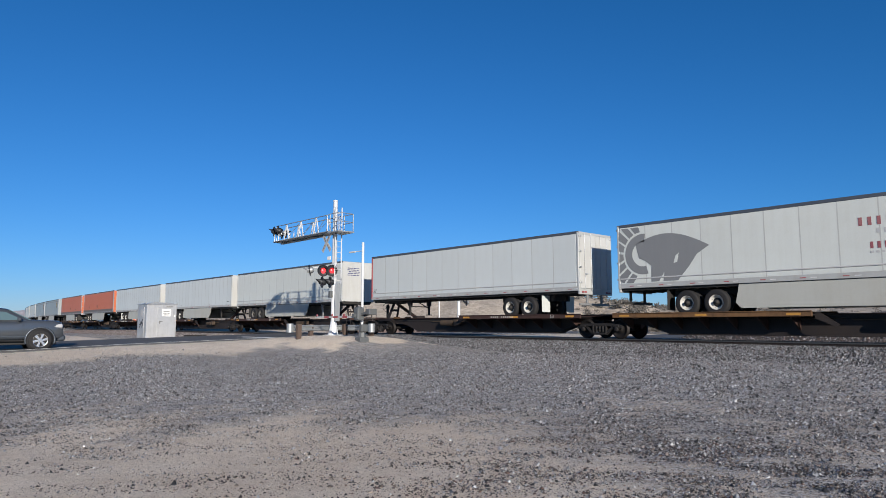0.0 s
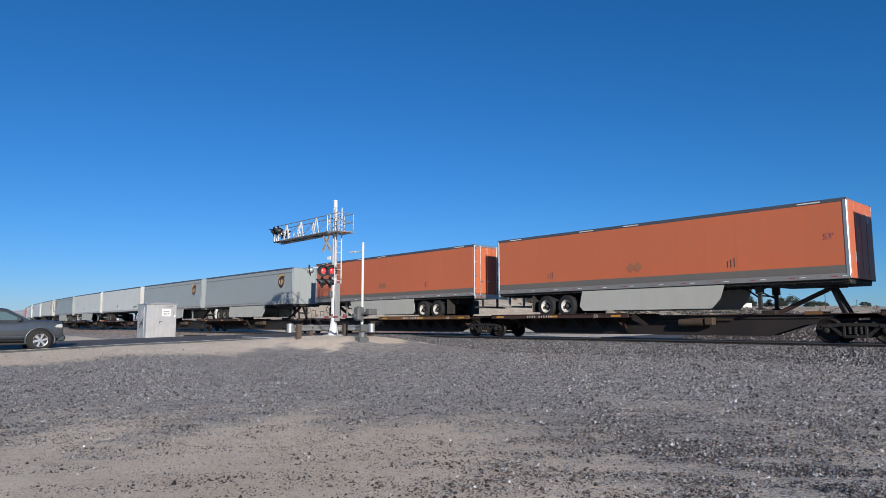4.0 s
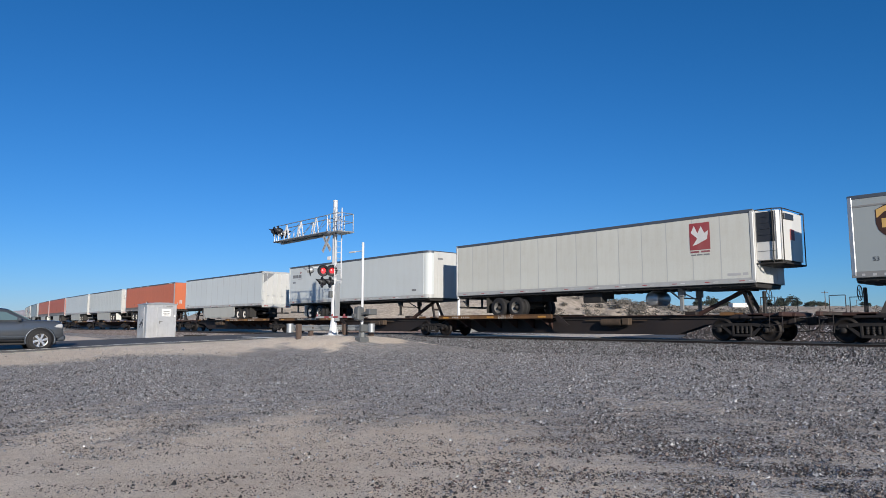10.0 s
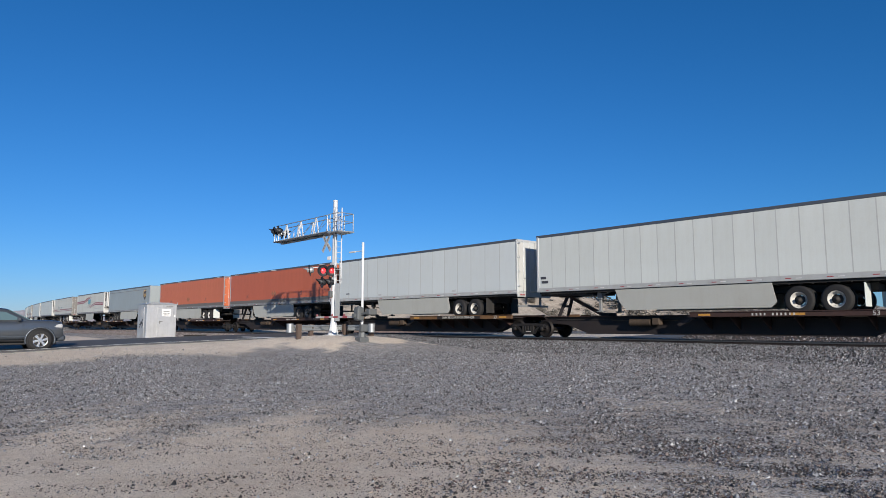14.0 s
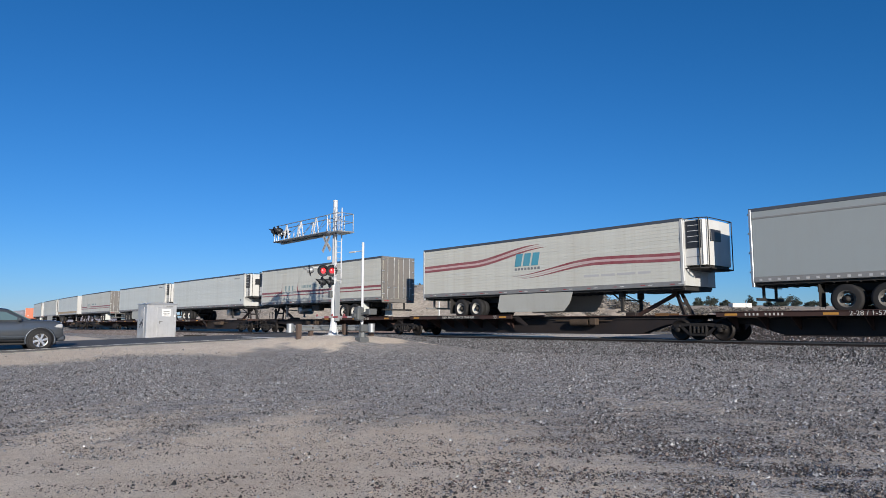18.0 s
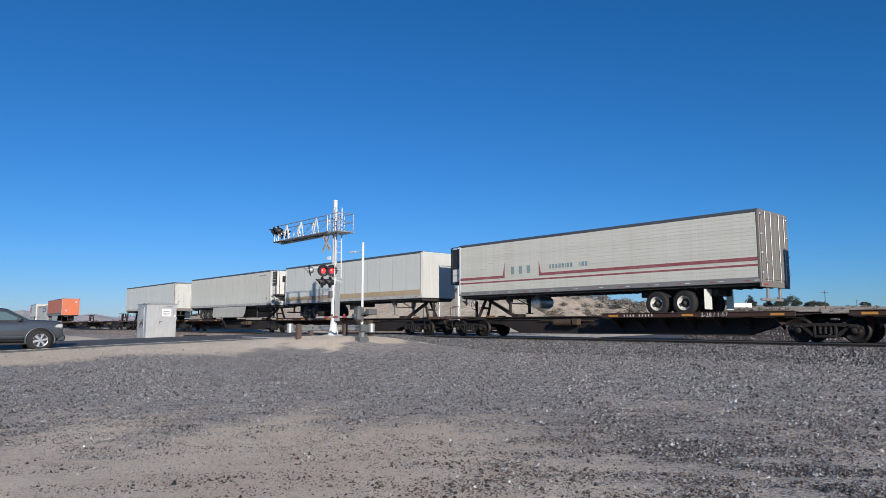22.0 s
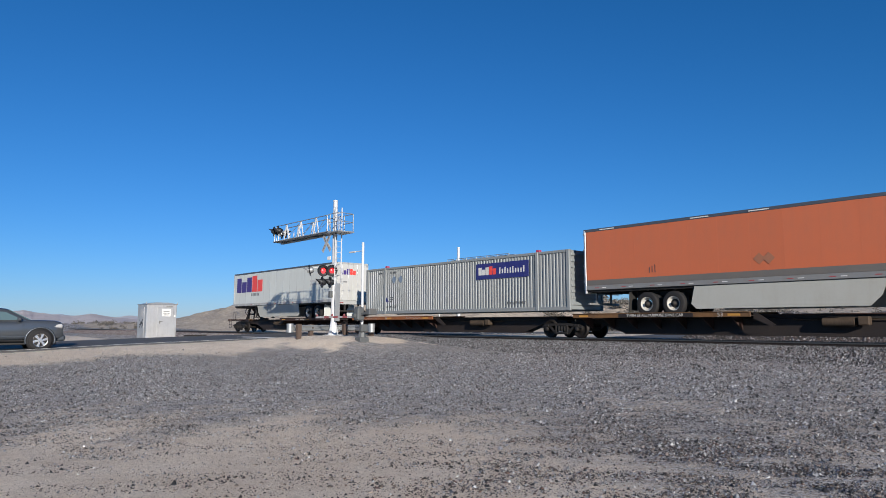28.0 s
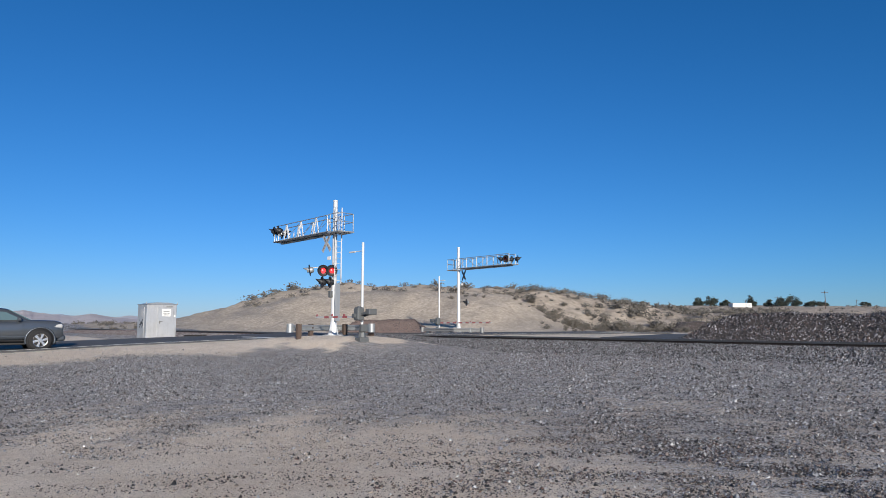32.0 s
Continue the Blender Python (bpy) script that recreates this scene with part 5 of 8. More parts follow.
def marks_tail(t, at):
    words(t, "53'", 0.26, -TL / 2 + 0.5, BOT + 0.5, LETTER_K)
    s = Solid()
    for i in range(9):
        s.box(-7.0 + i * 1.6, -6.72 + i * 1.6 + 0.1 * (i % 3), NEAR - 0.026, NEAR - 0.02, BOT + 0.24, BOT + 0.27)
    mark(t, "red_streaks", s, RED, "faded red tape")


def blocks_name(t, x, z, h, y, first, second, w=None):
    """Plain blocks in the place of a two-colour name, each a part of its own."""
    w = w or h * 0.52
    for i, (k, m) in enumerate(((1.0, first), (0.72, first), (1.0, first), (1.08, second), (0.78, second))):
        part("name_block", Solid().box(x + i * w * 1.1, x + i * w * 1.1 + w, y - 0.004, y, z, z + h * k), m, t, "plain coloured block of a painted name")


def marks_two_colour(t, at):
    x0 = -TL / 2 + 0.62
    blocks_name(t, x0, 3.28, 1.22, NEAR - 0.018, PURPLE, REDORANGE, 0.86)
    bars(t, x0 + 2.7, 2.95, (0.2, 0.17, 0.17, 0.17, 0.17, 0.17), 0.22, GREYMARK, 0.07)
    bars(t, 4.6, 3.65, (0.2,) * 6, 0.14, PALEMARK, 0.06)
    bars(t, 4.6, 3.42, (0.15,) * 7, 0.14, PALEMARK, 0.06)
    xe = at(0) + 0.03
    for i, (k, m) in enumerate(((1, PURPLE), (0.72, PURPLE), (1, PURPLE), (1, REDORANGE), (0.72, REDORANGE))):
        part("name_block", Solid().box(xe - 0.004, xe + 0.004, -1.05 + i * 0.26, -0.83 + i * 0.26, 4.05, 4.05 + 0.42 * k), m, t)
    end_bars(t, xe, -1.05, 3.5, (0.2, 0.3), 0.1, GREYMARK)


def container(label):
    """A corrugated 53-foot container standing on its car."""
    t = thing("shipping_container", label, "container", "trailers on the train")
    z0, z1 = 1.27, 4.12
    part("body", Solid().box(-TL / 2 + 0.05, TL / 2 - 0.05, NEAR + 0.06, -NEAR - 0.06, z0 + 0.05, z1 - 0.03, 0.02), CONTAINER, t)
    n = 78
    for sgn in (-1, 1):
        s = Solid()
        x = -TL / 2 + 0.2
        w = (TL - 0.4) / n
        prof = []
        for i in range(n):
            for a, d in ((0.0, 0.0), (0.42, 0.0), (0.52, 0.036), (0.9, 0.036)):
                prof.append((x + (i + a) * w, d))
        vs = []
        for px, d in prof:
            y = sgn * (TW / 2 - d)
            vs += [(px, y, z0 + 0.18), (px, y, z1 - 0.12)]
        fs = [(2 * i, 2 * i + 2, 2 * i + 3, 2 * i + 1) if sgn < 0 else (2 * i, 2 * i + 1, 2 * i + 3, 2 * i + 2) for i in range(len(prof) - 1)]
        s.add(vs, fs)
        part("corrugated_wall", s, CONTAINER, t, "vertically corrugated grey steel wall")
    for sgn in (-1, 1):
        for z, h in ((z0, 0.19), (z1 - 0.13, 0.13)):
            part("side_rail", Solid().box(-TL / 2, TL / 2, -0.06, 0.035, z, z + h, 0.015), CONTAINER, t, at=(0, sgn * (TW / 2 - 0.02) + (0.01 if sgn < 0 else 0), 0))
        for x in (-TL / 2 + 0.09, -6.1, 6.1, TL / 2 - 0.09):
            part("corner_column", Solid().box(-0.10, 0.10, -0.07, 0.03, z0, z1, 0.02), CONTAINER, t, at=(x, sgn * (TW / 2 - 0.02), 0))
        for x in (-TL / 2 + 0.1, TL / 2 - 0.1):
            for z in (z0, z1 - 0.13):
                part("corner_casting", Solid().box(-0.10, 0.10, -0.07, 0.07, z - 0.004, z + 0.134, 0.015), GALV, t, at=(x, sgn * (TW / 2 - 0.055), 0))
    part("roof", Solid().box(-TL / 2 + 0.1, TL / 2 - 0.1, NEAR + 0.1, -NEAR - 0.1, z1 - 0.03, z1 - 0.01), CONTAINER, t)
    for k in range(9):
        part("end_rib", Solid().box(-0.03, 0.03, -1.15, 1.15, z0 + 0.25 + k * 0.29, z0 + 0.37 + k * 0.29, 0.012), CONTAINER, t, at=(TL / 2 - 0.03, 0, 0))
    n = NEAR - 0.012
    p = mark(t, "name_panel", Solid().box(1.95, 5.6, n - 0.012, n, 2.98, 3.80, 0.004), NAVY, "dark blue name panel")
    blocks_name(t, 2.12, 3.2, 0.40, n - 0.014, TAPE_W, REDORANGE, 0.235)
    for i, h in enumerate((0.40, 0.30, 0.40, 0.3, 0.36, 0.40, 0.28, 0.28, 0.28, 0.40)):
        mark(t, "name_bar", Solid().box(3.62 + i * 0.18, 3.70 + i * 0.18, n - 0.018, n - 0.013, 3.22, 3.22 + h * 0.8), TAPE_W, "white bar of the name")
    for x in (-5.2, -4.55):
        mark(t, "diamond_decal", Solid().slab([(x - 0.21, 3.35), (x - 0.05, 3.56), (x + 0.05, 3.56), (x + 0.21, 3.35), (x + 0.05, 3.14), (x - 0.05, 3.14)], 1, n - 0.006, n), SLATEBLUE, "slate blue diamond decal")
    for x, k in ((-6.75, 4), (-5.55, 5)):
        for i in range(k):
            mark(t, "writing_bar", Solid().box(x + i * 0.13, x + i * 0.13 + 0.06, n - 0.006, n, 3.74, 3.84), LETTER_K)
    mark(t, "peak_emblem", Solid().slab([(-6.1, 2.02), (-5.92, 2.3), (-5.72, 2.02)], 1, n - 0.006, n), NAVY, "small dark blue peak emblem")
    for i in range(3):
        mark(t, "writing_bar", Solid().box(-5.6, -5.35 + 0.06 * i, n - 0.006, n, 2.02 + i * 0.12, 2.06 + i * 0.12), LETTER_K)
    for x in (-5.45, 4.75):
        words(t, "TOP LIFT ONLY", 0.18, x, 1.70, LETTER_K, n - 0.008)
    for sgn in (-1, 1):
        for x in (-6.1, 6.1):
            mark(t, "lifting_block", Solid().box(x - 0.11, x + 0.11, sgn * 1.14 - 0.1, sgn * 1.14 + 0.1, z1 - 0.01, z1 + 0.12, 0.02), REDMAG, "faded red lifting block")
    return t


# ---- spine cars ----
def wheel_iron(s):
    for sgn in (-1, 1):
        s.lathe([(sgn * 0.69, 0.0), (sgn * 0.70, 0.10), (sgn * 0.715, 0.34), (sgn * 0.69, 0.36), (sgn * 0.69, 0.442), (sgn * 0.715, 0.445), (sgn * 0.725, 0.42), (sgn * 0.825, 0.412), (sgn * 0.825, 0.36), (sgn * 0.78, 0.33), (sgn * 0.775, 0.15), (sgn * 0.84, 0.12), (sgn * 0.84, 0.0)], 28)
    s.rod((0, -1.08, 0), (0, 1.08, 0), 0.08, 12)


def sideframe(s):
    # bowed top member, slanting arms to a low tie, two columns round the springs
    top = [(-1.15, 0.56), (-0.95, 0.63), (-0.42, 0.68), (0.42, 0.68), (0.95, 0.63), (1.15, 0.56), (1.15, 0.46), (0.98, 0.44), (0.92, 0.51), (0.74, 0.52), (0.40, 0.57), (-0.40, 0.57), (-0.74, 0.52), (-0.92, 0.51), (-0.98, 0.44), (-1.15, 0.46)]
    s.slab(top, 1, -0.08, 0.08)
    for k in (-1, 1):
        s.slab([(k * 0.78, 0.54), (k * 0.66, 0.54), (k * 0.28, 0.26), (k * 0.36, 0.17)], 1, -0.07, 0.07)
        s.box(k * 0.33 - 0.045, k * 0.33 + 0.045, -0.09, 0.09, 0.24, 0.60, 0.015)
        s.box(k * 0.88 - 0.15, k * 0.88 + 0.15, -0.12, 0.12, 0.51, 0.61, 0.02)
    s.box(-0.36, 0.36, -0.10, 0.10, 0.17, 0.27, 0.02)


def spring(s):
    prof = []
    for z in range(5):
        prof += [(0.30 + z * 0.055, 0.05), (0.318 + z * 0.055, 0.072), (0.336 + z * 0.055, 0.05)]
    s.lathe(prof, 8, 'z', (0, -0.02, 0))


def truck(parent, x):
    t = part("truck", stored("bolster", lambda s: (s.box(-0.24, 0.24, -1.05, 1.05, 0.42, 0.66, 0.04), s.lathe([(0.66, 0.0), (0.66, 0.22), (0.78, 0.22), (0.78, 0.0)], 14, 'z'), s.bar((-0.6, -0.5, 0.38), (0.6, -0.5, 0.38), 0.06, 0.10), s.bar((-0.45, -0.75, 0.40), (-0.45, 0.75, 0.40), 0.12, 0.16), s.bar((0.45, -0.75, 0.40), (0.45, 0.75, 0.40), 0.12, 0.16))), TRUCKMAT, parent, "heavy cast iron wheel truck", at=(x, 0, 0))
    for sgn in (-1, 1):
        part("side_frame", stored("side_frame", sideframe), TRUCKMAT, t, at=(0, sgn * 1.0, 0))
        for xs in (-0.17, 0.0, 0.17):
            part("spring", stored("spring", spring), TRUCKMAT, t, at=(xs, sgn * 1.02, 0))
        for xx in (-0.88, 0.88):
            part("bearing_cap", stored("bearing_cap", lambda s: s.lathe([(-0.10, 0.10), (0.03, 0.105), (0.05, 0.075), (0.06, 0.0)], 12, 'y')), TRUCKMAT, t, at=pose(xx, sgn * 1.07, 0.425, 0, 0, 0 if sgn > 0 else 180))
    for xx in (-0.88, 0.88):
        part("wheelset", stored("wheelset", wheel_iron), TREAD, t, "iron wheels on an axle", at=(xx, 0, 0.425))
    return t


def spine_unit(n, rear, front, nose, lead, last, edge, words_on, pan=True, hitch_x=None, loaded=True):
    """One platform of an articulated spine car: a deep centre beam, a wheel pan at one end and a folding stand at the other."""
    half = (front - rear) / 2
    t = thing("spine_car_platform", "brown steel spine car platform with yellow-edged wheel pan" if edge is SPINE_YEL else "rusty brown steel spine car platform with wheel pan", "rail car", "spine car platforms")
    hl = half - 0.25
    body = Solid()
    out = [(-hl, 0.98), (-hl, 0.72), (-hl + 1.55, 0.62), (-hl + 2.7, 0.24), (hl - 2.7, 0.24), (hl - 1.55, 0.62), (hl, 0.72), (hl, 0.98)]
    body.slab(out, 1, -0.30, 0.30)
    part("centre_beam", body, SPINE, t, "deep fish-bellied centre beam")
    part("top_flange", Solid().box(-hl, hl, -0.42, 0.42, 0.98, 1.02, 0.008), SPINE_RUST, t)
    part("bottom_flange", Solid().box(-hl + 2.7, hl - 2.7, -0.38, 0.38, 0.20, 0.24, 0.008), SPINE, t)
    for x, sgn in ((-half, -1), (half, 1)):
        part("end_arm", Solid().slab([(x - 0.55, 1.0), (x + 0.55, 1.0), (x + 0.75, 0.86), (x - 0.75, 0.86)], 1, -0.55, 0.55), SPINE, t)
    if pan:
        a, b = (-half + 0.85, -half + 8.9) if nose > 0 else (half - 8.9, half - 0.85)
        for sgn in (-1, 1):
            p = part("wheel_pan", stored(("pan", round(b - a, 2)), lambda s: s.box(-(b - a) / 2, (b - a) / 2, -0.40, 0.40, 0.95, 0.98, 0.006)), SPINE, t, at=((a + b) / 2, sgn * 0.84, 0))
            part("edge_beam", stored(("pan_edge", round(b - a, 2)), lambda s: (s.box(-(b - a) / 2, (b - a) / 2, -0.045, 0.045, 0.91, 1.10, 0.012), s.box(-(b - a) / 2, (b - a) / 2, -0.085, 0.03, 1.085, 1.115, 0.008))), edge, p, "worn coloured outer edge", at=(0, sgn * 0.42, 0))
            k = 7
            for i in range(k):
                x = a + (b - a) * (i + 0.35) / k
                part("bracket", stored(("bracket", sgn), lambda s: s.slab([(sgn * 0.30, 0.93), (sgn * 1.20, 0.93), (sgn * 1.20, 0.88), (sgn * 0.34, 0.42), (sgn * 0.30, 0.42)], 0, -0.02, 0.02)), SPINE_RUST, t, "triangular steel bracket", at=(x, 0, 0))
            for i in range(3):
                part("reflector", stored("car_reflector", lambda s: s.box(-0.24, 0.24, -0.006, 0.006, 0.955, 1.04)), YELLOW, t, at=(a + 0.6 + i * (b - a - 1.2) / 2, sgn * 1.308, 0))
        # sloped end bracket of the pan
        e = b if nose > 0 else a
        for sgn in (-1, 1):
            part("end_bracket", Solid().slab([(e - 0.02, 1.06), (e + nose * 0.12, 1.06), (e + nose * 0.75, 0.62), (e + nose * 0.62, 0.56), (e - 0.02, 0.84)], 1, sgn * 0.95 - 0.03, sgn * 0.95 + 0.03), SPINE, t)
        y = -1.312
        if words_on:
            xm = (a + b) / 2
            if words_on[0] == "purpose":
                part("dark_panel", Solid().box(xm - 1.6, xm + 1.8, y - 0.004, y, 0.925, 1.075), SPINE, t)
                words(t, "TWIN 28 ALL PURPOSE SPINE CAR", 0.17, xm + 0.1, 1.0, LETTER_W, y - 0.008)
                words(t, "53", 0.24, xm + 2.9, 1.0, LETTER_W, y - 0.008)
            elif words_on[0] == "number":
                for i in range(11):
                    if i != 4:
                        part("number_bar", stored("number_bar", lambda s: s.box(0, 0.06, -0.006, 0, 0.955, 1.045)), LETTER_W, t, at=(xm - 1.6 + i * 0.145, y, 0))
                words(t, words_on[1], 0.24, xm + 2.4, 1.0, LETTER_W, y - 0.008)
            elif words_on[0] == "scrawl":
                # pale sprayed loops along the edge
                for x0 in (xm - 2.6, xm + 1.4):
                    q = Solid()
                    last_p = None
                    for i in range(46):
                        p = (x0 + i * 0.037 + 0.05 * math.sin(i * 1.1), y - 0.006, 1.0 + 0.055 * math.sin(i * 0.83) + 0.012 * math.sin(i * 2.3))
                        if last_p:
                            q.bar(last_p, p, 0.004, 0.012)
                        last_p = p
                    part("sprayed_scrawl", q, PALEMARK, t, "pale sprayed scrawl")
                words(t, "53", 0.16, xm - 0.3, 1.0, LETTER_W, y - 0.008)
            elif words_on[0] == "range":
                for i in range(10):
                    if i != 4:
                        part("number_bar", stored("number_bar", lambda s: s.box(0, 0.06, -0.006, 0, 0.955, 1.045)), LETTER_W, t, at=(xm - 2.9 + i * 0.145, y, 0))
                words(t, words_on[1], 0.24, xm + 1.1, 1.0, LETTER_W, y - 0.008)
    # folding stand that carries the trailer's nose
    if hitch_x is not None:
        h = hitch_x
        reach = 2.35 if loaded else 1.0
        st = part("trailer_stand", Solid().bar((h, -0.34, 1.0), (h - nose * 0.42, -0.2, 1.97), 0.09, 0.14).bar((h, 0.34, 1.0), (h - nose * 0.42, 0.2, 1.97), 0.09, 0.14).box(min(h - nose * 0.22, h - nose * 0.30), max(h - nose * 0.22, h - nose * 0.30), -0.3, 0.3, 1.45, 1.56), SPINE, t, "upright steel stand under the trailer nose")
        part("stand_head", Solid().box(h - nose * 0.45 - 0.36, h - nose * 0.45 + 0.36, -0.45, 0.45, 1.93, 2.0, 0.02), UNDER, st)
        part("stand_strut", Solid().bar((h - nose * 0.5, 0.0, 1.93), (h - nose * reach, 0.0, 1.05), 0.16, 0.14), SPINE_RUST, st, "slanting strut")
        part("stand_foot", Solid().box(h - nose * (reach + 0.25) - 0.25, h - nose * (reach + 0.25) + 0.25, -0.3, 0.3, 1.0, 1.16, 0.03), SPINE, st)
        for sgn in (-1, 1):
            part("yellow_plate", Solid().box(h - nose * 1.0 - 0.3, h - nose * 1.0 + 0.3, sgn * 0.44 - 0.01, sgn * 0.44 + 0.01, 0.98, 1.10), SPINE_YEL, t)
    # air tank and valve under the beam
    xv = (half - 6.0) * nose
    part("brake_valve", stored("brake_valve", lambda s: (s.rod((-0.5, -0.6, 0.72), (0.5, -0.6, 0.72), 0.16, 10), s.box(0.6, 0.95, -0.75, -0.45, 0.6, 0.9, 0.03), s.rod((-1.6, -0.4, 0.80), (1.6, -0.4, 0.80), 0.025, 6))), TANKMAT, t, at=(xv, 0, 0))
    part("brake_pipe", Solid().rod((-hl + 1, -0.34, 0.86), (hl - 1, -0.34, 0.86), 0.022, 6), UNDER, t)
    # ends of the whole car
    for on, x, sgn in ((lead, half, 1), (last, -half, -1)):
        if not on:
            continue
        part("end_platform", Solid().box(min(x, x + sgn * 1.75), max(x, x + sgn * 1.75), -0.55, 0.55, 0.92, 1.04, 0.02).box(min(x + sgn * 1.45, x + sgn * 1.62), max(x + sgn * 1.45, x + sgn * 1.62), -1.35, 1.35, 0.92, 1.08, 0.02), SPINE_RUST, t)
        part("coupler", Solid().box(min(x + sgn * 1.5, x + sgn * 2.05), max(x + sgn * 1.5, x + sgn * 2.05), -0.09, 0.09, 0.66, 0.84, 0.03).box(min(x + sgn * 1.95, x + sgn * 2.2), max(x + sgn * 1.95, x + sgn * 2.2), -0.17, 0.14, 0.60, 0.90, 0.05), TRUCKMAT, t, "cast knuckle coupler")
        part("draft_sill", Solid().box(min(x, x + sgn * 1.6), max(x, x + sgn * 1.6), -0.22, 0.22, 0.62, 0.92, 0.02), SPINE, t)
        part("air_hose", Solid().rod((x + sgn * 1.7, -0.35, 0.75), (x + sgn * 1.95, -0.35, 0.45), 0.025, 6).rod((x + sgn * 1.95, -0.35, 0.45), (x + sgn * 2.15, -0.25, 0.40), 0.025, 6), UNDER, t)
        for y in (-1.25, 1.25):
            rl = Solid()
            for dx in (1.25, 0.75):
                rl.rod((x + sgn * dx, y * 0.85, 1.04), (x + sgn * dx, y * 0.85, 1.62), 0.015, 6)
            rl.rod((x + sgn * 1.25, y * 0.85, 1.62), (x + sgn * 0.75, y * 0.85, 1.62), 0.015, 6)
            part("grab_rail", rl, SPINE, t, "bent grab rail")
            rl = Solid()
            rl.rod((x + sgn * 1.55, y, 1.0), (x + sgn * 1.55, y, 0.35), 0.015, 6)
            rl.rod((x + sgn * 1.1, y, 1.0), (x + sgn * 1.1, y, 0.35), 0.015, 6)
            for z in (0.36, 0.62, 0.86):
                rl.rod((x + sgn * 1.1, y, z), (x + sgn * 1.55, y, z), 0.015, 6)
            rl.bar((x + sgn * 0.95, y * 0.3, 1.0), (x + sgn * 1.55, y, 1.0), 0.06, 0.08)
            part("side_ladder", rl, SPINE, t, "thin steel side ladder")
        bw = part("brake_stand", Solid().box(x + sgn * 0.45 - 0.05, x + sgn * 0.45 + 0.05, -0.07, 0.09, 1.02, 1.9, 0.02), UNDER, t, "upright brake housing")
        w = Solid()
        c = (x + sgn * 0.62, 0.02, 1.72)
        w.lathe([(-0.016, 0.27), (0.0, 0.286), (0.016, 0.27), (0.0, 0.254), (-0.016, 0.27)], 20, 'x', c)
        for i in range(5):
            a0 = 2 * math.pi * i / 5
            w.rod(c, (c[0], c[1] + 0.27 * math.cos(a0), c[2] + 0.27 * math.sin(a0)), 0.012, 5)
        part("brake_wheel", w, UNDER, bw, "round brake hand wheel")
        truck(t, x)
    if not last:
        truck(t, -half)
    return t


MOVING = []      # thing, place along the track at 16 s


def travelled(t):
    """Metres that the train has gone since 16 s."""
    u = (t - 16.0) / 16.0
    return 20.384 * (t - 16.0) - 1.97 * u ** 2 + 0.65 * u ** 3


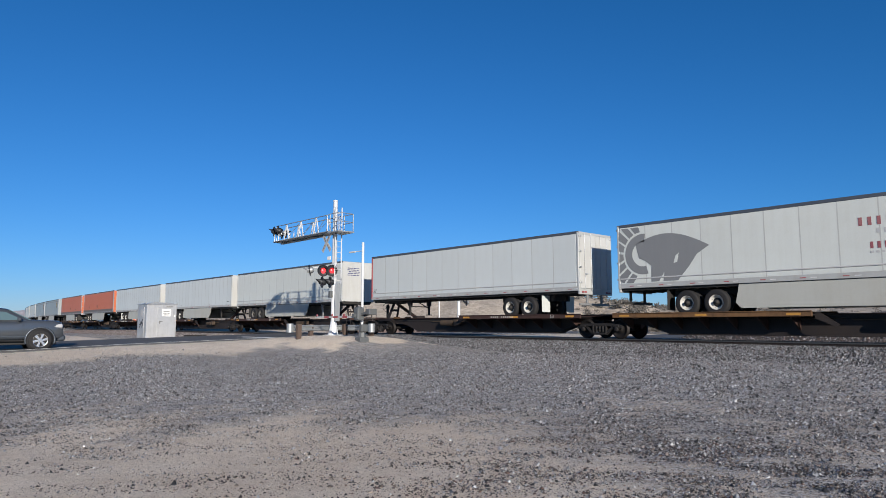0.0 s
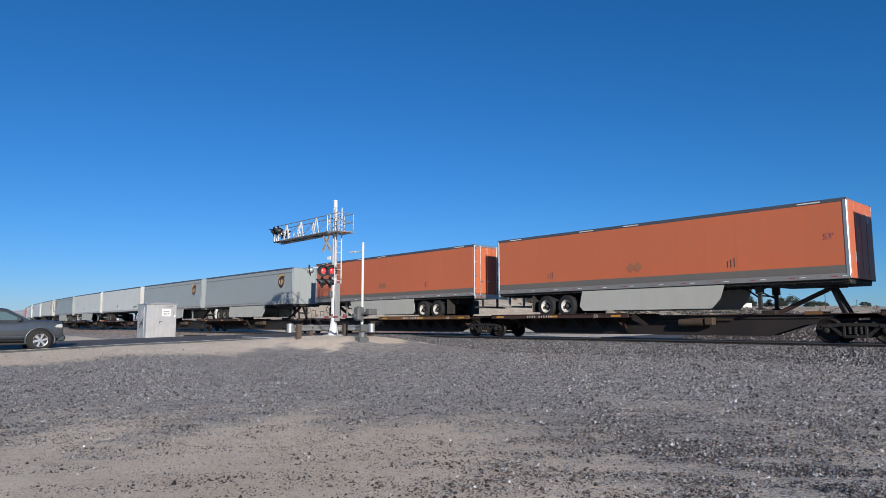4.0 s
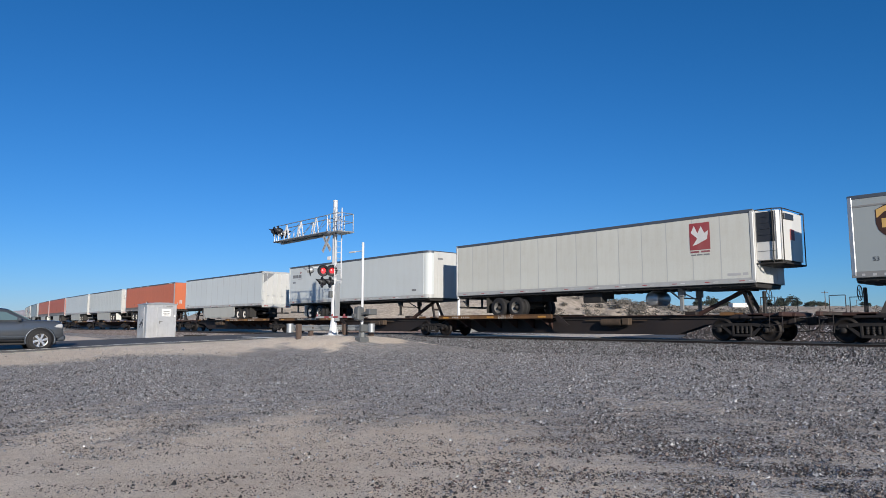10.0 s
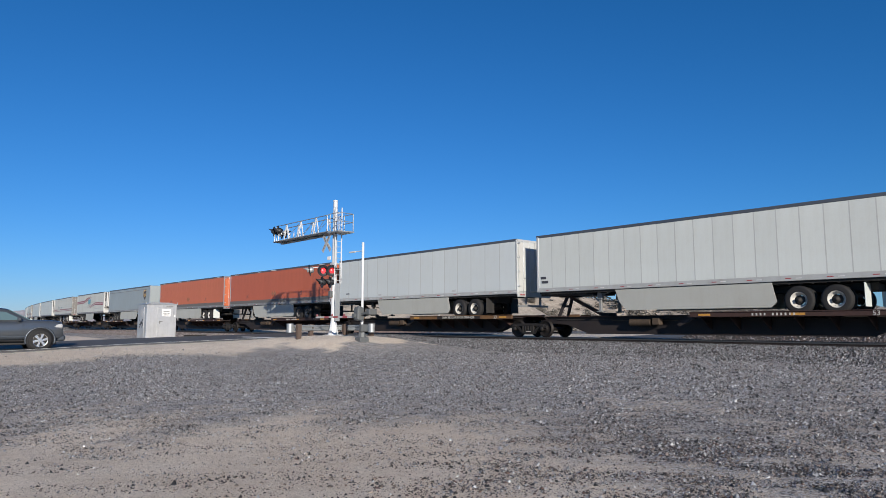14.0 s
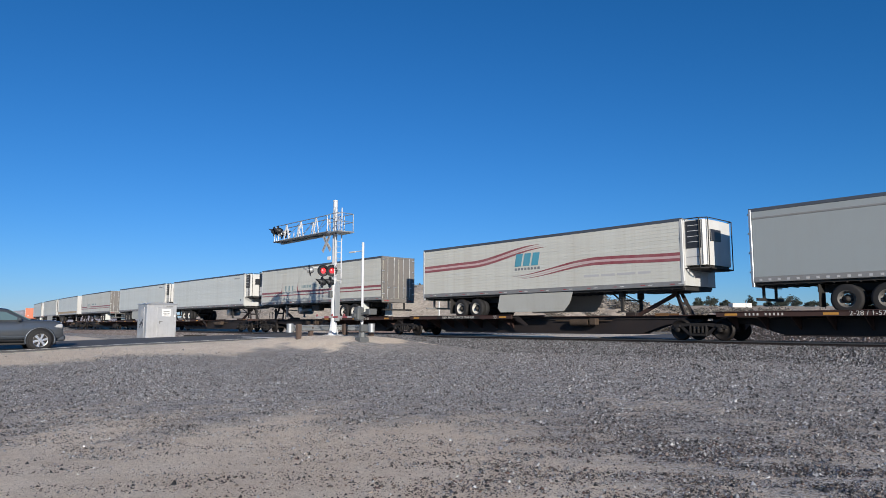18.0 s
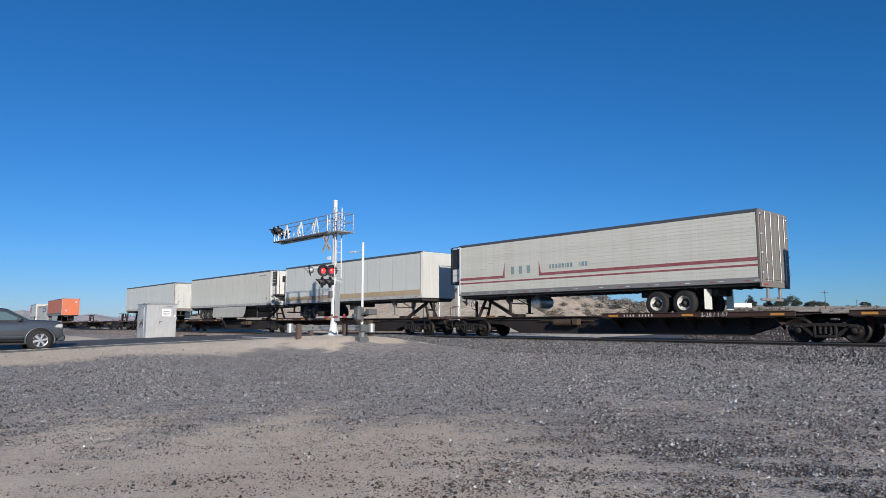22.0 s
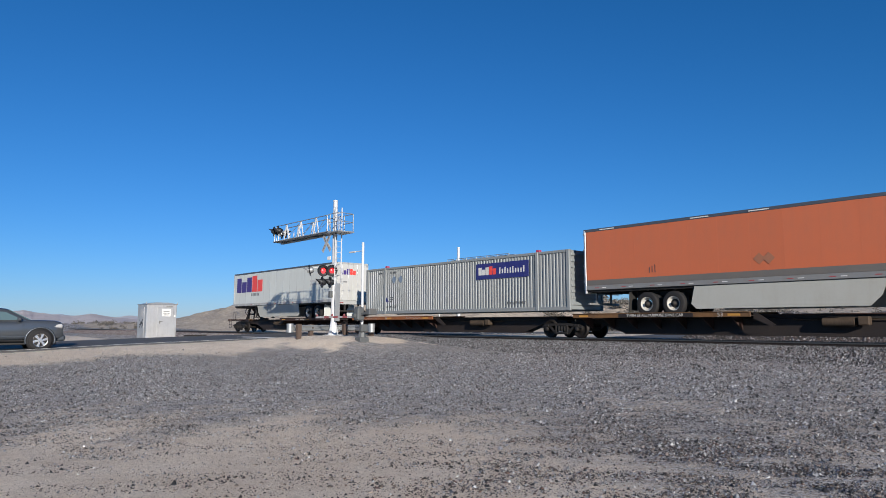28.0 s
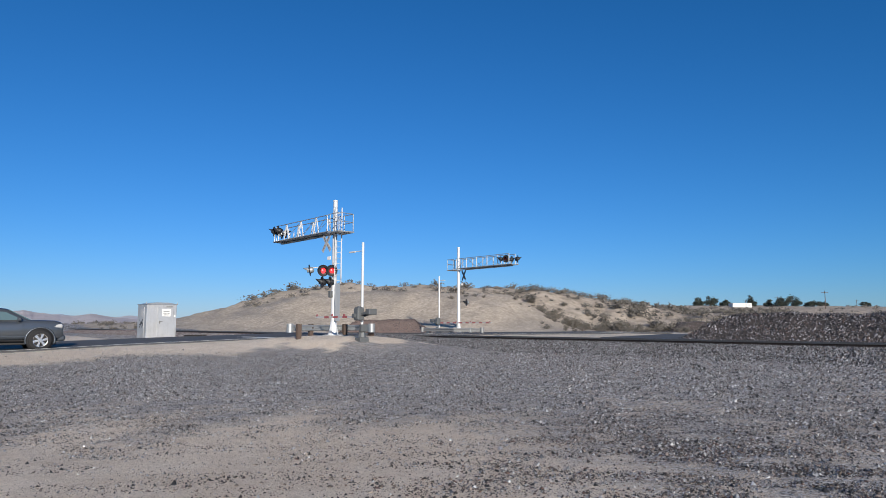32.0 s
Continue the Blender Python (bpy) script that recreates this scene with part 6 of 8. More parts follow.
# tail-end edge of each load at 16 s, way its nose points, and its look
def build_train():
    lead = [
        (312.46, 1, dict(skin=WHITE, skirt=SKIRT_W, marks=marks_helmet, label="white box trailer with a large grey painted emblem and pale skirt")),
        (294.24, -1, dict(skin=WHITE_B, marks=marks_fifty, nose_edge=RED, panels=12, label="white panelled box trailer with its rear doors facing forward")),
        (274.72, 1, dict(skin=WHITE, skirt=SKIRT_W, marks=marks_front_text, rim=RIMSTEEL, panels=14, label="white panelled box trailer with small lettering on its nose")),
        (257.47, 1, dict(skin=WHITE_B, skirt=SKIRT_W, marks=marks_lift, panels=20, label="white trailer with narrow ribbed panels and pale skirt")),
        (239.95, 1, dict(skin=WHITE_B, skirt=SKIRT_W, marks=marks_lift, panels=20, label="pale grey-white trailer with narrow ribbed panels")),
        (222.53, 1, dict(skin=ORANGE, ends=ORANGE, skirt=SKIRT_W, band=(BANDGREY, 2.62), marks=marks_orange, label="bright orange box trailer with a grey lower band")),
        (204.68, -1, dict(skin=ORANGE, ends=ORANGE, skirt=SKIRT_W, band=(BANDGREY, 2.58), marks=marks_orange, label="orange box trailer turned tail first, grey lower band")),
        (185.24, 1, dict(skin=SILVERGREY, look_kind="fleet", ends=SILVERGREY, skirt=SKIRT_W, rim=RIMSTEEL, marks=marks_shield(True), label="plain grey fleet trailer with a brown and gold shield")),
        (168.04, 1, dict(skin=SILVERGREY, look_kind="fleet", ends=SILVERGREY, skirt=SKIRT_W, rim=RIMSTEEL, marks=marks_shield(True), label="plain grey fleet trailer with a brown and gold shield")),
        (150.54, 1, dict(skin=WHITE, look_kind="plain", marks=marks_number, rim=RIMSTEEL, label="smooth white box trailer with dark numbers and a diamond placard")),
        (133.19, 1, dict(skin=WHITE, skirt=SKIRT_W, marks=marks_diamond, panels=13, label="white panelled trailer with a grey diamond placard")),
        (115.31, -1, dict(skin=SILVERGREY, look_kind="fleet", ends=SILVERGREY, skirt=SKIRT_W, rim=RIMWHITE, marks=marks_shield(False), label="plain grey fleet trailer turned tail first with a shield")),
        (96.03, 1, dict(skin=CREAM, reefer=True, tank=True, rim=RIMSTEEL, marks=marks_red_square, panels=14, label="cream refrigerated trailer with a red square emblem")),
        (77.52, 1, dict(skin=WHITE_B, look_kind="plain", post=WHITE_B, round_nose=True, marks=marks_fleet_name, label="smooth white box trailer with rounded nose and small emblem")),
        (57.02, -1, dict(skin=WHITE_B, skirt=SKIRT_W, marks=marks_triangle, panels=13, label="white panelled trailer with a dark triangle on its door")),
        (37.90, 1, dict(skin=ORANGE, ends=ORANGE, skirt=SKIRT_D, band=(BANDGREY, 2.58), marks=marks_orange, panels=12, label="bright orange box trailer with dark skirt and silver posts")),
        (19.93, -1, dict(skin=WHITE, skirt=SKIRT_W, marks=marks_code, panels=20, label="white ribbed trailer turned tail first with pale skirt")),
        (2.53, -1, dict(skin=WHITE_B, skirt=SKIRT_W, marks=marks_lift, panels=15, label="white panelled trailer turned tail first with pale skirt")),
        (-14.68, -1, dict(skin=RUSTORANGE, ends=RUSTORANGE, skirt=SKIRT_W, band=(BANDGREY, 2.60), marks=marks_orange, rim=RIMSTEEL, label="faded red-orange box trailer turned tail first")),
        (-32.06, -1, dict(skin=ORANGE, ends=ORANGE, skirt=SKIRT_W, band=(BANDGREY, 2.60), marks=marks_orange, label="orange box trailer with a dark grey lower band")),
        (-51.35, 1, dict(skin=SILVERGREY, look_kind="fleet", ends=SILVERGREY, skirt=SKIRT_W, rim=RIMSTEEL, marks=marks_shield(True), label="plain grey fleet trailer with a brown and gold shield")),
        (-70.13, 1, dict(skin=CREAM, look_kind="rib", reefer=True, skirt=SKIRT_W, marks=marks_wave, skirt_span=(6.0, 10.6), label="cream refrigerated trailer with waving maroon stripes")),
        (-90.28, -1, dict(skin=CREAM, look_kind="rib", reefer=True, tank=True, ends=DOOR_DARK, marks=marks_straight, label="cream refrigerated trailer with maroon stripes and dark doors")),
        (-109.62, 1, dict(skin=WHITE, look_kind="rib", reefer=True, tank=True, marks=marks_small_code, label="white ribbed refrigerated trailer with a round fuel tank")),
        (-128.13, 1, dict(skin=WHITE, look_kind="rib", reefer=True, skirt=SKIRT_W, rim=RIMSTEEL, marks=marks_small_code, label="white ribbed refrigerated trailer with pale skirt")),
        (-148.44, -1, dict(skin=CREAM, look_kind="rib", reefer=True, tank=True, ends=DOOR_DARK, marks=marks_straight, label="cream refrigerated trailer with maroon stripes and dark doors")),
        (-167.74, 1, dict(skin=WHITE, band=(TAN_BAND, 2.66), rim=RIMSTEEL, panels=12, label="white panelled trailer with a tan dirt band along its foot")),
        (-186.28, 1, dict(skin=CREAM, reefer=True, skirt=SKIRT_W, rim=RIMSTEEL, marks=marks_small_code, panels=14, label="off-white refrigerated trailer with pale skirt")),
        (-206.72, -1, dict(skin=WHITE, marks=marks_tail, edge=DOOR_DARK, rim=RIMSTEEL, panels=13, label="white panelled trailer turned tail first with faded red tape")),
        (-261.85, 1, dict(skin=ORANGE, ends=ORANGE, skirt=SKIRT_W, band=(BANDGREY, 2.60), marks=marks_orange, panels=13, label="sun-bleached orange box trailer with pale skirt")),
        None,
        (-298.47, -1, dict(skin=WHITE, skirt=SKIRT_W, marks=marks_two_colour, axles=(2.5, 3.75), panels=15, label="white box trailer with large purple and red-orange blocks")),
    ]
    for n, row in enumerate(lead):
        if row is None:
            box = container("grey corrugated container with a dark blue name panel")
            MOVING.append((box, -278.82 + TL / 2))
            continue
        s, nose, style = row
        MOVING.append((trailer(n + 1, nose, **style), s + TL / 2))
    P, N53, R57 = ("purpose",), ("number", "53"), ("range", "2-28 / 1-57")
    # trucks at the rear and front of each platform, the trailer's tail edge and nose, ends of the car
    cars = [
        (311.25, 328.7, 0, 0, 0, SPINE_YEL, None), (294.70, 311.25, 1, 0, 1, SPINE_RUST, N53),
        (273.5, 290.31, 2, 1, 0, SPINE_RUST, ("number", "53")), (256.06, 273.5, 3, 0, 0, SPINE_RUST, N53), (238.6, 256.06, 4, 0, 0, SPINE_RUST, P), (221.2, 238.6, 5, 0, 0, SPINE_RUST, N53), (205.1, 221.2, 6, 0, 1, SPINE_YEL, N53),
        (184.2, 200.8, 7, 1, 0, SPINE_RUST, None), (166.8, 184.2, 8, 0, 0, SPINE_RUST, N53), (149.38, 166.8, 9, 0, 0, SPINE_RUST, None), (132.0, 149.38, 10, 0, 0, SPINE_RUST, None), (115.75, 132.0, 11, 0, 1, SPINE_RUST, N53),
        (93.7, 111.45, 12, 1, 0, SPINE_YEL, R57), (75.2, 93.7, 13, 0, 0, SPINE_YEL, P), (57.5, 75.2, 14, 0, 1, SPINE_YEL, R57),
        (36.61, 53.3, 15, 1, 0, SPINE_RUST, N53), (19.1, 36.61, 16, 0, 0, SPINE_RUST, N53), (1.9, 19.1, 17, 0, 0, SPINE_YEL, P), (-15.4, 1.9, 18, 0, 0, SPINE_RUST, N53), (-31.63, -15.4, 19, 0, 1, SPINE_RUST, N53),
        (-53.63, -35.97, 20, 1, 0, SPINE_RUST, R57), (-72.2, -53.63, 21, 0, 0, SPINE_RUST, P), (-89.84, -72.2, 22, 0, 1, SPINE_RUST, R57),
        (-111.59, -94.15, 23, 1, 0, SPINE_RUST, R57), (-130.37, -111.59, 24, 0, 0, SPINE_RUST, None), (-147.95, -130.37, 25, 0, 1, SPINE_RUST, R57),
        (-169.9, -152.48, 26, 1, 0, SPINE_RUST, R57), (-188.6, -169.9, 27, 0, 0, SPINE_RUST, None), (-206.4, -188.6, 28, 0, 1, SPINE_RUST, ("range", "2-28 OR 1-57")),
        (-228.3, -210.9, None, 1, 0, SPINE_RUST, N53), (-245.77, -228.3, None, 0, 0, SPINE_YEL, None), (-263.4, -245.77, 29, 0, 0, SPINE_YEL, P), (-281.3, -263.4, 30, 0, 0, SPINE_ORANGE, ("scrawl",)), (-297.74, -281.3, 31, 0, 1, SPINE_RUST, N53),
    ]
    for k, (a, b, load, is_lead, is_last, edge, text) in enumerate(cars):
        mid = (a + b) / 2
        if load is None:
            nose, hx = 1, (b - a) / 2 - 0.9
        elif lead[load] is None:
            nose, hx = 1, None
        else:
            s, nose, _ = lead[load]
            hx = (s + TL - 0.55 if nose > 0 else s + 0.55) - mid
        u = spine_unit(k, a, b, nose, bool(is_lead), bool(is_last), edge, text, True, hx, load is not None)
        MOVING.append((u, mid))


build_train()


def motions():
    for ob, s16 in MOVING:
        rows = []
        for t in range(33):
            x, y, h = path_point(s16 + travelled(float(t)))
            rows.append((float(t), pose(x, y, RAIL_Z, 0, 0, math.degrees(h))))
        walk(ob, rows)


# ---- the crossing ----
SIGNWHITE = coat("reflective_sign_white", (0.74, 0.73, 0.70), (0.35, 0.33, 0.3), 0.4, amount=0.3, relief=0)
SILVER = coat("silver_painted_steel", (0.62, 0.63, 0.635), (0.34, 0.33, 0.31), 0.42, 0.15, amount=0.25)
BOXGREY = coat("mechanism_grey", (0.105, 0.115, 0.12), (0.12, 0.105, 0.09), 0.5, 0.2, amount=0.4)


def ring_mesh(s):
    # round background plate with a rolled rim, facing -y
    s.lathe([(0.03, 0.0), (0.03, 0.305), (0.0, 0.315), (-0.02, 0.30), (0.0, 0.29), (0.0, 0.13)], 26, 'y')


def visor_mesh(s):
    n = 18
    vs = []
    for k, (y, cut) in enumerate(((-0.005, 0.0), (-0.34, 0.55))):
        for i in range(n + 1):
            a = math.pi * (-0.22 + 1.44 * i / n)
            vs.append((0.155 * math.cos(a), y if k == 0 else -0.34 + 0.20 * (1 - math.sin(max(0, min(math.pi, a)))), 0.155 * math.sin(a)))
    m = n + 1
    o = [(x * 1.05, y, z * 1.05) for x, y, z in vs]
    s.add(vs + o, [(i, i + 1, m + i + 1, m + i) for i in range(n)] + [(2 * m + i + 1, 2 * m + i, 3 * m + i, 3 * m + i + 1) for i in range(n)] + [(m + i, m + i + 1, 3 * m + i + 1, 3 * m + i) for i in range(n)], True)


def lens_mesh(s):
    s.lathe([(0.0, 0.15), (-0.03, 0.13), (-0.05, 0.08), (-0.058, 0.0)], 20, 'y')


def housing_mesh(s):
    s.lathe([(0.03, 0.17), (0.14, 0.17), (0.22, 0.12), (0.24, 0.0)], 16, 'y')


def flasher(parent, m, lens, back=None, hood=None):
    """One round flashing light with plate, hood, lens and housing, facing -y of the pose m."""
    f = part("flasher_light", stored("flasher_plate", ring_mesh), BLACKSIG, parent, "round black light with a hood", at=m)
    part("hood", stored("flasher_hood", visor_mesh), hood or BLACKSIG, f)
    part("lens", stored("flasher_lens", lens_mesh), lens, f, "red glass lens")
    part("housing", stored("flasher_housing", housing_mesh), back or BLACKSIG, f)
    return f


DARKLENS = coat("unlit_red_lens", (0.10, 0.008, 0.008), (0.1, 0.05, 0.05), 0.2, amount=0.1, streak=False, relief=0)


def cantilever(x, y, z0, way, label, tall, arm_z, arm_len, front, ladder=True):
    """A mast with a truss arm over the road; way is the arm's direction along x, front the side that traffic comes from (-1 or 1 in y)."""
    t = thing("cantilever_signal", label, "railway signal", "crossing signals", at=(x, y, z0))
    part("mast", Solid().rod((0, 0, 0.5), (0, 0, tall), 0.15, 18, 0.115).rod((0, 0, tall), (0, 0, tall + 0.08), 0.13, 12), SILVER, t, "round silver steel mast")
    part("pedestal", Solid().lathe([(0.03, 0.30), (0.06, 0.28), (0.62, 0.17), (0.70, 0.16)], 8, 'z', smooth=False).box(-0.38, 0.38, -0.38, 0.38, -0.1, 0.04, 0.02), SILVER, t, "flared mast foot on a plate")
    part("foundation", Solid().box(-0.55, 0.55, -0.55, 0.55, -0.7, 0.0, 0.03), CONCRETE, t)
    arm = part("truss_arm", Solid().rod((0, -0.4, arm_z), (way * arm_len, -0.4, arm_z), 0.036, 8).rod((0, 0.4, arm_z), (way * arm_len, 0.4, arm_z), 0.036, 8), GALV, t, "two-sided truss arm with walkway")
    h = 0.9
    braced = ladder
    for yy in (-0.4, 0.4):
        part("top_chord", Solid().rod((0, yy, arm_z + h), (way * (arm_len - 0.35), yy, arm_z + h), 0.026, 8), GALV, arm)
        if braced:
            # pairs of flat bars that meet at the top, with thin long diagonals between
            for xm in (1.3, 2.95, 4.6):
                for dx in (-0.28, 0.28):
                    part("brace_bar", Solid().bar((way * (xm + dx), yy, arm_z), (way * xm, yy, arm_z + h), 0.05, 0.055), SILVER, arm)
            for x0, x1 in ((0.2, 1.3), (1.3, 2.95), (2.95, 4.6)):
                part("diagonal", Solid().rod((way * x0, yy, arm_z + h), (way * x1, yy, arm_z), 0.014, 6), GALV, arm)
            for xe in (0.15, arm_len - 0.4):
                part("upright", Solid().rod((way * xe, yy, arm_z), (way * xe, yy, arm_z + h), 0.022, 6), SILVER, arm)
        else:
            n = 5
            for i in range(n + 1):
                xx = way * (0.15 + (arm_len - 0.5) * i / n)
                part("upright", Solid().bar((xx, yy, arm_z), (xx, yy, arm_z + h), 0.055, 0.055), SILVER, arm)
            for i in range(n):
                x0, x1 = way * (0.15 + (arm_len - 0.5) * i / n), way * (0.15 + (arm_len - 0.5) * (i + 1) / n)
                part("diagonal", Solid().rod((x0, yy, arm_z + (h if i % 2 else 0)), (x1, yy, arm_z + (0 if i % 2 else h)), 0.014, 6), GALV, arm)
    for i in range(6):
        xx = way * (0.35 + (arm_len - 0.4) * i / 6)
        part("walkway_plate", Solid().box(min(xx, xx + way * (arm_len / 6 - 0.06)), max(xx, xx + way * (arm_len / 6 - 0.06)), -0.38, 0.38, arm_z - 0.06, arm_z - 0.02), GALV, arm)
    part("hanger_foot", Solid().box(min(way * 1.0, way * (arm_len - 0.3)), max(way * 1.0, way * (arm_len - 0.3)), -0.08, 0.08, arm_z - 0.16, arm_z - 0.07, 0.02), GALV, arm)
    # basket on the far side of the mast
    b = Solid()
    for yy in (-0.45, 0.45):
        for xx in (0.2, 1.05):
            b.rod((-way * xx, yy, arm_z - 0.05), (-way * xx, yy, arm_z + 0.9), 0.025, 6)
        for zz in (0.45, 0.9):
            b.rod((-way * 0.1, yy, arm_z + zz), (-way * 1.05, yy, arm_z + zz), 0.022, 6)
    for zz in (0.45, 0.9):
        b.rod((-way * 1.05, -0.45, arm_z + zz), (-way * 1.05, 0.45, arm_z + zz), 0.022, 6)
    part("basket_rail", b, GALV, t, "railing round the working platform")
    part("basket_floor", Solid().box(min(0, -way * 1.1), max(0, -way * 1.1), -0.5, 0.5, arm_z - 0.12, arm_z - 0.05, 0.01), GALV, t)
    # cross sign
    for k, dy in ((45, 0.0), (-45, 0.03)):
        board = part("crossbuck_board", Solid().box(-0.62, 0.62, -0.012, 0.012, -0.115, 0.115, 0.004, Matrix.Rotation(radians(k), 4, 'Y')), PALEMARK if braced else BLACKSIG, t, "crossed railroad board with dark lettering bars" if braced else "dark back of a crossed railroad board", at=pose(way * 0.42, front * (0.24 + dy), arm_z - 0.58, 0, 0, (-5 if braced else -22 * front * way)))
        if braced:
            for i in (-2, -1, 1, 2):
                part("writing_bar", Solid().box(i * 0.19 - 0.05, i * 0.19 + 0.05, -0.018, -0.012, -0.06, 0.06, 0, Matrix.Rotation(radians(k), 4, 'Y')), GREYMARK, board)
    part("plate_sign", Solid().box(-0.16, 0.16, -0.01, 0.01, -0.09, 0.09, 0.004), SIGNWHITE, t, at=pose(way * 0.2, front * 0.22, arm_z - 1.42))
    # ladder, on the mast that has one
    lx = -way * 0.34
    if not ladder:
        return t
    for yy in (-0.2, 0.2):
        part("ladder_rail", Solid().box(lx - 0.02, lx + 0.02, yy - 0.025, yy + 0.025, 2.75, tall - 0.35), SILVER, t)
    for i in range(15):
        zz = 2.9 + i * 0.3
        if zz < tall - 0.5:
            part("rung", stored("rung", lambda s: s.rod((0, -0.2, 0), (0, 0.2, 0), 0.014, 6)), SILVER, t, at=(lx, 0, zz))
    part("ladder_guard", Solid().box(lx - 0.03, lx + 0.03, -0.15, 0.15, 0.75, 2.75, 0.01), GALV, t, "flat steel ladder guard")
    return t


def near_signal():
    t = cantilever(-30.32, 19.4, 1.02, -1, "silver cantilever mast with truss arm and red flashing lights", 7.20, 5.54, 6.2, -1)
    # lights on the arm's end: a pair for each way of traffic
    for xx in (-5.35, -5.85):
        flasher(t, pose(xx, -0.55, 6.12, 0, 0, -38), DARKLENS)
        flasher(t, pose(xx - 0.62, 0.32, 6.12, 0, 0, 160), DARKLENS, GALV)
        for yy in (-0.5, 0.5):
            part("light_bracket", Solid().rod((xx, yy, 5.5), (xx, yy, 6.12), 0.03, 6), SILVER, t)
    # turned lights on the mast; side is the way along the light's cross arm
    side = Vector((math.cos(YAW), math.sin(YAW), 0))
    aim = math.degrees(math.atan2(-19.4, 30.32)) + 90
    for k, lens in ((-0.60, RED_LIT), (-0.14, RED_DIM)):
        q = side * k + Vector((0.22, -0.14, 3.43))
        flasher(t, Matrix.Translation(q) @ Matrix.Rotation(radians(aim + 14), 4, 'Z'), lens)
    part("cross_arm", Solid().rod(side * -1.30 + Vector((0, 0, 3.62)), (0, 0, 3.62), 0.025, 8), SILVER, t)
    # one that looks along the road, its silver hood and case seen from the side
    flasher(t, Matrix.Translation(side * -1.33 + Vector((0, 0, 3.47))) @ Matrix.Rotation(radians(-34), 4, 'Z') @ Matrix.Rotation(radians(8), 4, 'X'), DARKLENS, GALV, GALV)
    for k in (-0.62, -0.20):
        flasher(t, Matrix.Translation(side * k + Vector((0.1, -0.1, 2.82))) @ Matrix.Rotation(radians(aim - 75), 4, 'Z'), DARKLENS)
    part("cross_arm", Solid().rod(side * -0.75 + Vector((0.05, -0.05, 2.95)), (0, 0, 2.95), 0.03, 8), BLACKSIG, t)
    part("junction_box", Solid().box(-0.10, 0.10, -0.30, -0.13, 2.0, 2.35, 0.02), BOXGREY, t)


def far_signal():
    t = cantilever(-44.58, 42.0, 0.74, 1, "silver cantilever mast beyond the track with truss arm", 7.9, 5.95, 7.0, 1, False)
    for xx, yy, turn in ((5.75, -0.5, -48), (6.35, -0.45, 20), (6.15, 0.5, 150), (6.85, 0.5, 128)):
        flasher(t, pose(xx, yy, 6.42, 0, 0, turn), DARKLENS)
        part("light_bracket", Solid().rod((xx, yy * 0.8, 5.9), (xx, yy * 0.8, 6.45), 0.03, 6), SILVER, t)
    flasher(t, pose(0.75, 0.25, 2.85, 0, 0, -28), DARKLENS, GALV)
    part("cross_arm", Solid().rod((0, 0, 2.9), (1.0, 0.12, 2.9), 0.03, 8), BLACKSIG, t)


def gate(x, y, z0, way, label, arm_len, post):
    """A gate post with its machine and a lowered striped arm across the road."""
    t = thing("crossing_gate", label, "crossing gate", "crossing gates", at=(x, y, z0))
    part("post", Solid().rod((0, 0, 0.3), (0, 0, post), 0.062, 12), SILVER, t, "thin silver post")
    part("foot", Solid().lathe([(0.0, 0.22), (0.04, 0.20), (0.36, 0.12), (0.45, 0.10)], 8, 'z', smooth=False).box(-0.24, 0.24, -0.24, 0.24, -0.35, 0.02, 0.02), BOXGREY, t)
    part("machine", Solid().box(-0.10, 0.30, -0.42, -0.07, 0.80, 1.42, 0.05).rod((0.05, -0.55, 1.02), (0.05, -0.02, 1.02), 0.11, 12).rod((0.1, -0.25, 1.42), (0.1, -0.25, 1.48), 0.08, 8), BOXGREY, t, "grey gate machine housing")
    part("machine_door", Solid().box(-0.06, 0.26, -0.44, -0.418, 0.86, 1.36, 0.015), BOXGREY, t)
    part("light_arm", Solid().rod((0, 0, post - 0.4), (way * 0.8, -0.12, post - 0.4), 0.022, 6).box(min(way * 0.45, way * 0.95), max(way * 0.45, way * 0.95), -0.16, -0.10, post - 0.45, post - 0.38, 0.01), SILVER, t)
    part("counterweight_arm", Solid().bar((0, -0.25, 1.02), (-way * 0.95, -0.25, 1.22), 0.06, 0.10).bar((0, 0.12, 1.02), (-way * 0.95, 0.12, 1.22), 0.06, 0.10), BOXGREY, t)
    part("counterweight", Solid().box(min(-way * 0.66, -way * 0.98), max(-way * 0.66, -way * 0.98), -0.3, 0.15, 1.06, 1.34, 0.03), BOXGREY, t)
    part("cable_box", Solid().box(0.12 * -way - 0.12, 0.12 * -way + 0.12, -0.18, 0.18, 0.28, 0.62, 0.02), BOXGREY, t)
    g = part("gate_arm", Solid().bar((way * 0.15, -0.08, 0.98), (way * arm_len, -0.08, 0.98), 0.03, 0.09), PALEMARK, t, "lowered red and white striped arm")
    n = int(arm_len / 0.82)
    for i in range(n):
        x0 = way * (0.5 + i * 0.82)
        part("red_stripe", stored("gate_stripe", lambda s: s.box(-0.205, 0.205, -0.02, 0.02, -0.05, 0.05)), RED, g, at=(x0, -0.08, 0.98))
    for k in (0.35, 0.62, 0.97):
        part("arm_light", Solid().box(way * arm_len * k - 0.06, way * arm_len * k + 0.06, -0.12, -0.04, 1.02, 1.13, 0.02), MAROON, g)
    return t


near_signal()
far_signal()
gate(-25.9, 18.15, 0.98, -1, "silver crossing gate post with grey machine and lowered arm", 4.0, 4.5)
gate(-45.6, 40.5, 0.76, 1, "crossing gate beyond the track with lowered red and white arm", 6.7, 5.25)


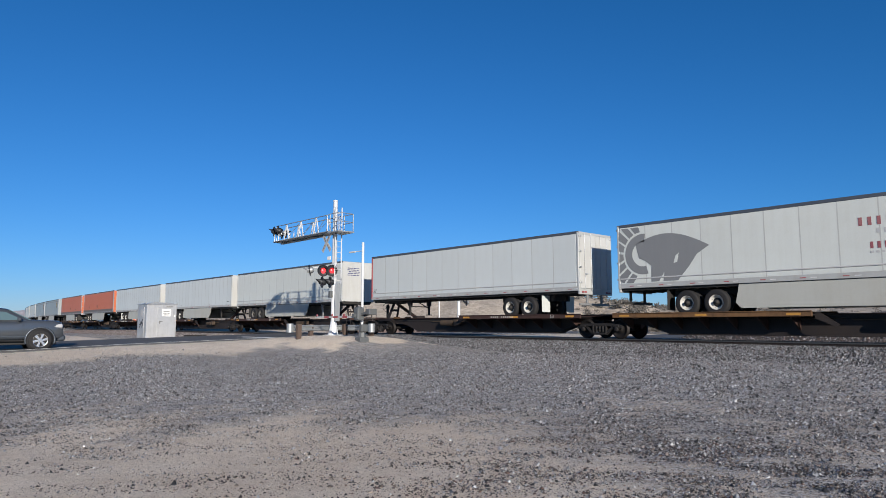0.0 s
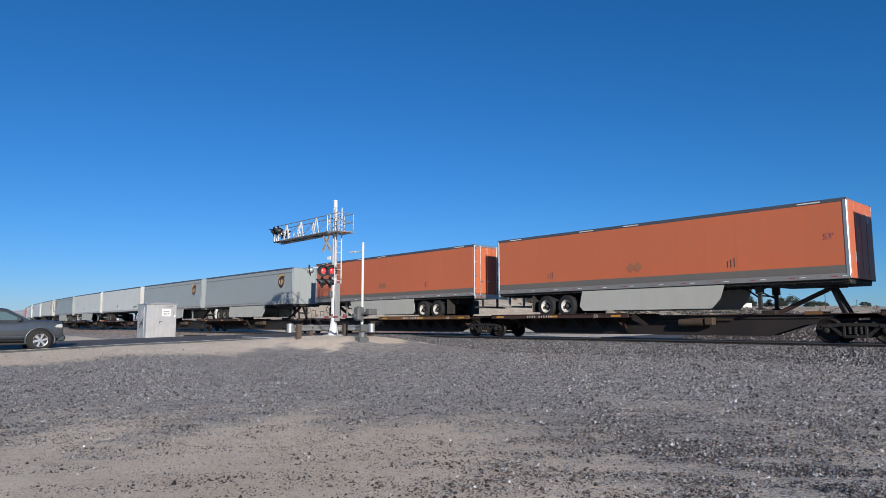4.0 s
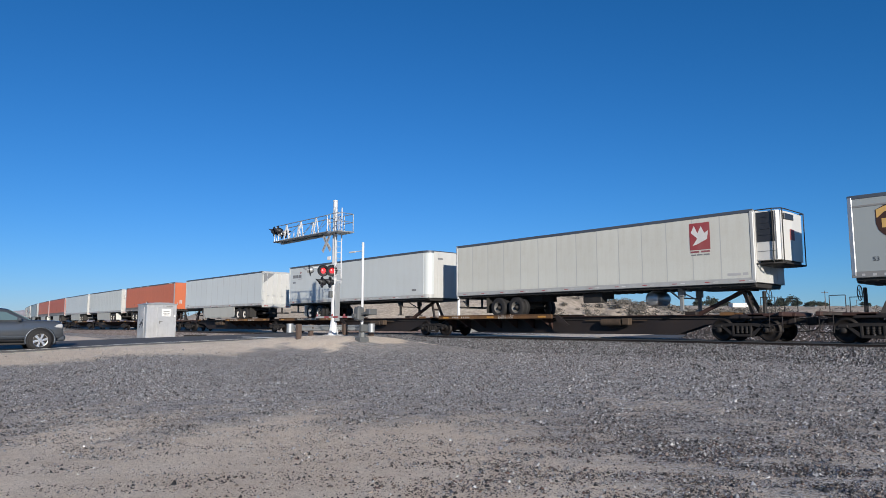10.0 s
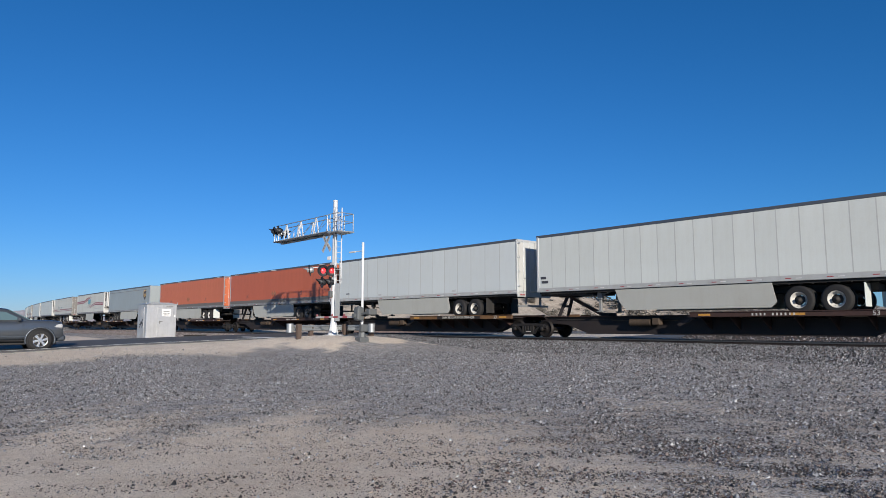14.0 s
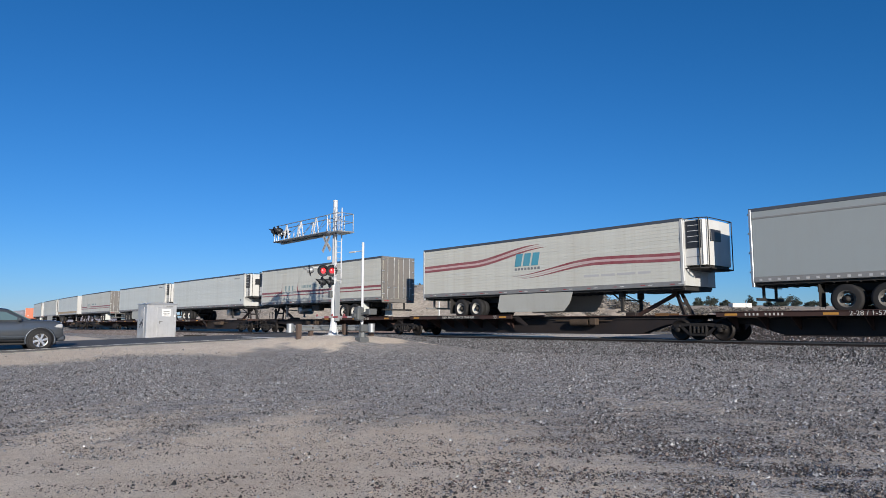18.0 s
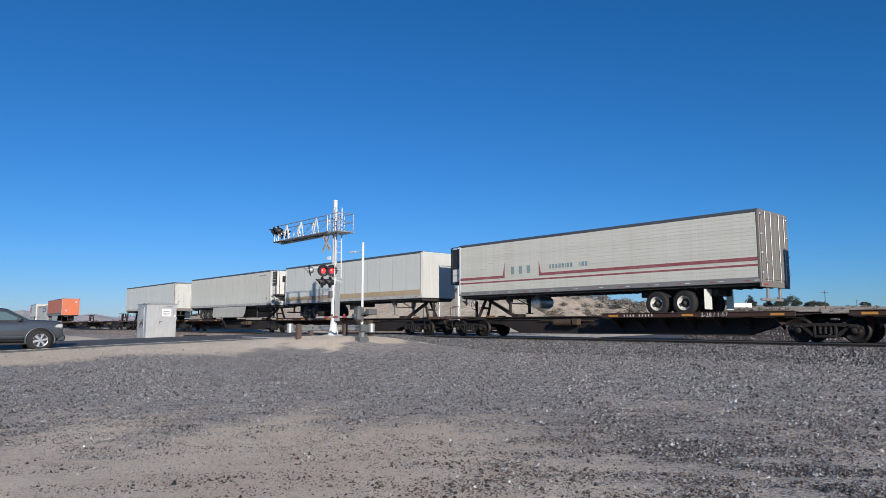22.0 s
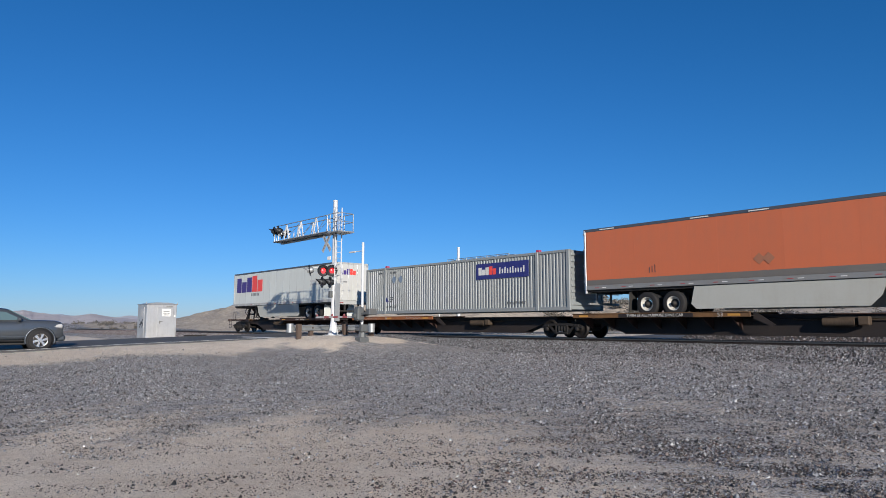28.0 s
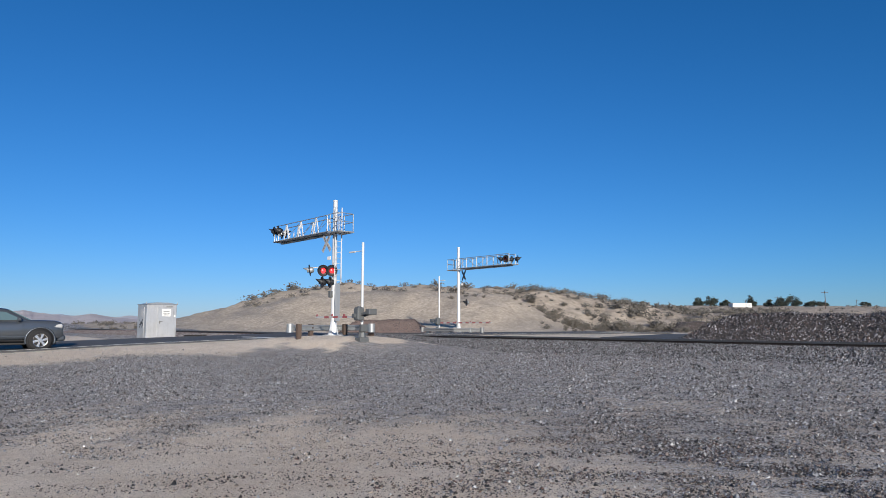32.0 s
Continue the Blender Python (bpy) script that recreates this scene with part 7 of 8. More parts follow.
def w_beam(s, a, b, z):
    """A corrugated guard rail between two points."""
    a, b = Vector(a), Vector(b)
    d = (b - a).normalized()
    side = Vector((d.y, -d.x, 0))
    prof = [(0.0, 0.155), (0.055, 0.125), (0.055, 0.07), (0.0, 0.025), (0.0, -0.025), (0.055, -0.07), (0.055, -0.125), (0.0, -0.155)]
    vs = []
    for p in (a, b):
        for o, h in prof:
            vs.append(p + side * o + Vector((0, 0, z + h)))
        for o, h in prof:
            vs.append(p + side * (o - 0.008) + Vector((0, 0, z + h)))
    n = len(prof)
    fs = [(i, i + 1, 2 * n + i + 1, 2 * n + i) for i in range(n - 1)] + [(n + i + 1, n + i, 3 * n + i, 3 * n + i + 1) for i in range(n - 1)]
    s.add(vs, fs)


def guard_rail(name, label, points, posts, z, ends=True, wood=True):
    t = thing(name, label, "guard rail", "guard rails")
    for a, b in zip(points[:-1], points[1:]):
        s = Solid()
        w_beam(s, (*a, 0), (*b, 0), z)
        part("rail_beam", s, GALV if wood else RAILGREY, t, "corrugated galvanised beam")
    for p in posts:
        g = ground_z(*p)
        part("post", Solid().box(p[0] - 0.11, p[0] + 0.11, p[1] - 0.11, p[1] + 0.11, g - 0.2, z + 0.2, 0.015), WOODPOST if wood else GALV, t, "square weathered wooden post" if wood else "")
    if ends:
        for p in (points[0], points[-1]):
            part("curled_end", Solid().lathe([(z - 0.22, 0.17), (z + 0.22, 0.17)], 14, 'z', (p[0], p[1], 0)).lathe([(z - 0.22, 0.16), (z + 0.22, 0.16)], 14, 'z', (p[0], p[1], 0)), GALV if wood else RAILGREY, t)
    return t


guard_rail("guard_rail", "short galvanised guard rail on wooden posts beside the mast", [(-29.9, 16.6), (-31.3, 20.4), (-30.2, 20.75), (-27.7, 20.0)], [(-29.3, 16.75), (-30.6, 18.2), (-30.8, 20.45), (-28.0, 20.2)], 1.42)
guard_rail("guard_rail", "short grey guard rail round the far signal mast", [(-46.4, 39.2), (-42.0, 39.0), (-40.2, 40.6)], [(-46.0, 39.4), (-44.4, 39.3), (-42.6, 39.2), (-41.0, 40.0)], 1.12, True, False)


# ---- signal house ----
def signal_house():
    x0, y0 = -46.75, 15.15
    g = 0.60
    t = thing("signal_house", "bare aluminium signal house with a notice on its door", "equipment house", at=(x0 - 0.9, y0 + 1.0, g))
    w, d, h = 0.9, 1.0, 2.36
    shell = coat("weathered_aluminium_sheet", (0.54, 0.55, 0.56), (0.24, 0.23, 0.22), 0.40, 0.6, amount=0.6, scale=1.8)
    part("wall_shell", Solid().box(-w, w, -d, d, 0.06, h, 0.02), shell, t, "plain aluminium sheet walls")
    part("base", Solid().box(-w - 0.06, w + 0.06, -d - 0.06, d + 0.06, -0.25, 0.08, 0.02), CONCRETE, t)
    part("roof", Solid().slab([(-d - 0.04, h - 0.02), (-d - 0.04, h + 0.03), (-d * 0.4, h + 0.13), (d * 0.4, h + 0.13), (d + 0.04, h + 0.03), (d + 0.04, h - 0.02)], 0, -w - 0.04, w + 0.04), ALU, t, "low pitched sheet roof")
    door = part("door", Solid().box(w, w + 0.03, -0.30, 0.78, 0.16, h - 0.2, 0.01), shell, t, "flush metal door")
    part("door_handle", Solid().box(w + 0.03, w + 0.09, -0.19, -0.12, 1.05, 1.25, 0.015).rod((w + 0.06, -0.15, 1.2), (w + 0.06, 0.05, 1.2), 0.02, 6), RAILGREY, door)
    part("notice", Solid().box(w + 0.03, w + 0.038, 0.02, 0.58, 1.55, 2.05), SIGNWHITE, door, "white notice with unreadable print")
    s = Solid()
    for i, (a, b) in enumerate(((0.12, 0.48), (0.08, 0.52), (0.10, 0.50))):
        s.box(w + 0.038, w + 0.042, a, b, 1.62 + i * 0.12, 1.67 + i * 0.12)
    part("print", s, GREYMARK, door)
    part("tag", Solid().box(w + 0.002, w + 0.01, 0.82, 0.92, 1.5, 1.65), SIGNWHITE, t)
    part("side_door", Solid().box(-0.55, 0.45, -d - 0.03, -d, 0.16, h - 0.2, 0.01), shell, t)
    part("side_sign", Solid().box(-0.15, 0.3, -d - 0.045, -d - 0.03, 1.5, 2.0), PALEMARK, t)
    gf = Solid()
    for a, b in (((-0.4, 0.75), (0.3, 1.35)), ((-0.3, 1.3), (0.1, 0.8)), ((0.0, 1.2), (0.4, 0.9)), ((-0.4, 1.0), (0.4, 1.1))):
        gf.bar((a[0], -d - 0.036, a[1]), (b[0], -d - 0.036, b[1]), 0.01, 0.07)
    part("scribble", gf, LETTER_K, t, "dark sprayed scribble")
    part("vent", Solid().box(w, w + 0.02, 0.3, 0.75, 2.18, 2.25, 0.005), RAILGREY, t)
    for yy in (-d - 0.05, d + 0.05):
        part("lifting_eye", Solid().rod((w, yy, h), (w, yy, h + 0.16), 0.02, 6), GALV, t)
    low = thing("ground_box", "low dark metal box lying beside the road", "junction box", at=(-46.2, 18.3, ground_z(-46.2, 18.3)))
    part("case", Solid().box(-0.25, 0.25, -0.7, 0.7, -0.1, 0.09, 0.02), UNDER, low)
    part("lid", Solid().box(-0.28, 0.28, -0.73, 0.73, 0.09, 0.12, 0.01), TRUCKMAT, low)


signal_house()


# ---- the car on the road ----
def car_materials():
    m, t, b = nodes_of("dark_grey_car_paint")
    b.inputs["Base Color"].default_value = (0.055, 0.060, 0.066, 1)
    b.inputs["Metallic"].default_value = 0.4
    b.inputs["Roughness"].default_value = 0.27
    b.inputs["Coat Weight"].default_value = 0.8
    b.inputs["Coat Roughness"].default_value = 0.08
    _, raw = noise_fac(t, 5, 4, 0.6)
    dirt, _ = noise_fac(t, 1.5, 4, 0.6, 0.35, 0.75)
    t.links.new(mix_col(t, math_node(t, 'MULTIPLY', dirt, 0.35), (0.07, 0.082, 0.098), (0.115, 0.117, 0.12)), b.inputs["Base Color"])
    g, t2, b2 = nodes_of("tinted_car_glass")
    b2.inputs["Base Color"].default_value = (0.09, 0.14, 0.15, 1)
    b2.inputs["Roughness"].default_value = 0.04
    b2.inputs["Transmission Weight"].default_value = 0.1
    b2.inputs["Specular IOR Level"].default_value = 0.7
    l, t3, b3 = nodes_of("headlight_glass")
    b3.inputs["Base Color"].default_value = (0.42, 0.42, 0.42, 1)
    b3.inputs["Roughness"].default_value = 0.1
    b3.inputs["Coat Weight"].default_value = 1.0
    return m, g, l


CARPAINT, CARGLASS, LAMPGLASS = car_materials()
# black trim, dark enough to serve as the wheel wells' shade too
PLASTIC = coat("black_plastic_and_arch_shade", (0.010, 0.010, 0.011), (0.035, 0.032, 0.03), 0.6, amount=0.3)
CARTYRE = coat("car_tyre_rubber", (0.009, 0.009, 0.010), (0.03, 0.027, 0.024), 0.8, amount=0.35, streak=False)
CHROME = coat("bright_alloy", (0.72, 0.72, 0.72), (0.3, 0.28, 0.25), 0.22, 0.85, amount=0.2, streak=False)


def loft(rings):
    """A closed skin over rings of equal count, capped at both ends."""
    s = Solid()
    n = len(rings[0])
    vs = [p for r in rings for p in r]
    fs = []
    for k in range(len(rings) - 1):
        for i in range(n):
            j = (i + 1) % n
            fs.append((k * n + i, (k + 1) * n + i, (k + 1) * n + j, k * n + j))
    s.add(vs, fs, True)
    s.add(rings[0], [tuple(range(n))])
    s.add(rings[-1], [tuple(range(n))[::-1]])
    return s


def suv():
    # own space: y forward, x to its right (towards the camera), z up from the road
    t = thing("sport_utility_vehicle", "dark grey sport utility vehicle standing on the road", "car", at=pose(-35.45, 5.12, 0.43, 0, 0, -3))
    # lower body: stations along y from tail to nose: (y, half width, bottom, belt height, shoulder)
    st = [(-3.15, 0.80, 0.55, 1.05), (-3.05, 0.93, 0.45, 1.18), (-2.2, 0.99, 0.46, 1.29), (-0.6, 1.0, 0.47, 1.29), (0.6, 1.0, 0.47, 1.30), (1.05, 0.99, 0.48, 1.38), (1.7, 0.97, 0.48, 1.36), (2.1, 0.95, 0.48, 1.345), (2.34, 0.91, 0.50, 1.29), (2.47, 0.82, 0.55, 1.17)]
    rings = []
    for y, w, zb, zt in st:
        r = []
        for a, b in ((-0.86, 0.0), (-1.0, 0.14), (-1.0, 0.55), (-0.985, 0.80), (-0.93, 0.95), (-0.78, 1.0), (0.78, 1.0), (0.93, 0.95), (0.985, 0.80), (1.0, 0.55), (1.0, 0.14), (0.86, 0.0)):
            r.append((a * w, y, zb + (zt - zb) * b))
        rings.append(r)
    body = part("body", loft(rings), CARPAINT, t, "dark grey painted body")
    # cabin
    st = [(-3.0, 0.86, 1.12, 1.70), (-2.75, 0.86, 1.15, 1.86), (-1.6, 0.88, 1.17, 1.93), (-0.3, 0.88, 1.17, 1.93), (0.25, 0.87, 1.17, 1.86), (0.8, 0.88, 1.22, 1.58), (1.2, 0.88, 1.22, 1.36)]
    rings = []
    for y, w, zb, zt in st:
        r = []
        for a, b in ((-1.04, 0.0), (-0.94, 0.62), (-0.84, 0.92), (-0.68, 1.0), (0.68, 1.0), (0.84, 0.92), (0.94, 0.62), (1.04, 0.0)):
            r.append((a * w, y, zb + (zt - zb) * b))
        rings.append(r)
    part("cabin", loft(rings), CARPAINT, t)
    # windows on both sides
    for sgn in (-1, 1):
        for name, pts in (("side_window", [(-2.7, 1.35), (-1.75, 1.35), (-1.75, 1.72), (-2.55, 1.70)]), ("side_window", [(-1.68, 1.35), (-0.62, 1.35), (-0.62, 1.75), (-1.68, 1.73)]), ("side_window", [(-0.55, 1.35), (0.82, 1.37), (0.64, 1.48), (0.18, 1.72), (-0.55, 1.76)])):
            s = Solid()
            n = len(pts)
            f = lambda z: sgn * (0.925 - 0.16 * (z - 1.2) + 0.004)
            vs = [(f(z), y, z) for y, z in pts] + [(f(z) + sgn * 0.012, y, z) for y, z in pts]
            fs = [tuple(range(n))[::-1] if sgn > 0 else tuple(range(n)), tuple(range(n, 2 * n)) if sgn > 0 else tuple(range(n, 2 * n))[::-1]]
            fs += [(i, (i + 1) % n, n + (i + 1) % n, n + i) for i in range(n)]
            s.add(vs, fs)
            part(name, s, CARGLASS, t, "tinted side window")
        part("mirror", Solid().box(sgn * 1.0 - 0.12, sgn * 1.0 + 0.14, 0.62, 0.78, 1.30, 1.50, 0.05), CARPAINT, t)
        for y0, y1 in ((-1.7, -1.69), (-0.59, -0.58), (0.86, 0.87)):
            part("door_gap", Solid().box(sgn * 0.985, sgn * 1.003, y0, y1, 0.55, 1.18), PLASTIC, t)
        for y in (-1.45, -0.35):
            part("door_handle", Solid().box(sgn * 0.99, sgn * 1.03, y, y + 0.22, 1.02, 1.06, 0.01), CHROME, t)
        part("side_trim", Solid().box(sgn * 0.985, sgn * 1.012, -2.0, 1.0, 0.60, 0.66, 0.01), CARPAINT, t)
        part("running_board", Solid().box(min(sgn * 0.85, sgn * 1.03), max(sgn * 0.85, sgn * 1.03), -1.3, 0.95, 0.42, 0.48, 0.02), PLASTIC, t)
        part("headlight", Solid().box(min(sgn * 0.62, sgn * 0.90), max(sgn * 0.62, sgn * 0.935), 2.10, 2.44, 0.98, 1.20, 0.06), LAMPGLASS, t, "clear headlight glass")
        part("corner_lamp", Solid().box(min(sgn * 0.86, sgn * 0.945), max(sgn * 0.86, sgn * 0.945), 2.06, 2.18, 1.02, 1.10, 0.03), LAMPGLASS, t)
        for y in (-1.78, 1.55):
            a = Solid()
            n = 16
            vs = []
            for i in range(n + 1):
                q = math.pi * (-0.08 + 1.16 * i / n)
                for r in (0.54, 0.61):
                    for xx in (0.90, 1.015):
                        vs.append((sgn * xx, y + r * math.cos(q), 0.46 + r * math.sin(q)))
            fs = []
            for i in range(n):
                b0, b1 = 4 * i, 4 * i + 4
                fs += [(b0, b1, b1 + 1, b0 + 1), (b0 + 1, b1 + 1, b1 + 3, b0 + 3), (b0 + 3, b1 + 3, b1 + 2, b0 + 2)]
            a.add(vs, fs, True)
            part("wheel_arch", a, CARPAINT, t)
            # black disc proud of the uncut body, painted shade of the wheel well
            part("arch_hollow", Solid().lathe([(0.80, 0.0), (0.80, 0.54), (1.004, 0.54), (1.004, 0.0)] if sgn > 0 else [(-1.004, 0.0), (-1.004, 0.54), (-0.80, 0.54), (-0.80, 0.0)], 24, 'x', (0, y, 0.46)), PLASTIC, t)
            w = part("wheel", Solid().lathe([(-0.12, 0.29), (-0.13, 0.43), (-0.10, 0.465), (0.10, 0.465), (0.13, 0.43), (0.12, 0.29)], 28, 'x'), CARTYRE, t, at=(sgn * 0.935, y, 0.46))
            r = Solid()
            o = sgn * 0.118
            r.lathe([(o, 0.305), (o * 1.03, 0.29), (o * 0.9, 0.275), (o * 0.3, 0.27)], 28, 'x')
            for i in range(6):
                q = 2 * math.pi * i / 6 + 0.2
                c, d = math.cos(q), math.sin(q)
                k = 0.055
                r.add([(o, 0.05 * c - k * d * 0.7, 0.05 * d + k * c * 0.7), (o, 0.285 * c - k * d, 0.285 * d + k * c), (o, 0.285 * c + k * d, 0.285 * d - k * c), (o, 0.05 * c + k * d * 0.7, 0.05 * d - k * c * 0.7),
                       (o * 0.7, 0.05 * c - k * d * 0.7, 0.05 * d + k * c * 0.7), (o * 0.7, 0.285 * c - k * d, 0.285 * d + k * c), (o * 0.7, 0.285 * c + k * d, 0.285 * d - k * c), (o * 0.7, 0.05 * c + k * d * 0.7, 0.05 * d - k * c * 0.7)],
                      [(0, 1, 2, 3), (0, 4, 5, 1), (2, 6, 7, 3), (3, 7, 4, 0), (1, 5, 6, 2)])
            r.rod((o * 0.6, 0, 0), (o * 1.05, 0, 0), 0.06, 14)
            part("rim", r, CHROME, w, "bright six-spoke alloy rim")
            part("brake_disc", Solid().rod((o * 0.2, 0, 0), (o * 0.35, 0, 0), 0.235, 18), PLASTIC, w)
    part("windscreen", Solid().add([(-0.74, 0.32, 1.83), (0.74, 0.32, 1.83), (0.80, 1.16, 1.385), (-0.80, 1.16, 1.385), (-0.74, 0.30, 1.80), (0.74, 0.30, 1.80), (0.80, 1.14, 1.345), (-0.80, 1.14, 1.345)], [(0, 3, 2, 1), (4, 5, 6, 7), (0, 1, 5, 4), (1, 2, 6, 5), (2, 3, 7, 6), (3, 0, 4, 7)]), CARGLASS, t, "sloping windscreen")
    part("front_bumper", Solid().box(-0.84, 0.84, 2.22, 2.58, 0.40, 0.70, 0.08), CARPAINT, t)
    part("grille", Solid().box(-0.5, 0.5, 2.40, 2.53, 0.72, 1.00, 0.03), PLASTIC, t)
    part("grille_bar", Solid().box(-0.48, 0.48, 2.52, 2.545, 0.84, 0.88, 0.01), CHROME, t)
    part("roof_rails", Solid().rod((-0.68, -2.4, 1.97), (-0.68, -0.2, 1.97), 0.02, 6).rod((0.68, -2.4, 1.97), (0.68, -0.2, 1.97), 0.02, 6), PLASTIC, t)
    part("underbody", Solid().box(-0.8, 0.8, -2.8, 2.2, 0.26, 0.42, 0.03), PLASTIC, t)
    part("rear_bumper", Solid().box(-0.9, 0.9, -3.25, -3.0, 0.45, 0.72, 0.06), PLASTIC, t)
    part("tail_lights", Solid().box(-0.93, -0.80, -3.12, -3.0, 0.95, 1.35, 0.03).box(0.80, 0.93, -3.12, -3.0, 0.95, 1.35, 0.03), RED, t)


suv()


# ---- plants ----
def leaf_material(name, a, b2, fade=0.5):
    m, t, b = nodes_of(name)
    geo = t.nodes.new("ShaderNodeNewGeometry")
    oi = t.nodes.new("ShaderNodeObjectInfo")
    c = mix_col(t, geo.outputs["Random Per Island"], a, b2)
    c = mix_col(t, math_node(t, 'MULTIPLY', oi.outputs["Random"], fade), c, (0.15, 0.13, 0.105))
    t.links.new(c, b.inputs["Base Color"])
    b.inputs["Roughness"].default_value = 0.8
    return m


SCRUB = leaf_material("desert_scrub_leaf", (0.072, 0.067, 0.060), (0.175, 0.16, 0.138))
TREELEAF = leaf_material("dark_tree_leaf", (0.018, 0.026, 0.020), (0.044, 0.056, 0.042), 0.0)
TWIG = coat("grey_brown_twig", (0.13, 0.10, 0.075), (0.08, 0.06, 0.04), 0.85, amount=0.5)


def clump(points, size, rng, flat=1.0):
    """Many small leaves, each a folded pair of triangles, round the given points."""
    n = len(points)
    a = rng.normal(0, 1, (n, 3))
    a /= np.linalg.norm(a, axis=1)[:, None]
    b = np.cross(a, rng.normal(0, 1, (n, 3)))
    b /= np.linalg.norm(b, axis=1)[:, None]
    c = np.cross(a, b)
    k = size * rng.uniform(0.6, 1.4, (n, 1))
    p = points
    v = np.stack([p - a * k, p + b * k * 0.5 + c * k * 0.15, p + a * k, p - b * k * 0.5 + c * k * 0.15], 1).reshape(-1, 3)
    i = np.arange(n)[:, None] * 4
    f = np.concatenate([i + np.array([[0, 1, 2]]), i + np.array([[0, 2, 3]])])
    me = bpy.data.meshes.new("leaves")
    me.from_pydata(v.tolist(), [], f.tolist())
    return me


def shrub_parts(seed, leaves):
    rng = np.random.default_rng(seed)
    stems = Solid()
    pts = []
    for i in range(11):
        a, e = rng.uniform(0, 2 * math.pi), rng.uniform(0.55, 1.35)
        l = rng.uniform(0.55, 1.0)
        d = Vector((math.cos(a) * math.cos(e), math.sin(a) * math.cos(e), math.sin(e)))
        tip = d * l
        stems.rod((0, 0, -0.05), tip, 0.018, 4, 0.006, caps=False)
        k = leaves // 11
        f = rng.uniform(0.35, 1.05, k)[:, None]
        pts.append(np.array(tip)[None] * f + rng.normal(0, 0.13, (k, 3)))
    p = np.concatenate(pts)
    p[:, 2] = np.abs(p[:, 2]) + 0.02
    return stems.mesh("shrub_stems"), clump(p, 0.075, rng)


def build_shrubs():
    kinds = [shrub_parts(30 + i, 330) for i in range(4)]
    made = []
    for st, lf in kinds:
        t = thing("desert_shrub", "olive-brown desert shrub on the sandy slope", "shrub", "desert shrubs", at=(0, 0, 0))
        part("stems", st, TWIG, t)
        part("foliage", lf, SCRUB, t)
        made.append(t)
    rng = random.Random(8)
    spots = []
    tries = 0
    while len(spots) < 420 and tries < 9000:
        tries += 1
        away = rng.uniform(84, 210)
        a = rng.uniform(-0.30, 0.52)
        w = 0.10 + 0.9 * max(0, min(1, (a + 0.06) / 0.2))
        if away < 100:
            w *= 0.04 if a < 0.13 else 0.9
        elif away > 122 and a < 0.18:
            w *= 0.25
        if 104 <= away <= 120 and a < 0.0:
            w = max(w, 0.25 if a > -0.22 else 0.1)
        if rng.random() > w:
            continue
        spots.append((a * away, away, rng.uniform(0.7, 1.7)))
    for i in range(190):
        # along the crest
        a = rng.uniform(-0.30, 0.30)
        away = rng.uniform(112, 132)
        spots.append((a * away, away, rng.uniform(0.45, 1.35) if rng.random() < 0.5 else rng.uniform(0.3, 0.6)))
    for i in range(250):
        a = rng.uniform(0.0, 0.5)
        away = rng.uniform(86, 150)
        spots.append((a * away, away, rng.uniform(0.25, 0.6)))
    for i in range(34):
        away = rng.uniform(95, 150)
        spots.append((-rng.uniform(0.452, 0.515) * away, away, rng.uniform(0.25, 0.48)))
    for i in range(40):
        away = rng.uniform(120, 240)
        spots.append((-rng.uniform(0.42, 0.55) * away, away, rng.uniform(0.5, 1.1)))
    for i in range(230):
        # low scrub over the far rise
        away = rng.uniform(135, 285)
        spots.append((rng.uniform(0.26, 0.70) * away, away, rng.uniform(0.35, 1.0)))
    for i in range(60):
        away = rng.uniform(70, 100)
        a = rng.uniform(0.14, 0.42)
        spots.append((a * away, away, rng.uniform(0.35, 0.8)))
    spots.sort(key=lambda q: q[1])
    rest = []
    for i, (r, w, k) in enumerate(spots):
        x, y = r * math.cos(YAW) - w * math.sin(YAW), r * math.sin(YAW) + w * math.cos(YAW)
        m = pose(x, y, ground_z(x, y) - 0.03, 0, 0, rng.uniform(0, 360)) @ Matrix.Diagonal((k * rng.uniform(1, 1.4), k * rng.uniform(1, 1.4), k * rng.uniform(0.75, 1.1), 1))
        if i < len(made):
            made[i].matrix_basis = m
        elif i < 285:
            c = copy_thing(made[i % 4], Matrix.Identity(4))
            c.matrix_basis = m
        else:
            rest.append((i % 4, np.array(m)))
    vs, fs, o = [], [], 0
    thin = [clump(np.random.default_rng(50 + i).normal(0, 1, (70, 3)) * np.array([0.36, 0.36, 0.24]) + np.array([0, 0, 0.42]), 0.16, np.random.default_rng(55 + i)) for i in range(4)]
    for k, m in rest:
        me = thin[k]
        v = np.empty(len(me.vertices) * 3)
        me.vertices.foreach_get("co", v)
        f = np.empty(len(me.loops), np.int32)
        me.loops.foreach_get("vertex_index", f)
        vs.append(v.reshape(-1, 3) @ m[:3, :3].T + m[:3, 3])
        fs.append(f.reshape(-1, 3) + o)
        o += len(me.vertices)
    me = bpy.data.meshes.new("far_scrub")
    me.from_pydata(np.concatenate(vs).tolist(), [], np.concatenate(fs).tolist())
    tagged(part("far_scrub", me, SCRUB), "olive-brown scrub scattered over the far slope", "shrubs", kind="stuff")


build_shrubs()


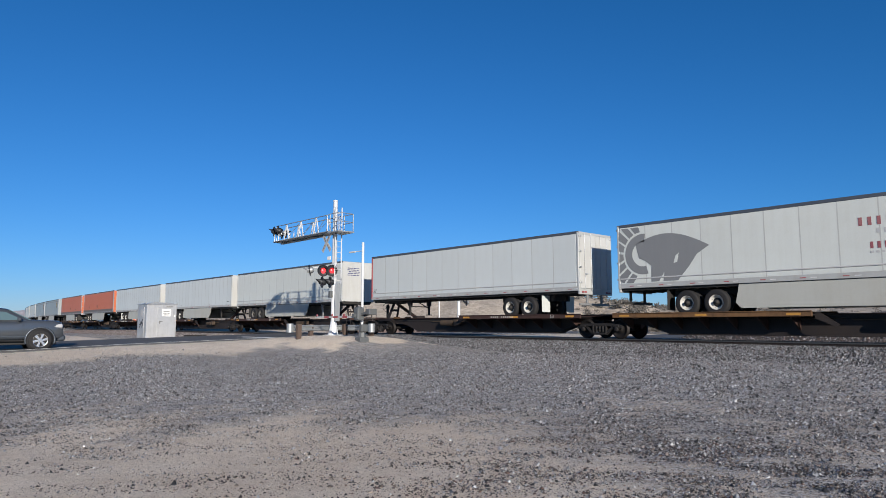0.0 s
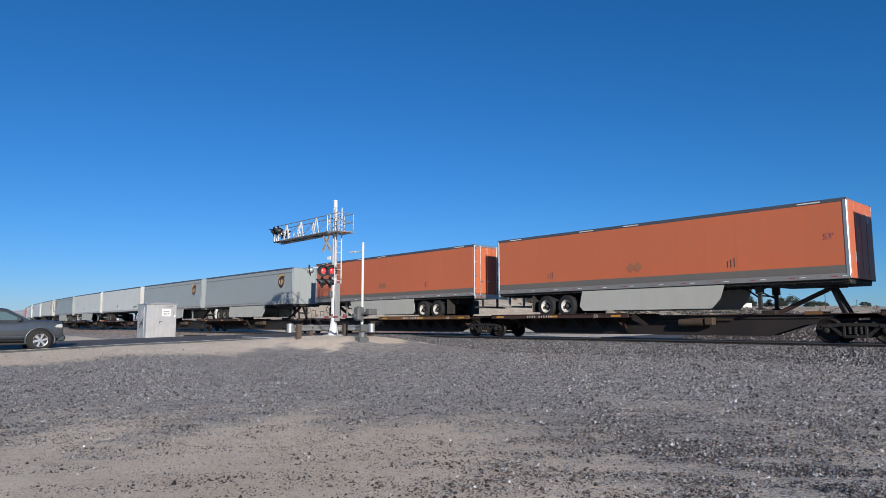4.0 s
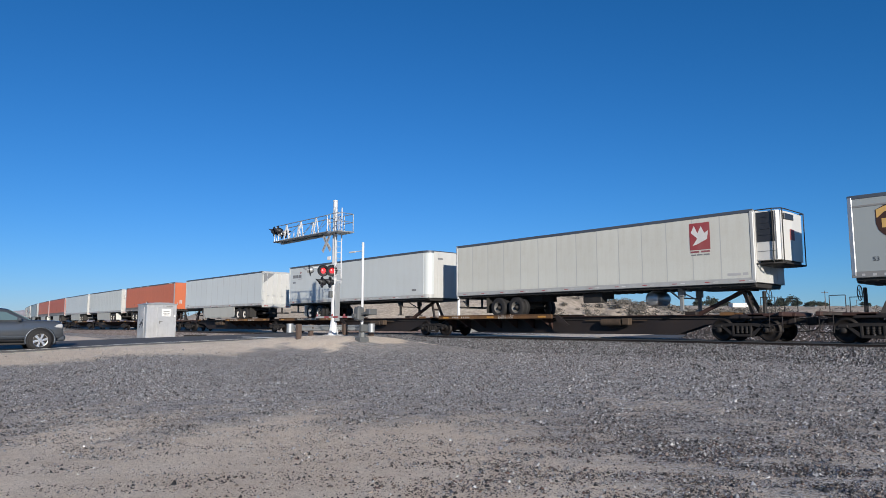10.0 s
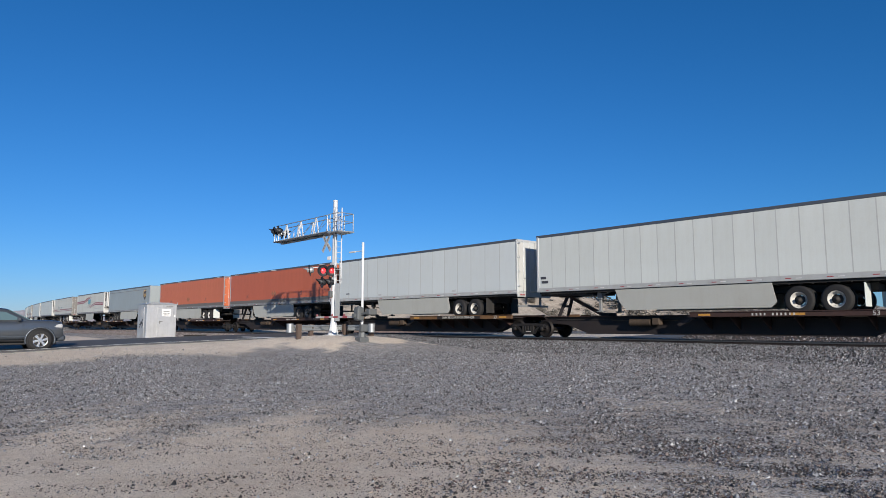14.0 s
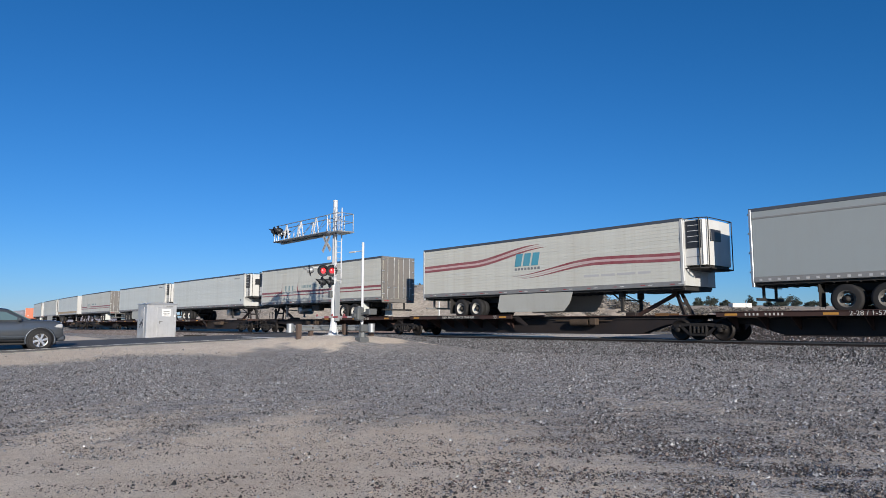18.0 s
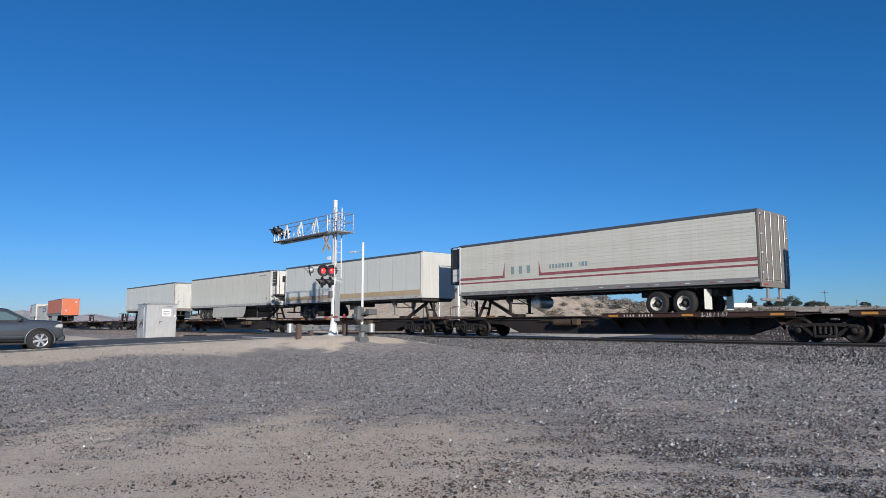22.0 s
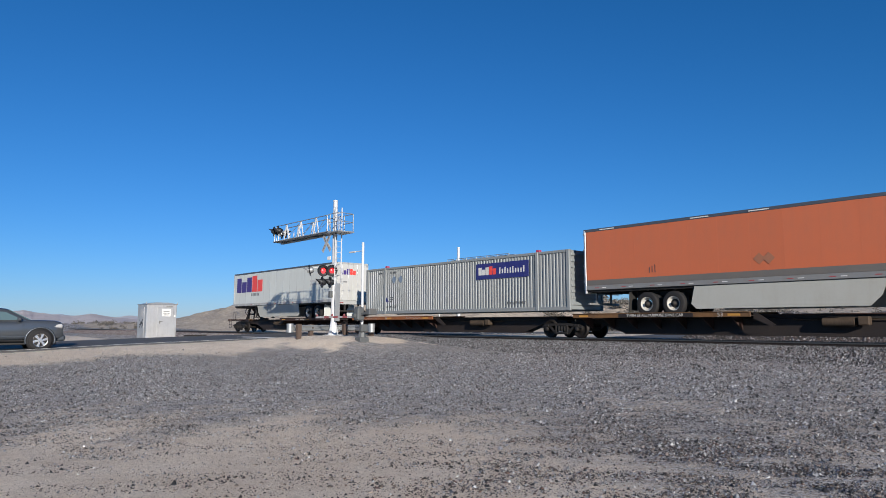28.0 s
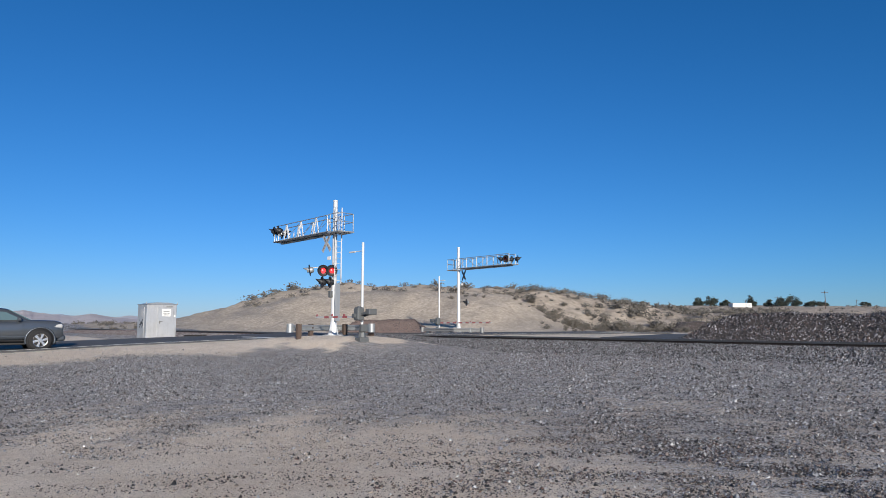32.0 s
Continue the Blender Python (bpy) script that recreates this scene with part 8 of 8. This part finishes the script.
def tree(x, y, tall, wide, seed, label):
    """A low desert tree: several leaning stems and ragged clumps from near the ground up."""
    rng = np.random.default_rng(seed)
    t = thing("tree", label, "tree", "distant trees", at=(x, y, ground_z(x, y)))
    s = Solid()
    pts = []
    for j in range(3):
        lean = rng.normal(0, 0.12, 2) * wide
        s.rod((lean[0] * 0.3, lean[1] * 0.3, -0.2), (lean[0], lean[1], tall * 0.5), 0.13, 7, 0.07)
    for i in range(26):
        a = rng.uniform(0, 6.28)
        r = wide * 0.5 * math.sqrt(rng.uniform(0.02, 1.0))
        hi = tall * (1.0 - 0.55 * (r / (wide * 0.5)) ** 2) * rng.uniform(0.7, 1.05)
        z = hi * rng.uniform(0.22, 1.0)
        tip = np.array([math.cos(a) * r, math.sin(a) * r, z])
        s.rod((tip[0] * 0.15, tip[1] * 0.15, z * 0.35), tip, 0.045, 4, 0.015, caps=False)
        k = int(rng.uniform(30, 95))
        pts.append(tip[None] + rng.normal(0, 1, (k, 3)) * np.array([wide * 0.085, wide * 0.085, tall * 0.085]))
    part("trunk", s, TWIG, t, "branching trunk")
    p = np.concatenate(pts)
    p[:, 2] = np.maximum(p[:, 2], 0.15)
    part("crown", clump(p, 0.24, rng), TREELEAF, t, "ragged dark leaves")
    return t


def far_place(px_ratio, away):
    r = px_ratio * away
    return r * math.cos(YAW) - away * math.sin(YAW), r * math.sin(YAW) + away * math.cos(YAW)


def build_distance():
    for i, (a, w, h, wd) in enumerate(((0.383, 250, 4.4, 5.0), (0.403, 255, 4.9, 7.5), (0.424, 262, 3.0, 5.0), (0.464, 258, 4.6, 4.5), (0.489, 262, 4.2, 4.0), (0.508, 255, 5.0, 6.0), (0.527, 258, 5.6, 7.5), (0.556, 262, 3.2, 8.0), (0.572, 270, 2.8, 5.0), (0.635, 280, 2.2, 5.0))):
        x, y = far_place(a, w)
        tree(x, y, h * 0.82, wd * 0.7, 60 + i, "dark green desert tree on the far rise")
    x, y = far_place(0.4465, 234)
    g = ground_z(x, y)
    h = thing("mobile_home", "long low white mobile home among far trees", "house", at=pose(x, y, g, 0, 0, 48.0))
    part("wall", Solid().box(-3.3, 3.3, -1.8, 1.8, 0.1, 1.55, 0.05), SIGNWHITE, h, "white siding")
    part("roof", Solid().box(-3.4, 3.4, -1.9, 1.9, 1.55, 1.7, 0.05), SIGNWHITE, h)
    part("skirting", Solid().box(-3.2, 3.2, -1.7, 1.7, -0.5, 0.1), RAILGREY, h)
    for xx in (-2.2, 0.1, 2.4):
        part("window", Solid().box(xx - 0.4, xx + 0.4, -1.82, -1.78, 0.7, 1.25), PALEMARK, h)
    part("door", Solid().box(1.0, 1.7, -1.83, -1.78, 0.1, 1.4), PALEMARK, h)
    for a, w, tall in ((0.575, 230, 6.2), (0.503, 300, 5.0), (0.622, 330, 5.0), (0.455, 330, 5.0)):
        x, y = far_place(a, w)
        p = thing("utility_pole", "thin dark wooden utility pole on the far rise", "pole", "utility poles", at=(x, y, ground_z(x, y)))
        part("pole", Solid().rod((0, 0, -0.3), (0, 0, tall), 0.15, 6, 0.11), WOODPOST, p)
        part("cross_arm", Solid().bar((-0.8, -0.8, tall - 0.6), (0.8, 0.8, tall - 0.6), 0.1, 0.12), WOODPOST, p)
    # hills on the horizon, a near range before a farther one
    for rng_no, (near, deep, colour_a, colour_b, knots, crests) in enumerate((
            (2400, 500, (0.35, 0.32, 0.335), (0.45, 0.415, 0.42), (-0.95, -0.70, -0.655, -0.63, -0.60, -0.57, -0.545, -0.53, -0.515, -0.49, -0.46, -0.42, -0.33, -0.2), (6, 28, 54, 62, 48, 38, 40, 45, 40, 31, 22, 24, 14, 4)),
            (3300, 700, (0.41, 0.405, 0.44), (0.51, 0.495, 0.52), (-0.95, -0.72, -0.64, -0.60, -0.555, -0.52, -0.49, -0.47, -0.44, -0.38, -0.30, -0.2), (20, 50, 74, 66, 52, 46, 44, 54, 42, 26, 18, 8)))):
        # distance haze is painted into both base colours, paler and bluer on the farther range
        m, t, b = nodes_of("far_hill_haze_tint")
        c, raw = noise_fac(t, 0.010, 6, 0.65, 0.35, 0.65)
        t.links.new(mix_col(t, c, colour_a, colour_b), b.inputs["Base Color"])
        b.inputs["Roughness"].default_value = 1.0
        bump(t, b, raw, 1.0, 18)
        s = Solid()
        n, rows = 260, 9
        vs = []
        for i in range(n + 1):
            a = -0.95 + 0.75 * i / n
            crest = float(np.interp(a, knots, crests)) + 9.0 * (float(patches(a * 1000, 5.0, 26.0, 71 + rng_no)) - 0.5)
            for k in range(rows):
                f = k / (rows - 1)
                x, y = far_place(a, near + deep * f)
                spur = float(patches(a * 1000 + 7 * k, 40.0 + k * 9, 22.0, 75 + rng_no)) - 0.5
                vs.append((x, y, -25 + (crest + 25) * (f ** 0.8) + 16 * spur * f * (1 - f)))
        fs = [(i * rows + k, (i + 1) * rows + k, (i + 1) * rows + k + 1, i * rows + k + 1) for i in range(n) for k in range(rows - 1)]
        s.add(vs, fs, True)
        tagged(part("far_hills", s, m), "bare brown haze-tinted hills on the horizon" if rng_no == 0 else "pale haze-tinted hills behind the nearer range", "hills", kind="structure")


build_distance()


motions()
